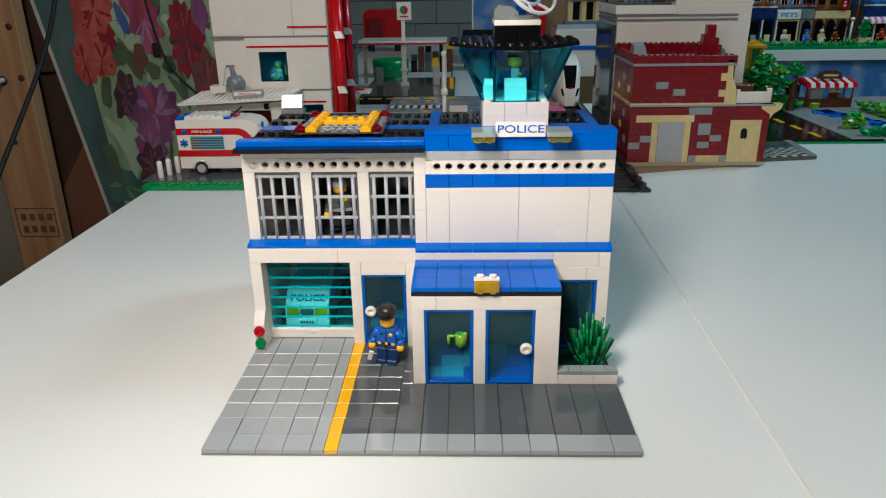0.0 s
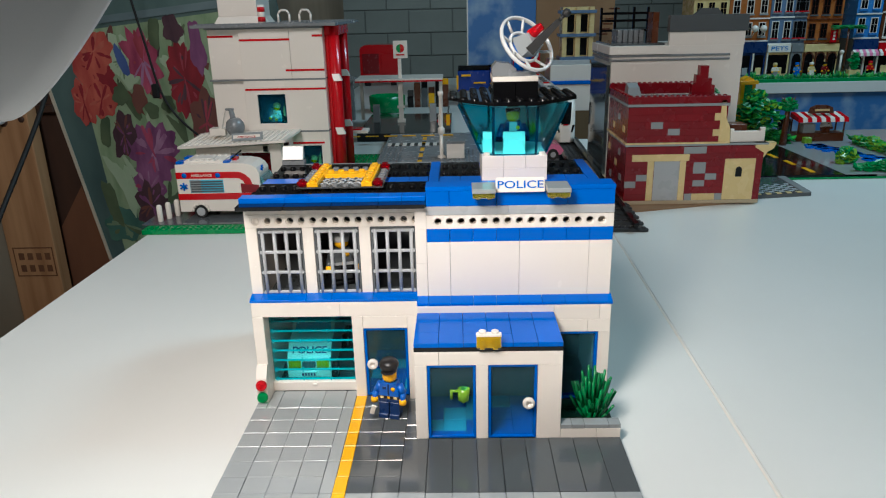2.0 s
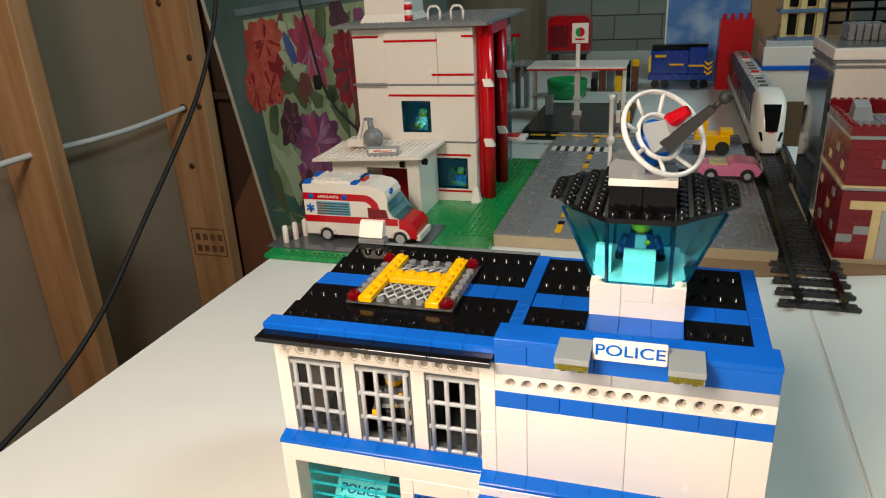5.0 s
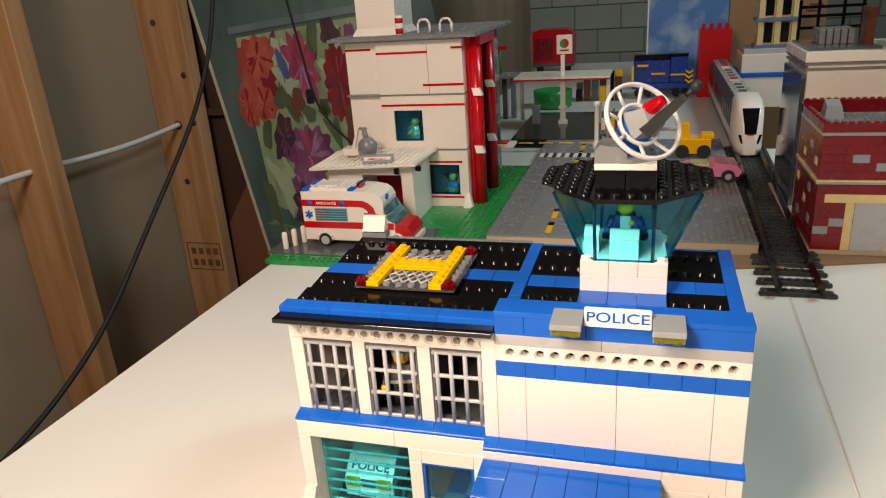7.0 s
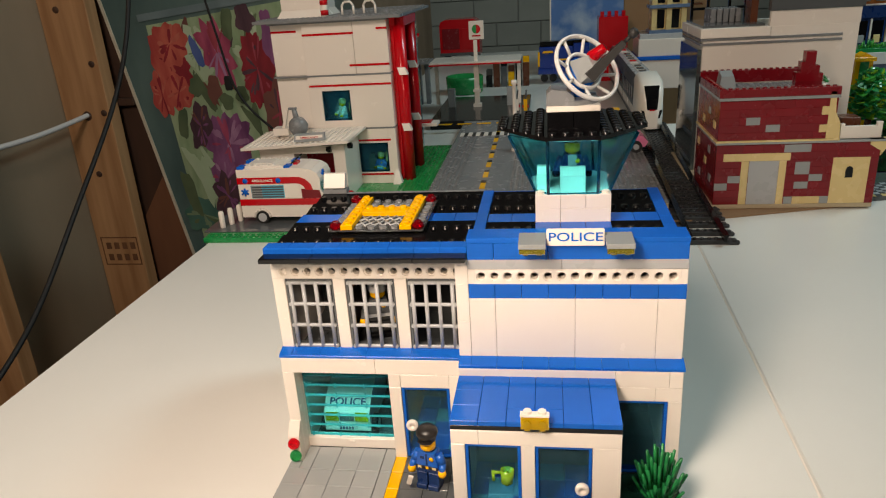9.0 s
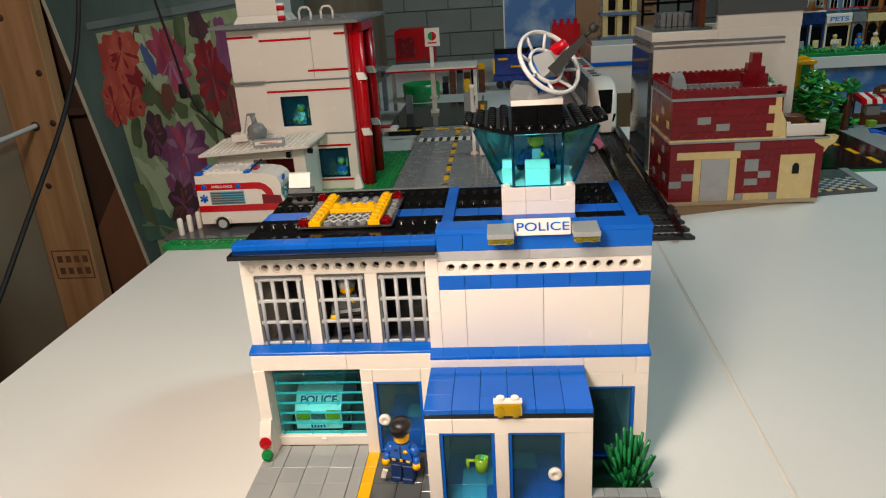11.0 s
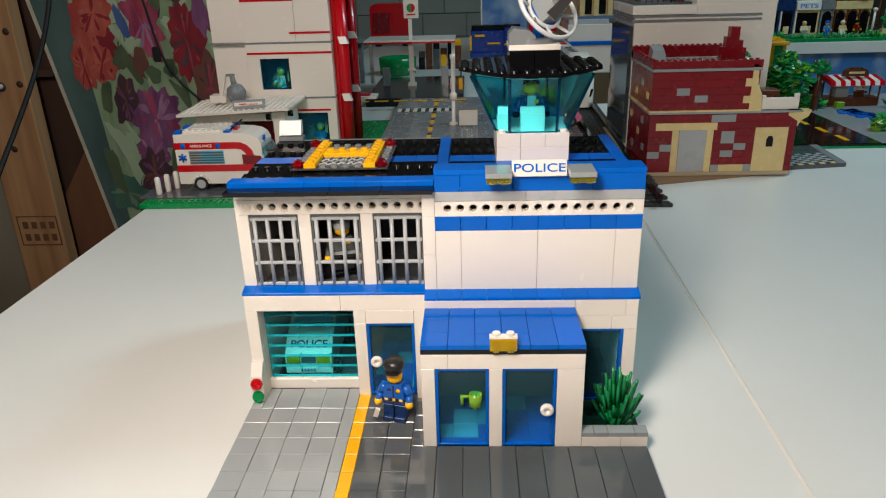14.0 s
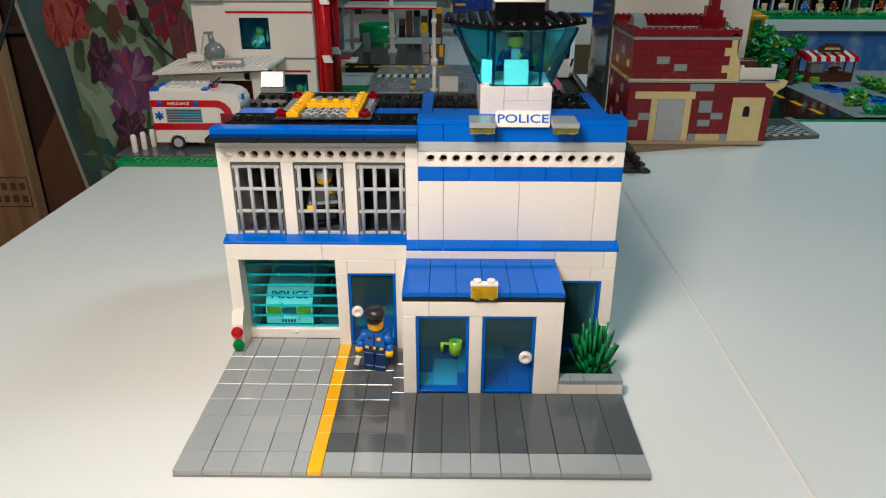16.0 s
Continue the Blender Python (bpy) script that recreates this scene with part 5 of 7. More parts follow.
tube(b, (-20.6, 77.6, 10.6), (-18.9, 79.2, 12.0), 0.14, n=8)
part("roof_aerial", b, BLACK, am, "thin black slanting aerial")
b = bm_new()
for a in (0, 60, 120):
    d = Vector((0.12 * math.sin(radians(a)), math.cos(radians(a)), math.sin(radians(a)))) * 0.62
    tube(b, Vector((-15.32, 78.2, 9.0)) - d, Vector((-15.32, 78.2, 9.0)) + d, 0.16, n=6)
part("emblem", b, BLUE, am, "six-armed blue emblem on the front")

# ---- petrol station ----
gs = thing("toy_petrol_station", (2, 168, 2.2), "white toy petrol station canopy with a tall sign", "toy building")
b = bm_new()
box(b, -9, 152.1, 0.02, 17, 190, 2.25, 0.04)
part("forecourt", b, BLACK, gs, "glossy black forecourt")
b = bm_new()
box(b, -11.2, 170, 14.6, 14.6, 184, 15.2, 0.05)
cn = part("canopy", b, WHITE, gs, "flat white canopy")
b = bm_new()
box(b, -11.25, 169.9, 14.3, 14.65, 170.1, 14.75, 0.03)
part("canopy_edge", b, RED, cn, "thin red edge")
b = bm_new()
box(b, 0.8, 171.5, 2.25, 3.2, 173.5, 3.2)
box(b, 1.3, 171.8, 3.2, 2.7, 173.2, 14.6)
box(b, 1.5, 172.0, 15.2, 2.5, 173.0, 20.8)
box(b, 0.9, 171.6, 6.5, 3.1, 173.4, 7.2)
part("sign_column", b, WHITE, gs, "stacked white column")
b = bm_new()
box(b, 0.1, 174.4, 20.8, 4.3, 175.4, 25.8, 0.1)
pn = part("sign_panel", b, WHITE, gs, "square white sign")
b = bm_new()
prism(b, [(2.2 + 1.2 * math.cos(a), 23.6 + 1.2 * math.sin(a)) for a in [math.pi / 2 + math.pi * k / 10 for k in range(11)]], 174.3, 174.39, "y", 0)
prism(b, [(2.2 + 1.2 * math.cos(a), 23.6 + 1.2 * math.sin(a)) for a in [-math.pi / 2 + math.pi * k / 10 for k in range(11)]], 174.3, 174.39, "y", 1)
part("emblem", b, [GREEN, RED], pn, "green and red round emblem")
b = bm_new()
box(b, 1.0, 174.3, 21.6, 3.4, 174.39, 22.0, 0)
part("marks", b, RED, pn)
for x, y in ((13.9, 176), (-10.4, 178)):
    b = bm_new()
    box(b, x - 0.5, y, 2.25, x + 0.5, y + 1, 14.6)
    part("canopy_post", b, WHITE, gs)
for x in (-6.5, 10.5):
    b = bm_new()
    box(b, x, 172, 2.25, x + 2, 174, 7.5, 0.1)
    part("pump", b, GREY, gs, "grey petrol pump")

for k, (x, y, m) in enumerate(((13.9, 158.0, WHITE), (16.2, 157.4, YELLOW))):
    b = bm_new()
    box(b, x - 0.7, y - 0.7, 2.25, x + 0.7, y + 0.7, 3.4, 0.08, 1)
    box(b, x - 0.5, y - 0.5, 3.4, x + 0.5, y + 0.5, 6.4, 0.08, 0)
    box(b, x - 0.8, y - 0.4, 4.2, x + 0.8, y + 0.4, 4.9, 0.08, 2)
    tube(b, (x, y, 6.4), (x + 0.3, y, 8.8), 0.22, n=8, mi=1)
    solid("toy_fuel_pump", b, [m, DKGREY, RED], (x, y, 2.25), "small toy fuel pump with a red band", "toy accessory")
# lamp post and kiosk by the road
b = bm_new()
lathe(b, (15.1, 118, 2.15), (0, 0, 1), [(0.9, 0), (0.9, 0.5), (0.42, 0.8), (0.42, 14), (0.6, 14.2), (0.6, 15), (0, 15.1)], 14)
lathe(b, (15.1, 118, 7.5), (0, 0, 1), [(0.42, 0), (0.8, 0.3), (0.8, 1.4), (0.42, 1.8)], 12)
solid("toy_lamp_post", b, WHITE, (15.1, 118, 2.15), "white toy lamp post beside the road", "lamp post")
b = bm_new()
box(b, 16.3, 115.8, 2.4, 20.3, 119, 5.8, 0.06)
box(b, 16.1, 115.6, 5.8, 20.5, 119.2, 6.4, 0.06, 1)
solid("toy_kiosk", b, [WHITE, MIDGREY], (18.3, 117.4, 2.35), "small white kiosk with a grey roof", "toy building")

# ---- pink car and yellow loader ----
pc = thing("toy_pink_car", (36.5, 117, 2.36), "pink toy convertible on the grey plate", "toy car")
b = bm_new()
prism(b, [(31.4, 3.4), (41.6, 3.4), (42.2, 4.4), (41.2, 5.6), (37.5, 6.0), (36.6, 5.2), (33.0, 5.2), (31.4, 4.8)], 113, 119, "y")
part("body", b, PINK, pc, "pink body with tail fins")
b = bm_new()
box(b, 33.2, 113.8, 5.2, 36.4, 118.2, 5.5)
part("seat", b, TAN, pc)
for x in (33.6, 39.8):
    for y in (112.4, 118.6):
        b = bm_new()
        tube(b, (x, y, 3.55), (x, y + 0.9, 3.55), 1.2, n=18)
        w = part("wheel", b, RUBBER, pc)
        b = bm_new()
        tube(b, (x, y - 0.04, 3.55), (x, y + 0.94, 3.55), 0.6, n=14)
        part("rim", b, CHROME, w)
ld = thing("toy_loader", (34.5, 135, 2.2), "yellow toy loader behind the pink car", "toy vehicle")
b = bm_new()
box(b, 31, 133, 3.0, 38, 138, 6.2, 0.15)
box(b, 31.4, 134, 6.2, 33.6, 137.4, 9.4, 0.15)
box(b, 36, 133.4, 6.2, 38.6, 137, 7.2, 0.2)
part("body", b, YELLOW, ld, "yellow body")
for x in (32.2, 36.6):
    b = bm_new()
    tube(b, (x, 132.4, 3.6), (x, 133.4, 3.6), 1.4, n=16)
    part("wheel", b, RUBBER, ld)

# ---- railway and train ----
tk = thing("toy_railway_track", (45, 100, 0), "dark grey toy railway track, ending on the table", "toy track")


def track_x(y):
    return 44.5 + 0.026 * (y - 66)


for y in [66.4, 69.9, 73.4, 76.6] + [79.0 + 2.0 * k for k in range(36)]:
    x = track_x(y)
    b = bm_new()
    box(b, x - 3.5, y + 0.15, 0.02, x + 3.5, y + 1.45, 0.7, 0.1)
    for s in (-3.9, 3.9):
        box(b, x + s - 0.75, y, 0.02, x + s + 0.75, y + 0.7, 0.62, 0.18)
        box(b, x + s - 0.5, y + 0.75, 0.02, x + s + 0.5, y + 1.6, 0.62, 0.18)
        domed_stud(b, x + s, y + 0.35, 0.62, 8)
    for s in (-1.5, -0.5, 0.5, 1.5):
        stud(b, x + s, y + 0.8, 0.7, 8)
    part("sleeper", b, TRACK, tk)
for s in (-2.5, 2.5):
    b = bm_new()
    x0, x1 = track_x(65.8) + s, track_x(152) + s
    for lo_, hi_, w in ((0.75, 1.5, 0.22), (1.5, 1.75, 0.4)):
        hexa(b, [(x0 - w, 65.8, lo_), (x0 + w, 65.8, lo_), (x1 + w, 152, lo_), (x1 - w, 152, lo_), (x0 - w, 65.8, hi_), (x0 + w, 65.8, hi_), (x1 + w, 152, hi_), (x1 - w, 152, hi_)])
    part("rail", b, BLACK, tk)
tn = thing("toy_train", (46.4, 180, 1.8), "white and grey toy passenger train on the track", "toy train")
tn.scale.z = 0.9
b = bm_new()
secs = [(138.4, 1.2, 5.5, 1.4, 4.2), (139.2, 2.0, 9.0, 1.3, 9.0), (141.0, 2.7, 12.4, 1.3, 11.0), (144.5, 3.0, 14.2, 1.3, 12.8), (150, 3.05, 14.6, 1.3, 13.2)]
prev = None
for y, w, top, bot, sh in secs:
    xc = 46.3 + 0.002 * (y - 139)
    loop = [(xc - w, y, bot), (xc - w * 1.04, y, bot + 2), (xc - w, y, sh), (xc - w * 0.7, y, top), (xc + w * 0.7, y, top), (xc + w, y, sh), (xc + w * 1.04, y, bot + 2), (xc + w, y, bot)]
    cur = [b.verts.new(p) for p in loop]
    if prev:
        for i in range(8):
            f = b.faces.new((prev[i], prev[(i + 1) % 8], cur[(i + 1) % 8], cur[i]))
            f.smooth = True
    else:
        b.faces.new(cur)
    prev = cur
bmesh.ops.recalc_face_normals(b, faces=b.faces)
nose = part("nose", b, WHITE, tn, "rounded white nose")
b = bm_new()
for (z0, y0, w0), (z1, y1, w1) in (((6.4, 138.5, 1.15), (9.1, 139.05, 1.4)), ((9.1, 139.05, 1.4), (12.3, 140.75, 1.75))):
    hexa(b, [(46.3 - w0, y0, z0), (46.3 + w0, y0, z0), (46.3 + w0, y0 + 0.9, z0), (46.3 - w0, y0 + 0.9, z0), (46.3 - w1, y1, z1), (46.3 + w1, y1, z1), (46.3 + w1, y1 + 0.9, z1), (46.3 - w1, y1 + 0.9, z1)])
part("windscreen", b, BLACK, nose, "black windscreen")
for s in (-1, 1):
    b = bm_new()
    hexa(b, [(46.3 + s * 1.5 - 0.3, 138.55, 4.2), (46.3 + s * 1.5 + 0.3, 138.55, 4.2), (46.3 + s * 1.5 + 0.3, 139.2, 4.2), (46.3 + s * 1.5 - 0.3, 139.2, 4.2), (46.3 + s * 2.1 - 0.3, 138.95, 6.2), (46.3 + s * 2.1 + 0.3, 138.95, 6.2), (46.3 + s * 2.1 + 0.3, 139.5, 6.2), (46.3 + s * 2.1 - 0.3, 139.5, 6.2)])
    part("headlamp", b, BLACK, nose)
b = bm_new()
box(b, 45.7, 138.3, 6.2, 46.9, 139.0, 6.5, 0.03)
part("marks", b, RED, nose)
for y0, y1 in ((150.2, 176), (177, 204), (205, 232)):
    xc = 46.3
    b = bm_new()
    prism(b, [(xc - 3, 1.6), (xc + 3, 1.6), (xc + 3.05, 9.6), (xc + 2.85, 11.8), (xc + 2.2, 12.8), (xc - 2.2, 12.8), (xc - 2.85, 11.8), (xc - 3.05, 9.6)], y0, y1, "y")
    cr = part("carriage", b, TRAIN, tn, "dark grey carriage with a white roof stripe")
    b = bm_new()
    box(b, xc - 1.1, y0 + 1, 12.82, xc + 1.1, y1 - 1, 13.2, 0.05)
    part("roof_stripe", b, WHITE, cr)
    for sx in (-1, 1):
        b = bm_new()
        box(b, xc + sx * 1.65 - 0.5, y0 + 0.5, 12.82, xc + sx * 1.65 + 0.5, y1 - 0.5, 13.05, 0.04)
        part("roof_panel", b, CHROME, cr, "pale grey roof panel")
    for k in range(4):
        b = bm_new()
        yy = y0 + 3 + k * (y1 - y0 - 5) / 4
        box(b, xc - 0.9, yy, 13.22, xc + 0.9, yy + 1.8, 13.6, 0.05)
        part("roof_vent", b, DKGREY if k else RED, cr)
    b = bm_new()
    box(b, xc - 3.1, y0 + 0.3, 3.0, xc - 3.02, y1 - 0.3, 5.2, 0.02)
    part("side_band", b, WHITE, cr, "white lower band")
    for k in range(5):
        yy = y0 + 2 + k * (y1 - y0 - 3) / 5
        b = bm_new()
        box(b, xc - 3.12, yy, 6.5, xc - 2.9, yy + 3.6, 10, 0.05)
        part("window_pane", b, BLACK, cr)

# ---- dark red corner building ----
rb = thing("toy_red_house", (60, 90, 1.0), "dark red toy brick house with tan and grey bricks", "toy building")
slab("house_board", 47.6, 81.9, 0.3, 72.6, 118, 0.98, BOARD, "thin board under the toy houses", "board")
b = bm_new()
prism(b, [(20, 72.0), (39.4, 75.6), (50, 78.0), (72.6, 83.8), (72.6, 118), (20, 118)], 0.01, 0.29, "z")
solid("brown_sheet", b, SHEET, (46, 90, 0.0), "brown cardboard sheet lying under the toy street", "board", kind="structure")
FR = 82.0
b = bm_new()
box(b, 48.5, FR, 0.98, 72.6, FR + 1, 10.9, 0.04)
box(b, 48.5, FR + 1, 0.98, 49.5, 98, 10.9, 0.04)
box(b, 71.6, FR + 1, 0.98, 72.6, 98, 10.9, 0.04)
g0 = part("ground_storey", b, DKRED, rb, "dark red ground storey")
b = bm_new()
box(b, 48.5, FR, 11.5, 65.6, FR + 1, 17.7, 0.04)
box(b, 48.5, FR + 1, 11.5, 49.5, 98, 17.7, 0.04)
box(b, 64.6, FR + 1, 11.5, 65.6, 98, 17.7, 0.04)
g1 = part("upper_storey", b, DKRED, rb, "dark red upper storey")
# courses: thin recessed joints shown by bricks a hair proud
rnd = random.Random(3)
for (par, z0, n, xe, skip) in ((g0, 0.98, 8, 72.6, [(52.4, 59.2)]), (g1, 11.5, 5, 64.0, [])):
    for r in range(n):
        x = 48.5
        while x < xe - 0.1:
            w = min(rnd.choice((2, 3, 4, 4, 6)), xe - x)
            if not any(a < x + w / 2 < c for a, c in skip) or z0 + r * 1.22 > 8.4:
                brick("brick", par, DKRED, x, FR - 0.03, z0 + r * 1.22, x + w, FR + 0.5, z0 + (r + 1) * 1.22, 0.02, b=0.03)
            x += w
for x0, z0, x1, z1, m in ((49.6, 8.15, 59.7, 9.4, TAN), (52.4, 1.0, 53.55, 8.15, TAN), (58.1, 1.0, 59.2, 8.15, TAN), (48.5, 3.4, 50.5, 4.6, GREY), (50.5, 4.6, 52.4, 5.8, GREY),
                          (60.5, 5.85, 62.7, 7.9, GREY), (62.7, 4.7, 64.7, 5.85, GREY), (60.6, 3.5, 62.7, 4.65, GREY), (58.6, 9.45, 62.6, 10.7, GREY),
                          (60.6, 1.0, 64.7, 2.2, TAN), (59.3, 1.0, 60.6, 2.2, GREY), (64.7, 1.0, 66.0, 2.2, GREY), (66.0, 1.0, 71.4, 8.45, TAN)):
    brick("brick", g0, m, x0, FR - 0.07, z0, x1, FR + 0.45, z1, 0.01)
for x0, z0, x1, z1, m in ((52.5, 13.9, 54.6, 15.1, GREY), (55.5, 12.75, 57.6, 13.9, GREY), (63.4, 15.2, 64.8, 16.5, TAN), (63.3, 12.5, 64.6, 13.7, TAN)):
    brick("brick", g1, m, x0, FR - 0.07, z0, x1, FR + 0.45, z1, 0.01)
for k, (y, z) in enumerate(((84, 13), (88, 14.6), (92, 12.6), (85, 4), (89, 6), (93, 3), (95, 8), (86.5, 8.4))):
    brick("brick", g0 if z < 11 else g1, GREY if k % 2 else TAN, 48.42, y, z, 48.9, y + 1.6, z + 1.2, 0.0)
b = bm_new()
box(b, 53.6, FR - 0.05, 1.0, 58.1, FR + 0.6, 8.15, 0.05)
part("shop_door", b, CHROME, g0, "pale grey door panel")
b = bm_new()
prism(b, [(68.0, 5.2), (69.1, 5.2), (69.1, 6.5), (68.9, 6.9), (68.55, 7.05), (68.2, 6.9), (68.0, 6.5)], FR - 0.1, FR + 0.2, "y")
part("small_window", b, BLACK, g0, "small arched dark window")
b = bm_new()
box(b, 48.2, FR - 0.35, 10.9, 73.2, 98, 11.2, 0.04)
prism(b, [(71.0, 11.2), (74.6, 11.2), (74.2, 10.2), (73.2, 9.6), (72.6, 8.6), (72.6, 9.4), (71.0, 10.4)], FR - 0.2, FR + 1.4, "y", 1)
part("ledge", b, [GREY, TAN], rb, "pale grey ledge with tan corner bracket")
b = bm_new()
box(b, 48.2, FR - 0.3, 11.2, 66.4, 98, 11.5, 0.04)
part("ledge", b, TAN, rb, "pale ledge")
b = bm_new()
box(b, 48.3, FR - 0.2, 17.75, 65.8, FR + 0.9, 18.2, 0.04)
box(b, 48.3, FR + 0.9, 17.75, 49.3, 98, 18.2, 0.04)
part("cornice", b, GREY, rb, "grey cornice")
b = bm_new()
for i in range(17):
    stud(b, 48.9 + i, FR + 0.4, 19.45)
for j in range(15):
    stud(b, 48.8, FR + 1.4 + j, 19.45)
box(b, 48.3, FR - 0.1, 18.2, 65.8, FR + 0.9, 19.45, 0.05)
box(b, 48.3, FR + 0.9, 18.2, 49.3, 98, 19.45, 0.05)
box(b, 48.3, 97, 18.2, 65.8, 98, 20.2, 0.05)
for i in range(17):
    stud(b, 48.9 + i, 97.5, 20.2)
part("parapet", b, DKRED, rb, "dark red studded parapet")
b = bm_new()
box(b, 49.3, FR + 0.9, 17.6, 64.8, 97, 18.0, 0)
studs(b, 49.5, FR + 1, 64.5, 96, 18.0, 0, 7)
part("flat_roof", b, MIDGREY, rb, "grey studded roof")
b = bm_new()
prism(b, [(61.0, 19.4), (65.0, 19.4), (65.0, 20.6), (64.4, 20.6), (64.4, 21.8), (63.7, 21.8), (63.7, 24.0), (62.2, 24.0), (62.2, 22.4), (61.6, 22.4), (61.6, 20.8), (61.0, 20.8)], 88.0, 89.6, "y")
box(b, 61.0, 88.0, 18.0, 65.0, 89.6, 19.42, 0.04)
part("gable", b, DKRED, rb, "stepped red gable")
b = bm_new()
hexa(b, [(50.4, 92, 18.0), (53.2, 92, 18.0), (53.2, 95, 18.0), (50.4, 95, 18.0), (50.8, 92.8, 19.9), (52.8, 92.8, 19.9), (52.8, 95, 20.6), (50.8, 95, 20.6)])
part("chimney", b, GREY, rb, "grey sloped vent")
b = bm_new()
prism(b, [(64.4, 11.5), (66.4, 11.5), (66.2, 14), (65.4, 15.6), (65.2, 18.7), (64.4, 18.7)], FR - 0.1, FR + 0.9, "y")
part("buttress", b, TAN, rb, "tan shaped buttress")
b = bm_new()
box(b, 66.6, FR + 0.4, 11.3, 72.6, FR + 1.0, 13.2, 0.06)
box(b, 66.6, FR + 0.4, 13.2, 67.2, FR + 1.0, 13.6, 0.06)
box(b, 71.8, FR + 0.4, 13.2, 72.6, FR + 1.0, 13.8, 0.06)
part("balustrade", b, WHITE, rb, "white balcony front")
b = bm_new()
box(b, 67.4, 85, 11.3, 70.4, 88, 14.0, 0.08)
part("planter", b, BROWN, rb, "brown box on the terrace")
for k in range(14):
    b = bm_new()
    lathe(b, (65.6 + rnd.uniform(0, 1.6), 90 + rnd.uniform(-1, 3), 18.4 + rnd.uniform(0, 1.2)), (rnd.uniform(-1, 1), -0.4, 1), [(0, 0), (0.5, 0.15), (0.45, 0.3), (0, 0.35)], 7)
    part("flower", b, WHITE if k % 3 else LEAF, rb)

# ---- pale building behind ----
pb = thing("toy_pale_building", (62, 110, 1.0), "pale toy building with grey bands and a dark parapet", "toy building")
for nm, boxes_ in (("front_wall", ((49.5, 103, 0.98, 75.2, 104, 26.7), (60.6, 103, 26.7, 75.3, 104, 29.3))), ("side_wall", ((74.2, 104, 0.98, 75.2, 121, 29.3),)), ("rear_wall", ((49.5, 120, 0.98, 74.2, 121, 26.7),))):
    b = bm_new()
    for q_ in boxes_:
        box(b, *q_, 0.05)
    part(nm, b, WHITE, pb, "smooth pale wall")
b = bm_new()
box(b, 48.75, 103.4, 0.98, 49.4, 120.6, 23.2, 0.03)
box(b, 49.45, 104.02, 23.2, 50.4, 120, 25.2, 0.02, 1)
part("side_glass", b, [MIRROR, WHITE], pb, "tinted mirror-like side glazing")
for z in (23.9, 24.7):
    b = bm_new()
    box(b, 49.0, 102.7, z, 72.6, 103.1, z + 0.4, 0.04)
    box(b, 49.0, 103.1, z, 49.44, 121, z + 0.4, 0.04)
    part("grey_band", b, MIDGREY, pb)
b = bm_new()
box(b, 48.9, 102.4, 25.2, 60.6, 121, 26.8, 0.05)
part("cornice", b, WHITE, pb)
b = bm_new()
box(b, 60.4, 102.6, 29.3, 75.6, 104.4, 32.4, 0.06)
prism(b, [(65, 32.4), (70.5, 32.4), (69.5, 33.6), (66.5, 33.6)], 103, 104, "y")
box(b, 49.5, 104, 26.8, 60, 120, 27.2, 0)
part("dark_parapet", b, DKGREY, pb, "dark grey parapet")
for k in range(5):
    b = bm_new()
    box(b, 52.0 + 1.1 * k, 110, 27.2, 52.9 + 1.1 * k, 116, 29.6, 0.1)
    part("roof_fin", b, MIDGREY, pb)
for x in (50, 53, 57, 60):
    b = bm_new()
    box(b, x, 119, 26.8, x + 0.5, 119.5, 34, 0.04)
    part("railing_post", b, BLACK, pb, "black roof frame post")
for z in (29, 31, 32.5):
    b = bm_new()
    box(b, 50, 118.6, z, 60.5, 118.98, z + 0.5, 0.04)
    part("railing_bar", b, BLACK, pb)
b = bm_new()
box(b, 58.2, 107, 26.8, 59.4, 111, 33, 0.05)
part("chimney_pipe", b, BROWN, pb)

# ---- checkered pavement, side street, stall ----
b = bm_new()
prism(b, [(72.7, 85.4), (84.6, 87.2), (85.3, 100.1), (72.7, 100.1)], 0.02, 0.7, "z")
pv = solid("corner_pavement", b, DKGREY, (78, 92, 0.02), "grey pavement plate with a checkered edge", "pavement", kind="structure")
for r in range(7):
    for k in range(10):
        x, y = 72.9 + k + 0.05 * r, 85.65 + r + 0.15 * k
        b = bm_new()
        box(b, x, y, 0.7, x + 0.96, y + 0.96, 0.82, 0.02)
        part("tile", b, (TAN if r == 0 else CHROME) if (k + r) % 2 else DKGREY, pv)
b = bm_new()
hexa(b, [(83.0, 86.95, 0.7), (84.55, 87.2, 0.7), (85.25, 100.05, 0.7), (83.8, 100.05, 0.7), (83.0, 86.95, 0.86), (84.55, 87.2, 0.86), (85.25, 100.05, 0.86), (83.8, 100.05, 0.86)])
part("kerb", b, GREY, pv, "pale grey kerb strip")
b = bm_new()
box(b, 78, 99.9, 0.01, 140, 152.2, 0.42, 0.05)
solid("green_base", b, GREEN, (109, 126, 0.01), "green base plate under the street and pond plates", "base plate", kind="structure")
rd = slab("side_street", 78, 100.2, 0.43, 104, 150, 0.9, BLACK, "dark toy street plate", "road")
rd.rotation_euler = (0, 0, radians(0))
for k in range(6):
    b = bm_new()
    x, y = 92.2 - 0.6 * k, 102.5 + 7.5 * k
    box(b, x - 0.5, y, 0.9, x + 0.5, y + 4.4, 1.0, 0.02)
    part("lane_mark", b, YELLOW, rd, "yellow lane dash")
pk = slab("pond_plate", 97.5, 100.2, 0.43, 140, 152, 1.0, GREY, "pale grey plate with a toy pond and hedges", "base plate")
rnd = random.Random(11)
b = bm_new()
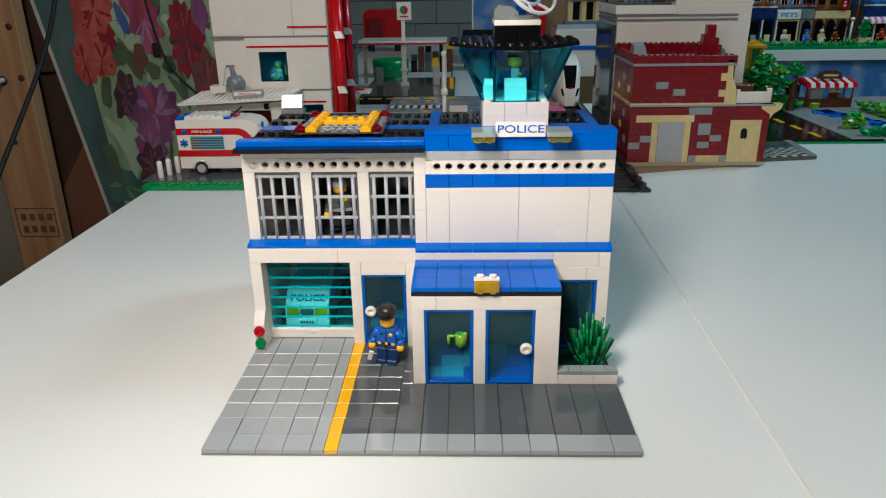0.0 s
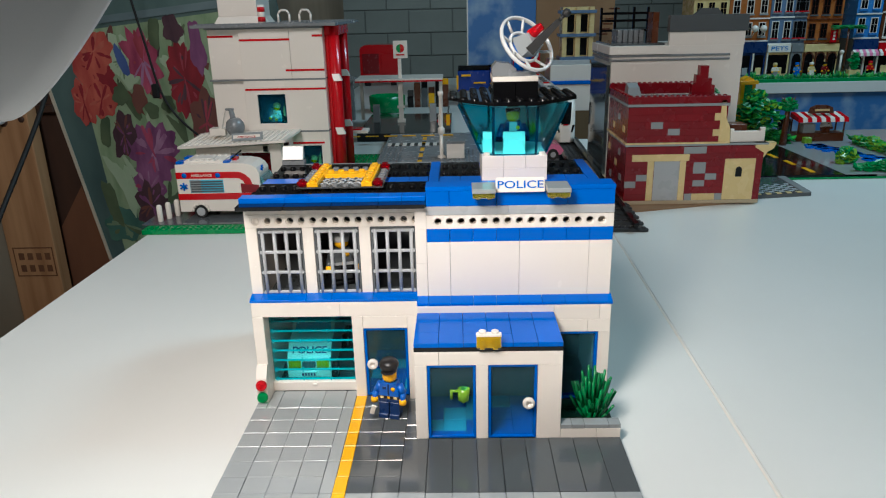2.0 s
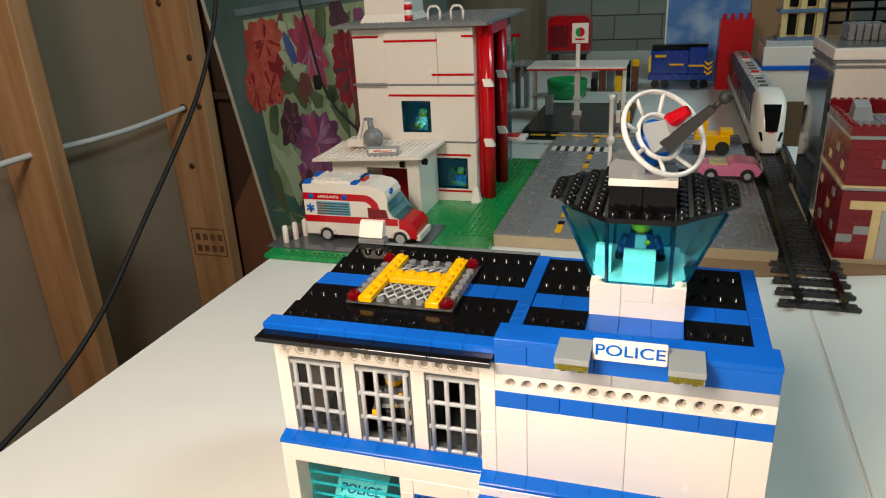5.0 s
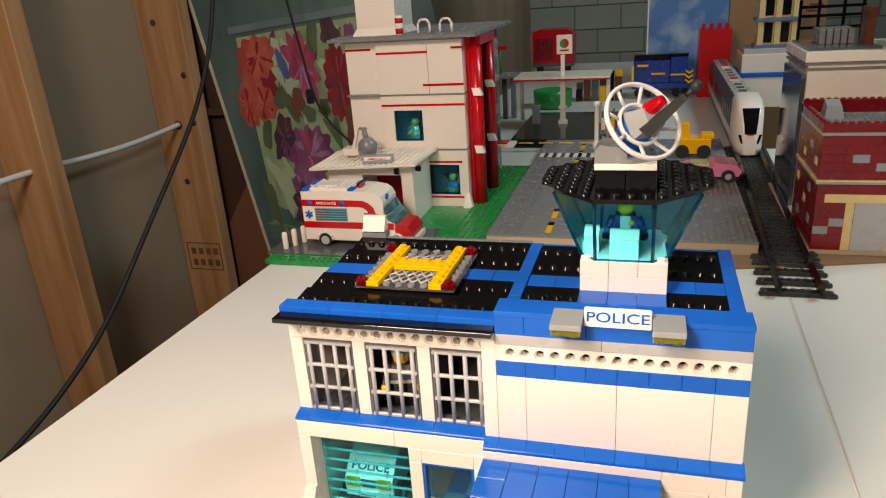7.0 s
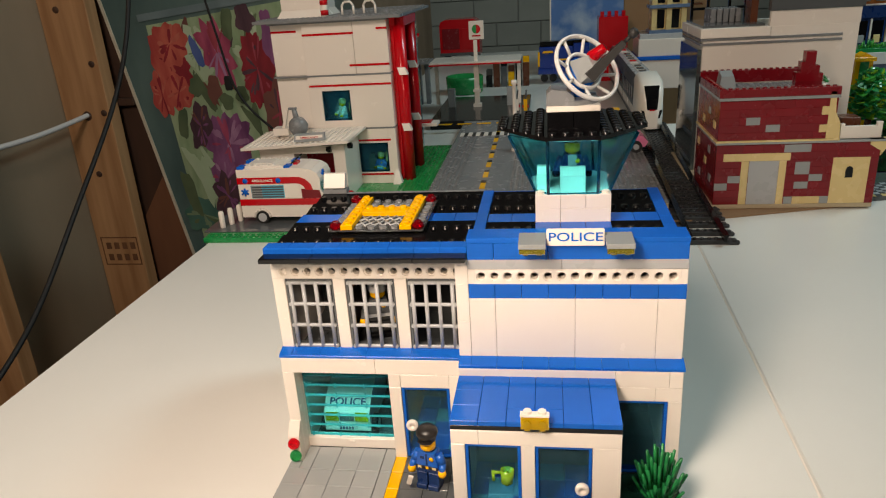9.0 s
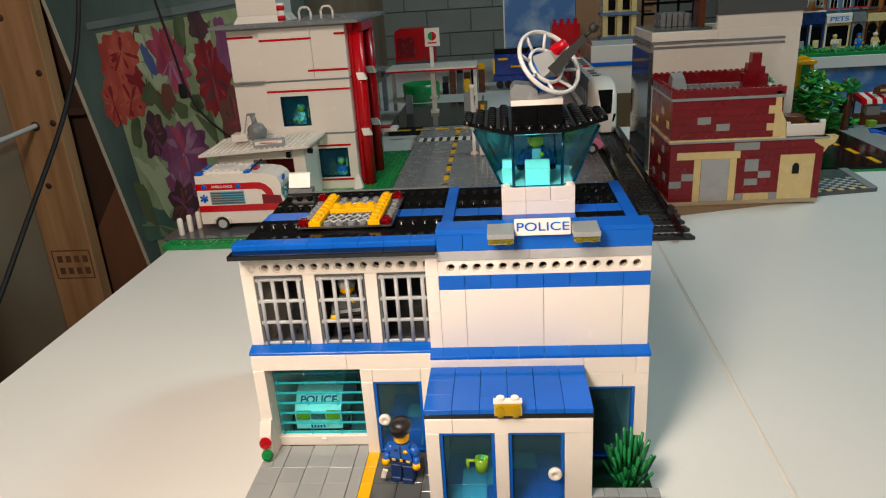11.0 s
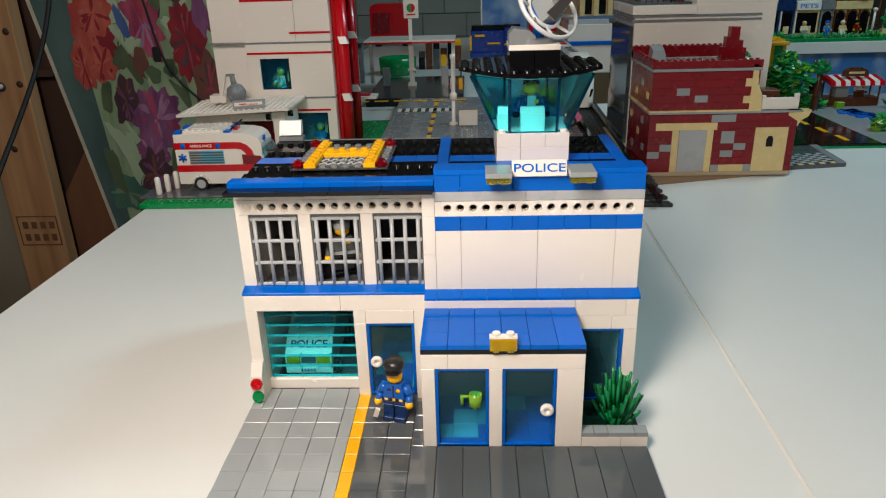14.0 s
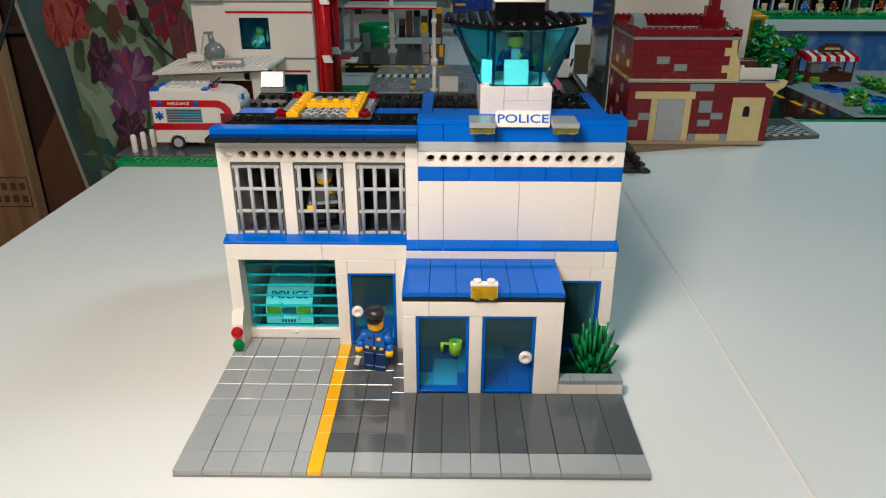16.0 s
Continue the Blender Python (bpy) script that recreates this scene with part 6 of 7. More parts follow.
for k in range(130):
    y = rnd.uniform(106, 131)
    x = 104.6 + (131 - y) * 0.37 + rnd.uniform(-2.7, 2.7)
    lathe(b, (x, y, 1.0), (0, 0, 1), [(1.0, 0), (1.0, 0.2), (0.8, 0.3), (0, 0.3)], 8)
pw = part("pond", b, BLUE, pk, "blue round water pieces")
pw["kind"] = "stuff"


def foliage(name, at, size, count, mats, label, category, seed, trunk=0.0, group=""):
    """A short trunk with many small leaf plates in uneven clumps."""
    r = random.Random(seed)
    t = thing(name, at, label, category, group)
    ax_, ay_, az_ = at
    if trunk:
        b = bm_new()
        tube(b, (ax_, ay_, az_), (ax_ + 0.3, ay_, az_ + trunk), 0.9, 0.5, 8)
        for k in range(5):
            a = k * 1.26
            tube(b, (ax_ + 0.2, ay_, az_ + trunk * 0.7), (ax_ + math.cos(a) * size[0] * 0.5, ay_ + math.sin(a) * size[1] * 0.5, az_ + trunk + size[2] * 0.3), 0.35, 0.15, 6)
        part("trunk", b, BROWN, t)
    for mi, m in enumerate(mats):
        b = bm_new()
        for k in range(count // len(mats)):
            a, u = r.uniform(0, 6.283), r.random() ** 0.6
            h = r.random()
            w = math.sin(math.pi * (0.15 + 0.8 * h)) * (0.75 + 0.35 * math.sin(3 * a + seed))
            c = Vector((ax_ + size[0] * u * w * math.cos(a), ay_ + size[1] * u * w * math.sin(a), az_ + trunk * 0.8 + size[2] * h))
            n = Vector((r.uniform(-0.7, 0.7), r.uniform(-0.9, 0.4), 1)).normalized()
            qq = n.to_track_quat("Z", "Y")
            L = r.uniform(0.4, 0.9)
            ring_ = [c + qq @ Vector((L * (1 + 0.35 * (j % 2)) * math.cos(j * 1.0472), L * (1 + 0.35 * (j % 2)) * math.sin(j * 1.0472), 0)) for j in range(6)]
            v0 = [b.verts.new(p) for p in ring_]
            v1 = [b.verts.new(p + n * 0.25) for p in ring_]
            b.faces.new(v1)
            b.faces.new(v0[::-1])
            for j in range(6):
                b.faces.new((v0[j], v0[(j + 1) % 6], v1[(j + 1) % 6], v1[j]))
        part("crown", b, m, t)["kind"] = "stuff"
    return t


foliage("toy_tree", (91, 132, 0.9), (6.0, 4.6, 10), 760, [GREEN, LEAF, BRIGHTLEAF, GREEN, LIME], "green toy tree of layered leaf plates", "toy tree", 2, 4)
foliage("toy_branch_bush", (98.6, 132, 0.9), (3.2, 2, 2.2), 90, [LEAF, GREEN], "flat green toy bush on a tall stem", "toy tree", 5, 11)
foliage("toy_hedge", (97, 134, 1.0), (5, 2, 3.0), 220, [LEAF, BRIGHTLEAF], "leafy toy undergrowth below the tree", "toy hedge", 8)
foliage("toy_hedge", (102.6, 110.6, 1.0), (2.4, 1.8, 3.0), 150, [LEAF, LIME], "small round toy shrub by the pond", "toy hedge", 9)
foliage("toy_hedge", (107, 102.5, 1.0), (6, 1.6, 1.8), 220, [LEAF, GREEN], "low green toy border by the street", "toy hedge", 12)
foliage("toy_hedge", (117, 126, 1.0), (2.2, 10, 2.2), 300, [LEAF, BRIGHTLEAF, LIME], "long low toy hedge behind the pond", "toy hedge", 14)
b = bm_new()
lathe(b, (105, 146.5, 1.0), (0, 0, 1), [(0, 0), (1.55, 0.0), (1.7, 3.4), (1.4, 4.2), (1.0, 4.4), (0, 4.5)], 14)
solid("toy_bin", b, BLACK, (105, 146.5, 1.0), "black toy litter bin under the tree", "toy accessory")

sl = thing("toy_market_stall", (109.5, 137, 1.0), "toy market stall with a red and white awning", "toy stall")
b = bm_new()
box(b, 103.6, 136, 1.0, 115.4, 140, 3.0, 0.1)
part("counter", b, BROWN, sl, "brown counter")
for x in (103.9, 115.1):
    for y in (136, 140):
        b = bm_new()
        tube(b, (x, y, 3.0), (x, y, 6.6), 0.22, n=8)
        part("post", b, BROWN, sl)
for k in range(11):
    b = bm_new()
    x0 = 103.4 + k * 1.12
    hexa(b, [(x0, 135.2, 5.9), (x0 + 1.1, 135.2, 5.9), (x0 + 1.1, 140.4, 6.6), (x0, 140.4, 6.6), (x0, 135.6, 6.9), (x0 + 1.1, 135.6, 6.9), (x0 + 1.1, 140.2, 7.8), (x0, 140.2, 7.8)])
    part("awning_stripe", b, RED if k % 2 == 0 else WHITE, sl)
b = bm_new()
prism(b, [(106.6, 7.8), (112.6, 7.8), (112.2, 9.2), (110.8, 9.8), (108.4, 9.8), (107.0, 9.2)], 137, 138, "y")
st2 = part("stall_sign", b, BROWN, sl, "brown arched sign")
b = bm_new()
box(b, 107.8, 136.85, 8.4, 111.4, 136.98, 8.9, 0)
part("marks", b, TAN, st2)
b = bm_new()
box(b, 105.4, 136.6, 3.0, 108.4, 139, 5.2, 0.1)
part("crate", b, GREY, sl)
figure(111.8, 138.5, 2.2, "brown toy figure behind the stall counter", [WHITE, BROWN, BROWN, BROWN], False, 0)
b = bm_new()
box(b, 104.6, 133.4, 1.0, 106.4, 135, 2.4, 0.1)
solid("toy_crate", b, LIME, (105.5, 134.2, 1.0), "lime green toy crate before the stall", "toy accessory")
b = bm_new()
prism(b, [(89.4, 8.0), (92.8, 8.0), (92.9, 15.4), (92.2, 16.4), (91.1, 17.0), (90.0, 16.4), (89.3, 15.4)], 138, 141, "y", 0)
box(b, 90.2, 137.8, 9.0, 92.0, 138.1, 15.0, 0.05, 1)
box(b, 88.9, 137.4, 15.2, 93.3, 141.4, 16.0, 0.05, 0)
box(b, 89.3, 138, 0.9, 92.9, 141, 8.0, 0.1, 0)
solid("toy_booth", b, [YELLOW, GREEN], (91.7, 139.5, 0.9), "tall yellow toy booth with a green door", "toy building")

# ---- raised shelf with a street of toy houses ----
sh = slab("rear_shelf", 95, 214, 3.5, 260, 270, 7.2, TABLE, "white shelf carrying the rear street", "shelf")
SKY = stained("printed_sky_board", lin(62, 116, 176), lin(170, 192, 208), 9.0, 0.5, 0.05, detail=6)
SKY.node_tree.nodes["Color Ramp"].color_ramp.elements[0].position = 0.47
SKY.node_tree.nodes["Color Ramp"].color_ramp.elements[1].position = 0.68
b = bm_new()
box(b, 95, 215, -60, 196, 215.6, 3.49, 0.05)
solid("sky_board", b, SKY, (140, 215, -60), "blue board printed with clouds under the shelf", "board", kind="structure")
b = bm_new()
box(b, 196.2, 213.5, -92, 203, 219, 3.49, 0.1)
solid("shelf_post", b, CARD, (199, 216, -92), "brown wooden shelf post", "post", kind="structure")
gv = slab("rear_lawn", 96, 214.4, 7.2, 258, 222, 8.4, GREEN, "green verge along the rear street", "base plate")
rnd = random.Random(21)
b = bm_new()
for k in range(420):
    x, y, z = rnd.uniform(118, 215), rnd.uniform(215, 221), 8.4
    h = rnd.uniform(0.4, 1.6) * (1.6 if math.sin(x * 0.42) + math.sin(x * 0.17) > 0.9 else 1)
    tube(b, (x, y, z), (x + rnd.uniform(-0.5, 0.5), y, z + h), rnd.uniform(0.25, 0.6), 0.15, 6, 1 if k % 3 == 0 else 0)
gg = part("verge_plants", b, [LEAF, BRIGHTLEAF], gv)
gg["kind"] = "stuff"


def row_house(x0, x1, wall, shop, roof, height, floors, label, trim, fascia, openings, fz=19.6, awn=None):
    """A toy town house: shop floor with arches or shop windows, window storeys and a cornice."""
    y = 226.0
    t = thing("toy_town_house", ((x0 + x1) / 2, y + 8, 8.4), label, "toy building", "rear street of toy houses")
    b = bm_new()
    box(b, x0, y, 8.4, x1, y + 14, fz, 0.1)
    s = part("shop_front", b, shop, t)
    w = (x1 - x0) / len(openings)
    for k, kind_ in enumerate(openings):
        xx = x0 + k * w
        b = bm_new()
        if kind_ == "a":
            arc = [(xx + w / 2 + (w / 2 - 0.6) * math.cos(a), 14.2 + 2.0 * math.sin(a)) for a in (0.4, 0.8, 1.2, 1.57, 1.95, 2.35, 2.75)]
            prism(b, [(xx + 0.6, 8.5), (xx + w - 0.6, 8.5), (xx + w - 0.6, 14.2)] + arc + [(xx + 0.6, 14.2)], y - 0.25, y + 0.2, "y")
            o = part("arched_opening", b, BLACK, s, "dark arched opening")
            b = bm_new()
            for j in range(7):
                (xa, za), (xb, zb) = ((xx + w / 2 + (w / 2 - 0.35) * math.cos(q_), 14.2 + 2.3 * math.sin(q_)) for q_ in (math.pi * j / 7, math.pi * (j + 1) / 7))
                tube(b, (xa, y - 0.2, za), (xb, y - 0.2, zb), 0.3, n=6)
            part("arch_ring", b, trim, o)
        else:
            box(b, xx + 0.7, y - 0.2, 9.2, xx + w - 0.7, y + 0.2, 15.9, 0.05)
            o = part("shop_window", b, BLACK, s, "dark shop window")
            b = bm_new()
            box(b, xx + w * 0.3, y - 0.6, 9.0, xx + w * 0.7, y - 0.2, 11.5, 0.3)
            part("window_display", b, GREY if k % 2 else TAN, o)
        b = bm_new()
        box(b, xx + 0.02, y - 0.5, 8.4, xx + 0.55, y, 16.6, 0.06)
        part("pilaster", b, trim, s)
    b = bm_new()
    box(b, x0 + 0.1, y - 0.7, 16.8, x1 - 0.1, y, fz - 0.2, 0.06)
    part("fascia", b, fascia, s)
    if awn:
        n_ = int((x1 - x0) / 1.1)
        for k in range(n_):
            b = bm_new()
            xx = x0 + 0.1 + 1.1 * k
            hexa(b, [(xx, y - 2.4, 15.0), (xx + 1.05, y - 2.4, 15.0), (xx + 1.05, y - 0.72, 15.0), (xx, y - 0.72, 15.0), (xx, y - 2.2, 16.0), (xx + 1.05, y - 2.2, 16.0), (xx + 1.05, y - 0.72, 17.2), (xx, y - 0.72, 17.2)])
            part("awning_stripe", b, awn if k % 2 else WHITE, s)
    fh = (height - fz) / floors
    nb = max(2, round((x1 - x0) / 4.4))
    w = (x1 - x0) / nb
    for f in range(floors):
        z = fz + f * fh
        b = bm_new()
        box(b, x0, y + 0.4, z, x1, y + 14, z + fh, 0.08)
        so = part("storey", b, wall, t)
        b = bm_new()
        box(b, x0 - 0.05, y - 0.1, z - 0.15, x1 + 0.05, y + 0.4, z + 0.35, 0.05)
        part("string_course", b, trim, so)
        for k in range(nb):
            xx = x0 + (k + 0.5) * w
            b = bm_new()
            box(b, xx - 1.3, y + 0.2, z + 1.8, xx + 1.3, y + 0.5, z + fh - 1.2, 0.04)
            wn = part("window", b, trim, so)
            for xa, xb in ((-1.0, -0.08), (0.08, 1.0)):
                zm = z + 1.8 + (fh - 3.0) * 0.55
                for za, zb in ((z + 2.05, zm - 0.08), (zm + 0.08, z + fh - 1.45)):
                    b = bm_new()
                    box(b, xx + xa, y + 0.1, za, xx + xb, y + 0.22, zb, 0.02)
                    part("pane", b, BLACK, wn)
            b = bm_new()
            box(b, xx - 1.5, y - 0.3, z + 1.2, xx + 1.5, y + 0.5, z + 1.75, 0.04)
            part("sill", b, roof, wn)
            if wall is SANDBLUE:
                b = bm_new()
                for j in range(6):
                    lathe(b, (xx - 1.2 + 0.48 * j, y - 0.1 + 0.1 * (j % 2), z + 1.75), (0, 0, 1), [(0.22, 0), (0.3, 0.25), (0, 0.5)], 6)
                part("window_flowers", b, RED, wn, "red flowers on the sill")
    b = bm_new()
    box(b, x0 - 0.2, y - 0.6, height, x1 + 0.2, y + 14, height + 1.2, 0.1)
    for k in range(int(x1 - x0) // 2):
        box(b, x0 + 2 * k + 0.4, y - 0.7, height - 0.8, x0 + 2 * k + 1.2, y, height, 0.05)
    part("cornice", b, roof, t)
    return s


row_house(104, 116.6, TAN, NAVY, DKGREY, 44, 3, "tan toy town house with dark shop front", TAN, DKGREY, "ww")
globes = row_house(116.8, 131.4, ORANGE, NAVY, GREY, 44, 3, "brown-orange toy town house over a dark blue shop", WHITE, NAVY, "www", 20.8)
for x in (125.5, 128.6):
    b = bm_new()
    tube(b, (x, 225.9, 22.6), (x, 223.8, 24.0), 0.2, n=6)
    lathe(b, (x, 223.8, 24.0), (0, 0, 1), [(0.3, 0), (1.0, 0.5), (1.2, 1.3), (0.9, 2.1), (0, 2.5)], 12)
    part("globe_lamp", b, WHITE, globes, "white globe lamp on a bracket")
pets = row_house(131.6, 140.0, SANDBLUE, TAN, MIDGREY, 38, 2, "grey-blue toy town house over a pale shop with a white sign", WHITE, WHITE, "w")
letters("lettering", "PETS", pets, SKYBLUE, (135.8, 225.27, 18.1), 2.0, (90, 0, 0), "blue capitals", 1.5)
row_house(140.2, 144.6, SANDBLUE, MIDGREY, MIDGREY, 38, 2, "narrow grey-blue toy house over a grey arched gateway", MIDGREY, MIDGREY, "a")
corner = row_house(144.8, 157.3, ORANGE, TAN, DKGREY, 36, 2, "orange-brown toy corner house with arched shop front", BROWN, TAN, "aaa")
b = bm_new()
box(b, 153.2, 224.6, 19.9, 155.4, 225.2, 25.6, 0.1)
banner = part("banner", b, RED, corner, "red hanging banner with pale marks")
b = bm_new()
for k in range(4):
    box(b, 153.9, 224.5, 20.8 + 1.1 * k, 154.7, 224.58, 21.5 + 1.1 * k, 0)
part("marks", b, WHITE, banner)
row_house(162, 171, SKYBLUE, DKGREY, SKYBLUE, 46, 3, "sky blue toy town house with a pink and white awning", WHITE, NAVY, "aw", 21.0, PINK)
row_house(171.3, 190, BROWN, DKGREY, WHITE, 40, 2, "red-brown toy town house with striped awning", WHITE, RED, "waw", 19.6, RED)
b = bm_new()
tube(b, (157.4, 223.5, 8.4), (157.4, 223.5, 16), 0.4, n=8)
lathe(b, (157.4, 223.5, 16), (0, 0, 1), [(0.5, 0), (0.8, 0.4), (0.8, 1.0), (0, 1.4)], 8)
lathe(b, (157.4, 223.5, 8.4), (0, 0, 1), [(1.2, 0), (1.0, 0.6), (0.5, 1.4), (0.4, 1.6)], 8, 1)
solid("toy_lamp_post", b, [WHITE, LIME], (157.4, 223.5, 8.4), "white toy lamp post on a lime foot", "lamp post")
b = bm_new()
box(b, 159.8, 221.4, 8.4, 164.0, 223.4, 10.4, 0.15)
solid("toy_tree_pot", b, TAN, (161.9, 222.4, 8.4), "tan toy planter box on the rear street", "toy planter")
foliage("toy_tree", (162, 222.4, 10.4), (1.8, 1.2, 5.2), 110, [LEAF, GREEN], "small green toy tree in a tan pot", "toy tree", 31, 0.5)
b = bm_new()
for k in range(24):
    a = k * 0.2618
    L = 2.4 + 2.6 * abs(math.cos(a))
    tube(b, (158.9, 224, 25.4), (158.9 + L * 1.3 * math.cos(a), 224 + 0.4 * L * math.sin(a), 25.0 + 0.6 * math.sin(5 * a)), 0.5, 0.2, 5)
tube(b, (158.9, 224, 8.4), (158.9, 224, 25.4), 0.35, n=8, mi=1)
solid("toy_palm", b, [LEAF, BROWN], (158.9, 224, 8.4), "flat-topped green toy palm on the rear street", "toy tree")
for x, mats, lab in ((147.2, [TAN, WHITE, YELLOW, WHITE], "pale toy figure on the rear pavement"), (142.0, [SKYBLUE, BLUE, YELLOW, BLUE], "small blue toy figure on the rear pavement"),
                     (134.2, [WHITE, GREY, YELLOW, TAN], "white toy figure before the shop"), (152.0, [DKRED, BROWN, YELLOW, BLACK], "toy figure in dark red on the rear pavement"), (168.2, [RED, BLACK, YELLOW, RED], "toy figure in red under the awning")):
    figure(x, 223.4, 8.4, lab, mats, False, 10)

# ---- far end of the long table ----
rt = thing("toy_red_truck", (-17, 306, 0), "large red toy truck at the far end of the table", "toy vehicle")
b = bm_new()
prism(b, [(-26.6, 3.0), (-8.4, 3.0), (-8.4, 15.5), (-9.4, 18.0), (-11.0, 18.9), (-24.0, 18.9), (-26.0, 18.0), (-26.6, 16.5)], 300, 312, "y")
part("body", b, RED, rt, "red box body with rounded edges")
b = bm_new()
box(b, -25.4, 299.7, 6.0, -17.6, 300, 15.0, 0.1)
part("rear_door", b, DKRED, rt, "darker red door panel")
b = bm_new()
box(b, -16.4, 299.7, 6.0, -10.0, 300, 15.0, 0.1)
part("rear_door", b, RED, rt)
b = bm_new()
box(b, -26.8, 299.6, 3.0, -8.2, 300, 4.4, 0.1)
part("bumper", b, DKGREY, rt)
for x in (-25.0, -12.6):
    b = bm_new()
    tube(b, (x, 303, 2.2), (x + 2.6, 303, 2.2), 2.2, n=16)
    part("wheel", b, RUBBER, rt)
b = bm_new()
lathe(b, (-6, 212, 0.02), (0, 0, 1), [(0, 0), (5.6, 0), (6.2, 0.6), (6.4, 5.6), (6.0, 5.8), (5.8, 1.0), (0, 0.8)], 28)
solid("green_tub", b, GREEN, (-6, 212, 0.02), "round green plastic tub on the table", "tub")
b = bm_new()
for k in range(12):
    x = 0.5 + (k % 6) * 2.6
    box(b, x, 222 + 2 * (k // 6), 0.0 if k < 6 else 3, x + 2.2, 224 + 2 * (k // 6), 4 + (k * 5) % 7, 0.2, k % 4)
solid("toy_clutter_pile", b, [BLACK, BROWN, DKGREY, YELLOW], (7, 224, 0), "pile of black, brown and yellow toy parts", "toy parts", kind="stuff")
lc = thing("toy_locomotive", (28, 227, 0.8), "blue toy diesel locomotive with yellow stripes", "toy train")
b = bm_new()
box(b, 18.8, 224, 3.4, 38.4, 231, 5.2, 0.15)
box(b, 19.2, 225, 5.2, 31, 230.4, 12.6, 0.2)
box(b, 31, 224.6, 5.2, 36.4, 230.8, 13.6, 0.2)
box(b, 36.4, 225, 5.2, 38.2, 230, 9.6, 0.2)
part("body", b, LOCOBLUE, lc, "deep blue body")
b = bm_new()
box(b, 19.4, 225.2, 12.6, 31, 230.2, 14.4, 0.3)
box(b, 31, 224.5, 13.6, 36.6, 231, 14.6, 0.2)
part("roof", b, BLACK, lc, "black roof")
for x0, x1, z0, z1 in ((20.5, 24, 10.6, 11.3), (25, 29.5, 8.0, 8.5), (18.7, 19.4, 6, 11), (31, 36, 7.6, 8.1)):
    b = bm_new()
    box(b, x0, 224.2, z0, x1, 224.99, z1, 0.03)
    part("stripe", b, YELLOW, lc)
for k in range(3):
    b = bm_new()
    z = 5.8 + 1.5 * k
    hexa(b, [(35.8, 223.9, z), (37, 223.9, z - 0.9), (37, 225, z - 0.9), (35.8, 225, z), (35.8, 223.9, z + 0.7), (37, 223.9, z - 0.2), (37, 225, z - 0.2), (35.8, 225, z + 0.7)])
    hexa(b, [(37, 223.9, z - 0.9), (38.2, 223.9, z), (38.2, 225, z), (37, 225, z - 0.9), (37, 223.9, z - 0.2), (38.2, 223.9, z + 0.7), (38.2, 225, z + 0.7), (37, 225, z - 0.2)])
    part("chevron", b, YELLOW, lc, "yellow chevron")
for x in (21, 24, 33, 36):
    b = bm_new()
    tube(b, (x, 224.3, 2.1), (x, 225.1, 2.1), 1.35, n=14)
    part("wheel", b, BLACK, lc)
b = bm_new()
box(b, 39.6, 226, 0.0, 49.4, 236, 21.5, 0.2)
for k in range(4):
    box(b, 40.2 + 2.4 * k, 228, 21.5, 41.4 + 2.4 * k, 230, 23.2, 0.1)
solid("toy_red_container", b, RED, (44.5, 231, 0.0), "tall red toy container block", "toy vehicle")
b = bm_new()
box(b, 23.5, 244, -30, 49.5, 244.8, 62, 0.1)
solid("sky_backdrop", b, SKY, (36, 244, -30), "blue cloud-printed backdrop board behind the trains", "board", kind="structure")
b = bm_new()
box(b, 23.0, 243.6, -30, 23.5, 245, 62.5, 0.05)
solid("backdrop_edge", b, WHITE, (23.2, 244, -30), "thin white edge strip of the backdrop", "trim", kind="structure")
b = bm_new()
box(b, 49.8, 246, -92, 80, 247.4, 60, 0.1)
solid("brown_board", b, CARD, (60, 246, -92), "brown hardboard sheet behind the town", "board", kind="structure")
# boxes and station parts between train and pale building
for x0, y0, z0, x1, y1, z1, m, lab in ((50.2, 205, 0, 66, 222, 9.0, WHITE, "white storage box on the table"), (50.0, 204.6, 9.0, 66.2, 222.4, 10.2, BLUE, "blue lid on the storage box"), (50.6, 205, 10.2, 65, 221, 15.5, WHITE, "stack of white trays"), (51, 206, 15.5, 64, 220, 17.0, CHROME, "pale plastic tray on the stack")):
    b = bm_new()
    box(b, x0, y0, z0, x1, y1, z1, 0.2)
    solid("storage_box", b, m, ((x0 + x1) / 2, (y0 + y1) / 2, z0), lab, "box")
tt2 = thing("toy_tower_house", (61, 205, 17.0), "tan toy tower with dark window openings", "toy building")
b = bm_new()
for x in (54.5, 59, 63.5):
    box(b, x, 207, 17.0, x + 1.6, 208.6, 34, 0.1)
box(b, 54.5, 208.6, 17, 65, 214, 34, 0.1)
part("wall", b, TAN, tt2, "tan wall")
for z in (17.0, 24.5, 32):
    b = bm_new()
    box(b, 53.8, 206.4, z, 65.8, 214.4, z + 1.0, 0.08)
    part("grey_band", b, SANDBLUE, tt2)
for z in (18.4, 26):
    for x in (56.4, 60.9):
        b = bm_new()
        box(b, x, 208.4, z, x + 2.2, 208.7, z + 5.6, 0.05)
        part("opening", b, BLACK, tt2)
for k in range(6):
    b = bm_new()
    box(b, 66.5 + k * 0.8, 206 + k * 0.3, 25 + k * 1.6, 69.5 + k * 0.8, 210, 25.5 + k * 1.6, 0.05)
    part("stair_tread", b, BROWN, tt2)
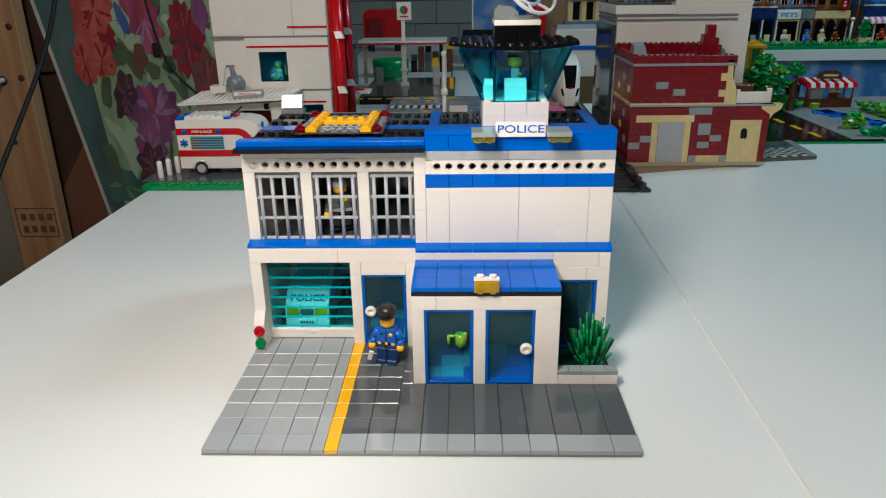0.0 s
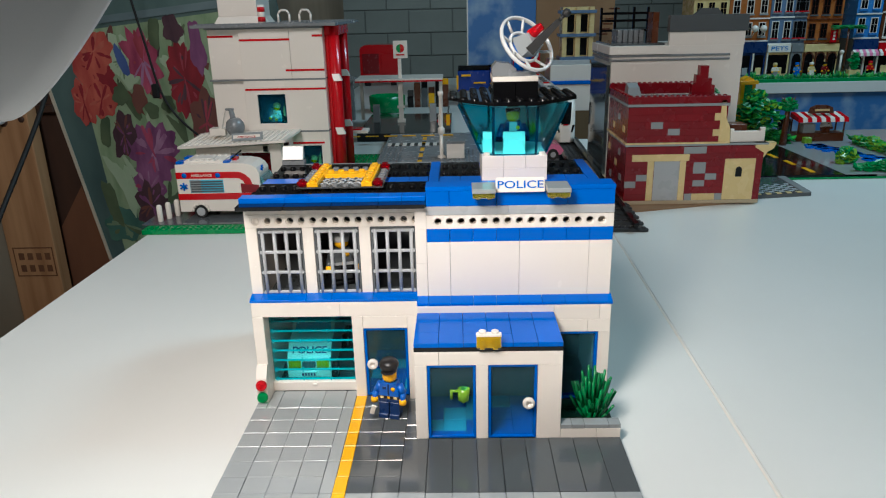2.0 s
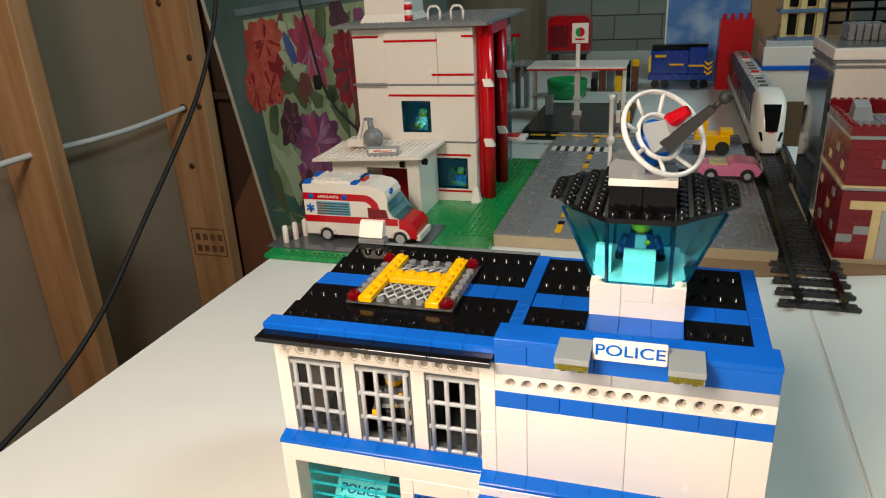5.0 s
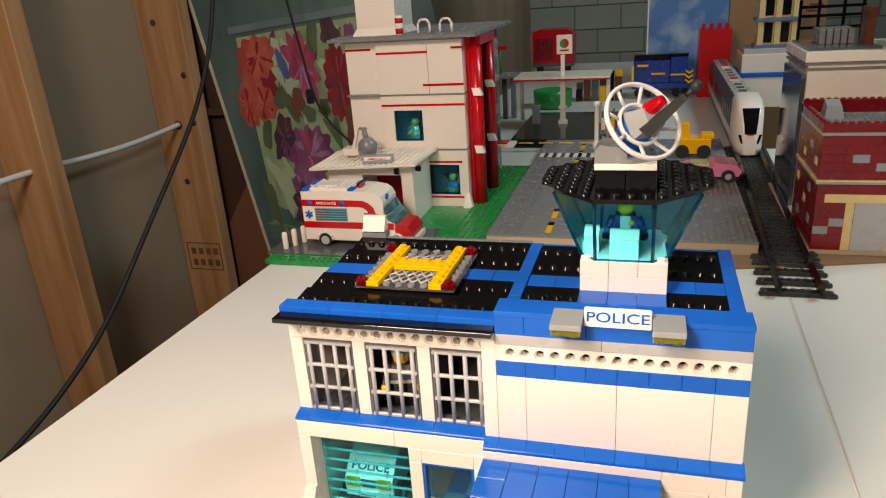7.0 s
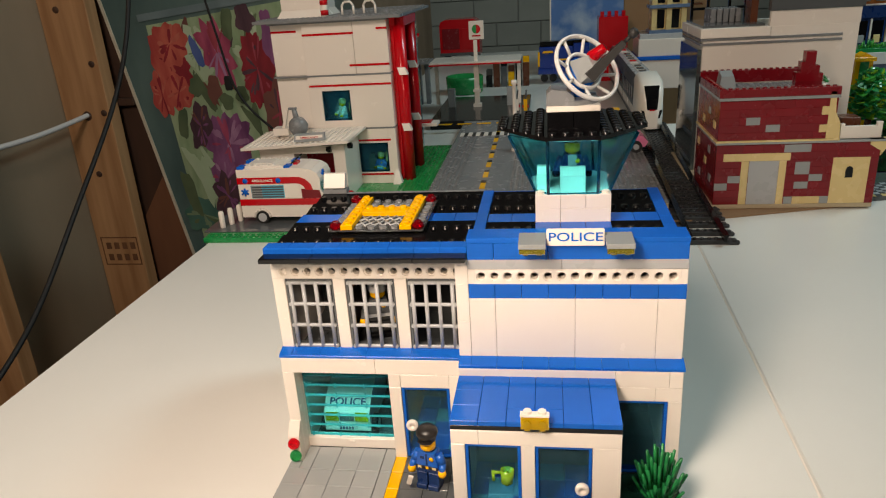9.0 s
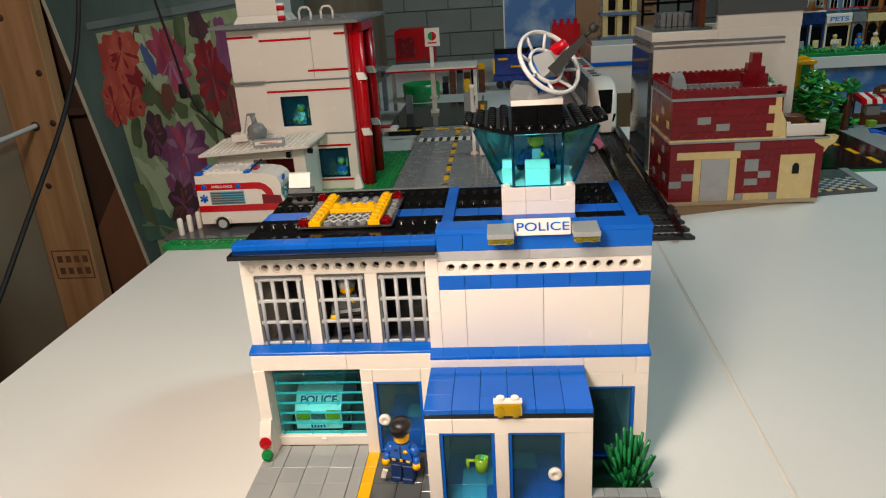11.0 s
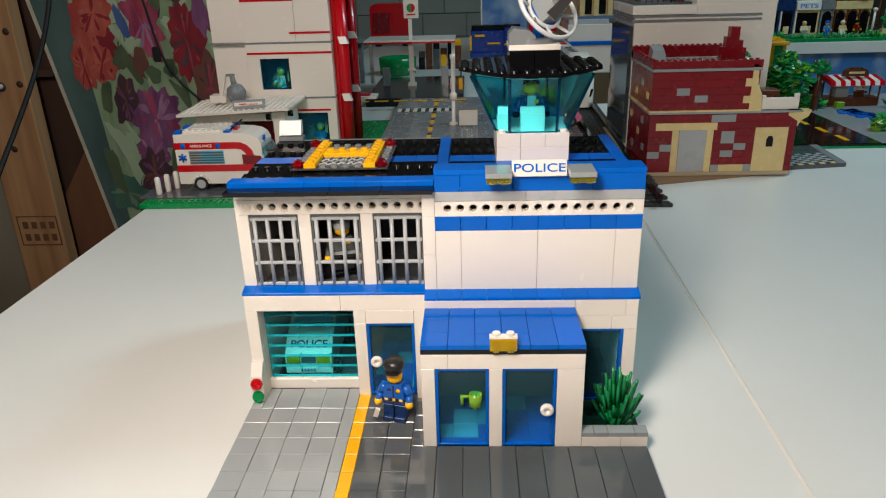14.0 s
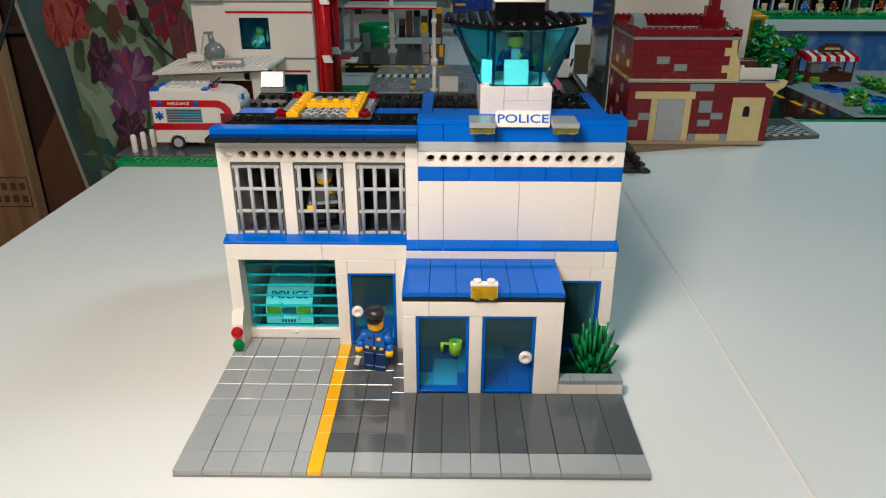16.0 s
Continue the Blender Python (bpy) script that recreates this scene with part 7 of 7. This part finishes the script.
# toy station parts beyond the hospital
b = bm_new()
for k in range(5):
    box(b, -26 + 2.4 * k, 188 + 1.2 * k, 0.0, -24.6 + 2.4 * k, 190 + 1.2 * k, 13, 0.1, k % 2)
box(b, -27, 187, 13, -14, 197, 13.8, 0.1, 0)
solid("toy_platform_canopy", b, [MIDGREY, DKGREY], (-20, 192, 0.0), "grey toy platform canopy beyond the hospital", "toy building")
b = bm_new()
for k in range(3):
    tube(b, (-24 + 2.4 * k, 192, 13.8), (-24 + 2.4 * k, 192, 20 + k), 0.35, n=7, mi=k % 2)
    box(b, -25 + 2.4 * k, 191.6, 19 + k, -22 + 2.4 * k, 192.4, 20 + k, 0.1, 1)
solid("toy_signal_mast", b, [GREEN, RED], (-21.6, 192, 13.8), "green and red toy signal posts on the canopy", "toy signal")

# ---- block wall ----
bw, bh = 50.0, 25.4
proto = bm_new()
box(proto, -bw / 2 + 0.6, -0.9, -bh / 2 + 0.6, bw / 2 - 0.6, 0.9, bh / 2 - 0.6, 0.5)
for v in proto.verts:
    v.co *= S
block_me = bpy.data.meshes.new("block")
proto.to_mesh(block_me)
proto.free()
block_me.materials.append(BLOCKS)
for r in range(12):
    for k in range(17):
        x = -410 + (k + (0.5 if r % 2 else 0)) * bw
        o = new("block", block_me)
        o.parent = wall_n
        o.location = (W(x, 805.6, -81 + r * bh)) - W(16, 0, 0)

# ---- painted panel leaning by the stud wall ----
pt = thing("floral_painting", (-80, 152, -60), "large floral painting with a wide teal border, leaning by the wall", "painting")


def px(z):
    return -94.5 + (41 - z) * 0.145


b = bm_new()
hexa(b, [(-73.2, 152, -92), (px(-92) + 66, 152, -92), (px(-92) + 66, 153, -92), (-73.2, 153, -92), (-96.65, 152, 46), (px(46) + 66, 152, 46), (px(46) + 66, 153, 46), (-96.65, 153, 46)])
part("painted_border", b, TEALFRAME, pt, "dark teal painted border")
b = bm_new()
hexa(b, [(-74.0, 151.6, -92), (-73.22, 151.6, -92), (-73.22, 153, -92), (-74.0, 153, -92), (-97.45, 151.6, 46), (-96.67, 151.6, 46), (-96.67, 153, 46), (-97.45, 153, 46)])
part("edge_strip", b, EDGE, pt, "pale wooden edge strip")
MOULD = stained("grey_blue_moulding", lin(92, 112, 118), lin(112, 132, 136), 9, 0.55)
CANVAS = stained("painted_green_ground", lin(120, 150, 112), lin(164, 184, 150), 22, 0.75, 0.3, (1.6, 1, 0.5), 8.0)
P_ORANGE = stained("orange_petals", lin(196, 98, 80), lin(158, 48, 50), 22, 0.75, 0.3, (1.6, 1, 0.5), 8.0)
P_RED = stained("red_petals", lin(150, 36, 48), lin(112, 20, 34), 22, 0.75, 0.3, (1.6, 1, 0.5), 8.0)
P_PINK = stained("pink_petals", lin(190, 84, 112), lin(128, 40, 76), 22, 0.75, 0.3, (1.6, 1, 0.5), 8.0)
P_PURPLE = stained("purple_petals", lin(150, 92, 136), lin(96, 48, 90), 22, 0.75, 0.3, (1.6, 1, 0.5), 8.0)
P_LEAF = stained("dark_leaves", lin(66, 86, 62), lin(96, 112, 80), 12, 0.75, 0.2)
P_TEAL = stained("teal_leaves", lin(52, 92, 84), lin(80, 124, 108), 14, 0.75, 0.2)
P_MAROON = stained("maroon_leaves", lin(92, 62, 72), lin(58, 36, 48), 22, 0.75, 0.3, (1.6, 1, 0.5), 8.0)
P_PALE = stained("pale_leaves", lin(160, 184, 150), lin(178, 196, 168), 12, 0.75, 0.2)
P_BLUE = stained("blue_petal", lin(58, 84, 148), lin(80, 104, 160), 12, 0.75, 0.2)
P_BROWN = stained("brown_petals", lin(120, 74, 62), lin(104, 62, 58), 12, 0.75, 0.2)
b = bm_new()
hexa(b, [(-78.2, 151.8, -40), (px(-40) + 60, 151.8, -40), (px(-40) + 60, 152, -40), (-78.2, 152, -40), (px(31) + 9.2, 151.8, 30.6), (px(35) + 60, 151.8, 36), (px(35) + 60, 152, 36), (px(31) + 9.2, 152, 30.6)])
cv = part("canvas", b, CANVAS, pt, "pale green painted ground")
b = bm_new()
hexa(b, [(-85.6, 151.5, 31.6), (-36, 151.5, 36.6), (-36, 152, 36.6), (-85.6, 152, 31.6), (-85.8, 151.5, 33.4), (-36, 151.5, 38.6), (-36, 152, 38.6), (-85.8, 152, 33.4)])
part("moulding", b, MOULD, pt, "pale grey-blue moulding over the canvas")
rnd = random.Random(17)
LAYER = [0]


def petal(x, z, rx, rz, mat, spikes=11, depth=0.16, tilt=0.0, name="painted_flower"):
    b = bm_new()
    LAYER[0] += 1
    y = 151.74 - 0.0015 * LAYER[0]
    ph = rnd.uniform(0, 6)
    pts = []
    n = spikes * 4
    for k in range(n):
        a = 2 * math.pi * k / n
        s = 1 + depth * math.sin(spikes * a + ph) + 0.08 * math.sin(3 * a + ph)
        u, v = rx * s * math.cos(a), rz * s * math.sin(a)
        ct, sn = math.cos(radians(tilt)), math.sin(radians(tilt))
        pts.append((x + u * ct - v * sn, z + u * sn + v * ct))
    prism(b, pts, y, y + 0.05, "y")
    part(name, b, mat, cv)


for k in range(34):
    z = rnd.uniform(-34, 31)
    x = rnd.uniform(-82 - 0.079 * (z - 31) + 1.5, -46)
    petal(x, z, rnd.uniform(0.7, 1.6), rnd.uniform(1.8, 4.2), (P_LEAF, P_PALE, P_LEAF, P_BROWN, P_PALE, P_MAROON)[k % 6], rnd.choice((2, 3, 4)), rnd.uniform(0.08, 0.2), rnd.uniform(-50, 50), "painted_leaf")
upper_flowers = [
    (-79, 19.5, 4.6, 10.5, P_ORANGE, 9, 0.1, 10), (-83, 12, 3, 6, P_ORANGE, 7, 0.12, 8), (-75.6, 18.5, 2.4, 4.2, P_RED, 8, 0.22, 0), (-70.6, 23, 3.2, 7.4, P_PALE, 5, 0.16, 12),
    (-70.8, 23.1, 1.3, 4.6, P_BLUE, 2, 0.1, 14), (-65, 23, 4.2, 8.6, P_PINK, 8, 0.2, 16), (-54.4, 18, 4.6, 9.6, P_RED, 14, 0.09, 0), (-50, 6, 4, 9, P_BROWN, 6, 0.15, 0),
    (-65.9, -2.0, 6.6, 8.8, P_PURPLE, 12, 0.12, -6), (-68.8, -12.2, 4.2, 7.4, P_PURPLE, 9, 0.14, -8), (-77.6, -22.5, 5.6, 5.2, P_TEAL, 6, 0.14, 0), (-73.8, -12, 1.7, 6.8, P_PALE, 4, 0.16, 14), (-67.4, 13.8, 1.9, 3.2, P_BROWN, 5, 0.1, 8), (-78, 25.6, 5.2, 5.6, P_ORANGE, 9, 0.1, 0), (-77.9, 12.9, 3.8, 5.0, P_ORANGE, 7, 0.1, 6), (-69, -17, 4.0, 7, P_MAROON, 7, 0.2, -10), (-73.4, 3.4, 3.0, 6.4, P_MAROON, 6, 0.14, -12), (-72.7, 13.9, 2.1, 2.6, P_LEAF, 5, 0.12, 0),
]
lower_flowers = [
    (-64.5, 9.8, 1.8, 2.4, P_LEAF, 5, 0.1, 20), (-78.4, 4.2, 1.5, 4.4, P_LEAF, 4, 0.12, -8), (-59.9, 11.4, 1.8, 2.4, P_LEAF, 5, 0.12, 0), (-77, -8, 1.6, 6, P_PALE, 3, 0.2, 24),
    (-75, -14, 1.2, 6.5, P_PALE, 3, 0.2, 16), (-80, -16, 1.8, 7, P_LEAF, 4, 0.14, 12), (-61, 30, 1.6, 4.2, P_LEAF, 4, 0.12, -4), (-56, 31, 2.6, 3.6, P_MAROON, 5, 0.14, 10),
    (-58, 4.5, 1.0, 4.6, P_LEAF, 3, 0.14, 30), (-68, 12.4, 1.6, 3.2, P_BROWN, 4, 0.12, 0), (-50, 26, 2, 7, P_PURPLE, 5, 0.15, 4), (-60, -20, 3, 8, P_LEAF, 5, 0.16, 0),
    (-54, -6, 2, 5, P_PALE, 4, 0.18, -20),
]
P_SALMON = stained("salmon_strokes", lin(196, 110, 90), lin(170, 74, 64), 30, 0.75, 0.3, (1.6, 1, 0.5), 8.0)
P_ROSE = stained("rose_strokes", lin(166, 66, 82), lin(140, 48, 62), 30, 0.75, 0.3, (1.6, 1, 0.5), 8.0)
P_LILAC = stained("lilac_strokes", lin(172, 128, 160), lin(134, 84, 124), 30, 0.75, 0.3, (1.6, 1, 0.5), 8.0)
P_SAGE = stained("sage_strokes", lin(92, 120, 96), lin(128, 150, 116), 30, 0.75, 0.3, (1.6, 1, 0.5), 8.0)
STROKES = {P_ORANGE.name: (P_SALMON, P_RED), P_RED.name: (P_ROSE, P_MAROON), P_PINK.name: (P_LILAC, P_ROSE), P_PURPLE.name: (P_LILAC, P_PINK), P_BROWN.name: (P_MAROON, P_ROSE),
           P_MAROON.name: (P_BROWN, P_PURPLE), P_TEAL.name: (P_LEAF, P_SAGE), P_PALE.name: (P_SAGE, CANVAS), P_LEAF.name: (P_SAGE, P_TEAL)}
for k in range(40):
    z = rnd.uniform(-34, 32)
    petal(rnd.uniform(-82 - 0.079 * (z - 31) + 2.5, -46), z, rnd.uniform(0.5, 1.1), rnd.uniform(2.0, 6.0), (P_SAGE, P_PALE, P_SAGE, P_LEAF)[k % 4], 3, 0.1, rnd.uniform(-40, 40), "painted_leaf")
for group_ in (upper_flowers, lower_flowers):
    for x, z, rx, rz, m, sp, dp, ti in group_:
        petal(x, z, rx, rz, m, sp, dp, ti)
        if rx >= 3:
            for tone, count in zip(STROKES[m.name], (6, 7)):
                b = bm_new()
                for k in range(count):
                    a = rnd.uniform(0, 6.283)
                    d0, d1 = rnd.uniform(-0.2, 0.55), rnd.uniform(0.6, 1.0)
                    ca, sa = math.cos(a), math.sin(a)
                    wd = rnd.uniform(0.06, 0.14) * rx
                    LAYER[0] += 0.35
                    y = 151.74 - 0.0015 * LAYER[0]
                    line = [(x + rx * d * ca - o * sa * 0.9, z + rz * d * sa + o * ca) for d, o in ((d0, -0.2 * wd), ((d0 + d1) / 2, -wd), (d1 * 0.95, -0.7 * wd), (d1, 0.1 * wd), (d1 * 0.93, 0.8 * wd), ((d0 + d1) / 2, wd), (d0, 0.3 * wd))]
                    prism(b, line, y, y + 0.02, "y")
                part("brushwork", b, tone, cv)["kind"] = "stuff"
# ---- cables and small wall things ----
def cable(name, pts, r, mat, at, label):
    cu = bpy.data.curves.new(name, "CURVE")
    cu.dimensions, cu.bevel_depth, cu.bevel_resolution = "3D", r * S, 3
    sp = cu.splines.new("NURBS")
    sp.points.add(len(pts) - 1)
    o = Vector(at)
    for p, c in zip(sp.points, pts):
        p.co = (*((Vector(c) - o) * S), 1)
    sp.use_endpoint_u, sp.order_u = True, 4
    cu.materials.append(mat)
    ob = new(name, cu)
    ob.location = W(*at)
    return tagged(ob, label, "cable")


cable("black_cable", [(-60, 113, 62), (-60, 108.6, 42), (-60, 101, 26.5), (-60, 88, 14.2), (-60, 74, 3.2), (-60, 62, -7.4), (-60, 51, -13.6), (-60, 38, -18), (-60, 20, -21)], 0.44, CABLE, (-60, 84, 13), "black power cable hanging beside the stud wall")
cable("thin_black_cable", [(-64, 140, 62), (-61.2, 140, 39.6), (-58, 140, 24.7), (-57, 140, 13), (-50, 140, 5.4), (-40, 140, -2)], 0.3, CABLE, (-58, 140, 20), "thin black flex hanging before the painting")
b = bm_new()
box(b, -58.8, 139.4, 14.4, -57.0, 140.6, 18.0, 0.4)
solid("flex_switch", b, CABLE, (-57.9, 140, 14.4), "small black inline switch on the flex", "switch")
cable("white_cable", [(-101, 40, 9.5), (-101.2, 60, 8.6), (-101.6, 82, 8.8), (-101.6, 94, 8.9), (-101.6, 104, 8.2), (-102, 120, 7.4), (-102.2, 134, 7.8), (-102.3, 146, 8.6)], 0.66, WCABLE, (-100, 94, 8), "flat white electrical cable through the studs")
INK = stained("stencil_ink", lin(98, 64, 42), lin(116, 78, 52), 20, 0.8)
b = bm_new()
for z in (-27.2, -35.6):
    box(b, -107.6, 144.9, z, -96.2, 144.99, z + 0.3, 0)
for x in (-107.6, -96.5):
    box(b, x, 144.9, -35.6, x + 0.3, 144.99, -27.2, 0)
for r in range(2):
    for k in range(4):
        box(b, -106.2 + 2.5 * k, 144.9, -30.6 - 3.6 * r, -104.7 + 2.5 * k, 144.99, -28.6 - 3.6 * r, 0)
part("stencil_marks", b, INK, wall_w, "stencilled mark on the stud")
b = bm_new()
lathe(b, (-102.3, 144.99, 8.4), (0, -1, 0), [(0, 0), (1.3, 0.0), (1.3, 0.02), (0, 0.03)], 16)
part("drilled_hole", b, DARKWOOD, wall_w, "dark drilled hole for the cable")
for z, x in ((22, -97.5), (-8, -103), (36, -104), (9, -97.2)):
    b = bm_new()
    lathe(b, (x, 144.98, z), (0, -1, 0), [(0, 0), (0.9, 0.0), (0.9, 0.02), (0, 0.03)], 10)
    part("knot", b, DARKWOOD, wall_w)
b = bm_new()
box(b, -112, 153.3, -92, -60, 154.4, 212, 0.05)
setting("dark_recess_board", b, DARKWOOD, (-99, 150, -92), "dark brown board between the stud and the painting", "board")
b = bm_new()
hexa(b, [(-96.6, 152.2, -60), (-78, 152.2, -60), (-78, 153.2, -60), (-96.6, 153.2, -60), (-96.4, 152.2, -23), (-88.4, 152.2, -11), (-88.4, 153.2, -11), (-96.4, 153.2, -23)])
setting("loose_board", b, LOOSE, (-90, 152.6, -60), "reddish brown offcut board leaning in the recess", "board")
b = bm_new()
box(b, -97.5, 150.6, 9.9, -91.6, 153.2, 11.8, 0.1)
setting("wall_nogging", b, DARKWOOD, (-93, 150, 10), "short brown timber piece in the recess", "trim")
# Invented housings above the right and far fills, never in view.
for fx, fy in ((191.0, 118.75), (16.0, 532.0)):
    b = bm_new()
    box(b, fx - 76, fy - 11, 209.2, fx + 76, fy + 11, 211.9, 0.3)
    setting("ceiling_fixture", b, SHADE, (fx, fy, 212), "unseen housing added for an overhead fill light", "lamp")
# Made-up lamp body for the front-left fill, out of view.
hl = thing("front_fill_lamp", (-21.5, -56, 112), "unseen square lamp on a ceiling rod, added to carry the front fill", "lamp")
b = bm_new()
hexa(b, [(-42, -63, 95), (-1, -63, 95), (-1, -67, 96), (-42, -67, 96), (-42, -42, 128), (-1, -42, 128), (-1, -46, 129.5), (-42, -46, 129.5)])
part("shade", b, SHADE, hl)
b = bm_new()
tube(b, (-21.5, -45, 128.5), (-21.5, -45, 212), 0.6, n=10)
part("rod", b, SHADE, hl)
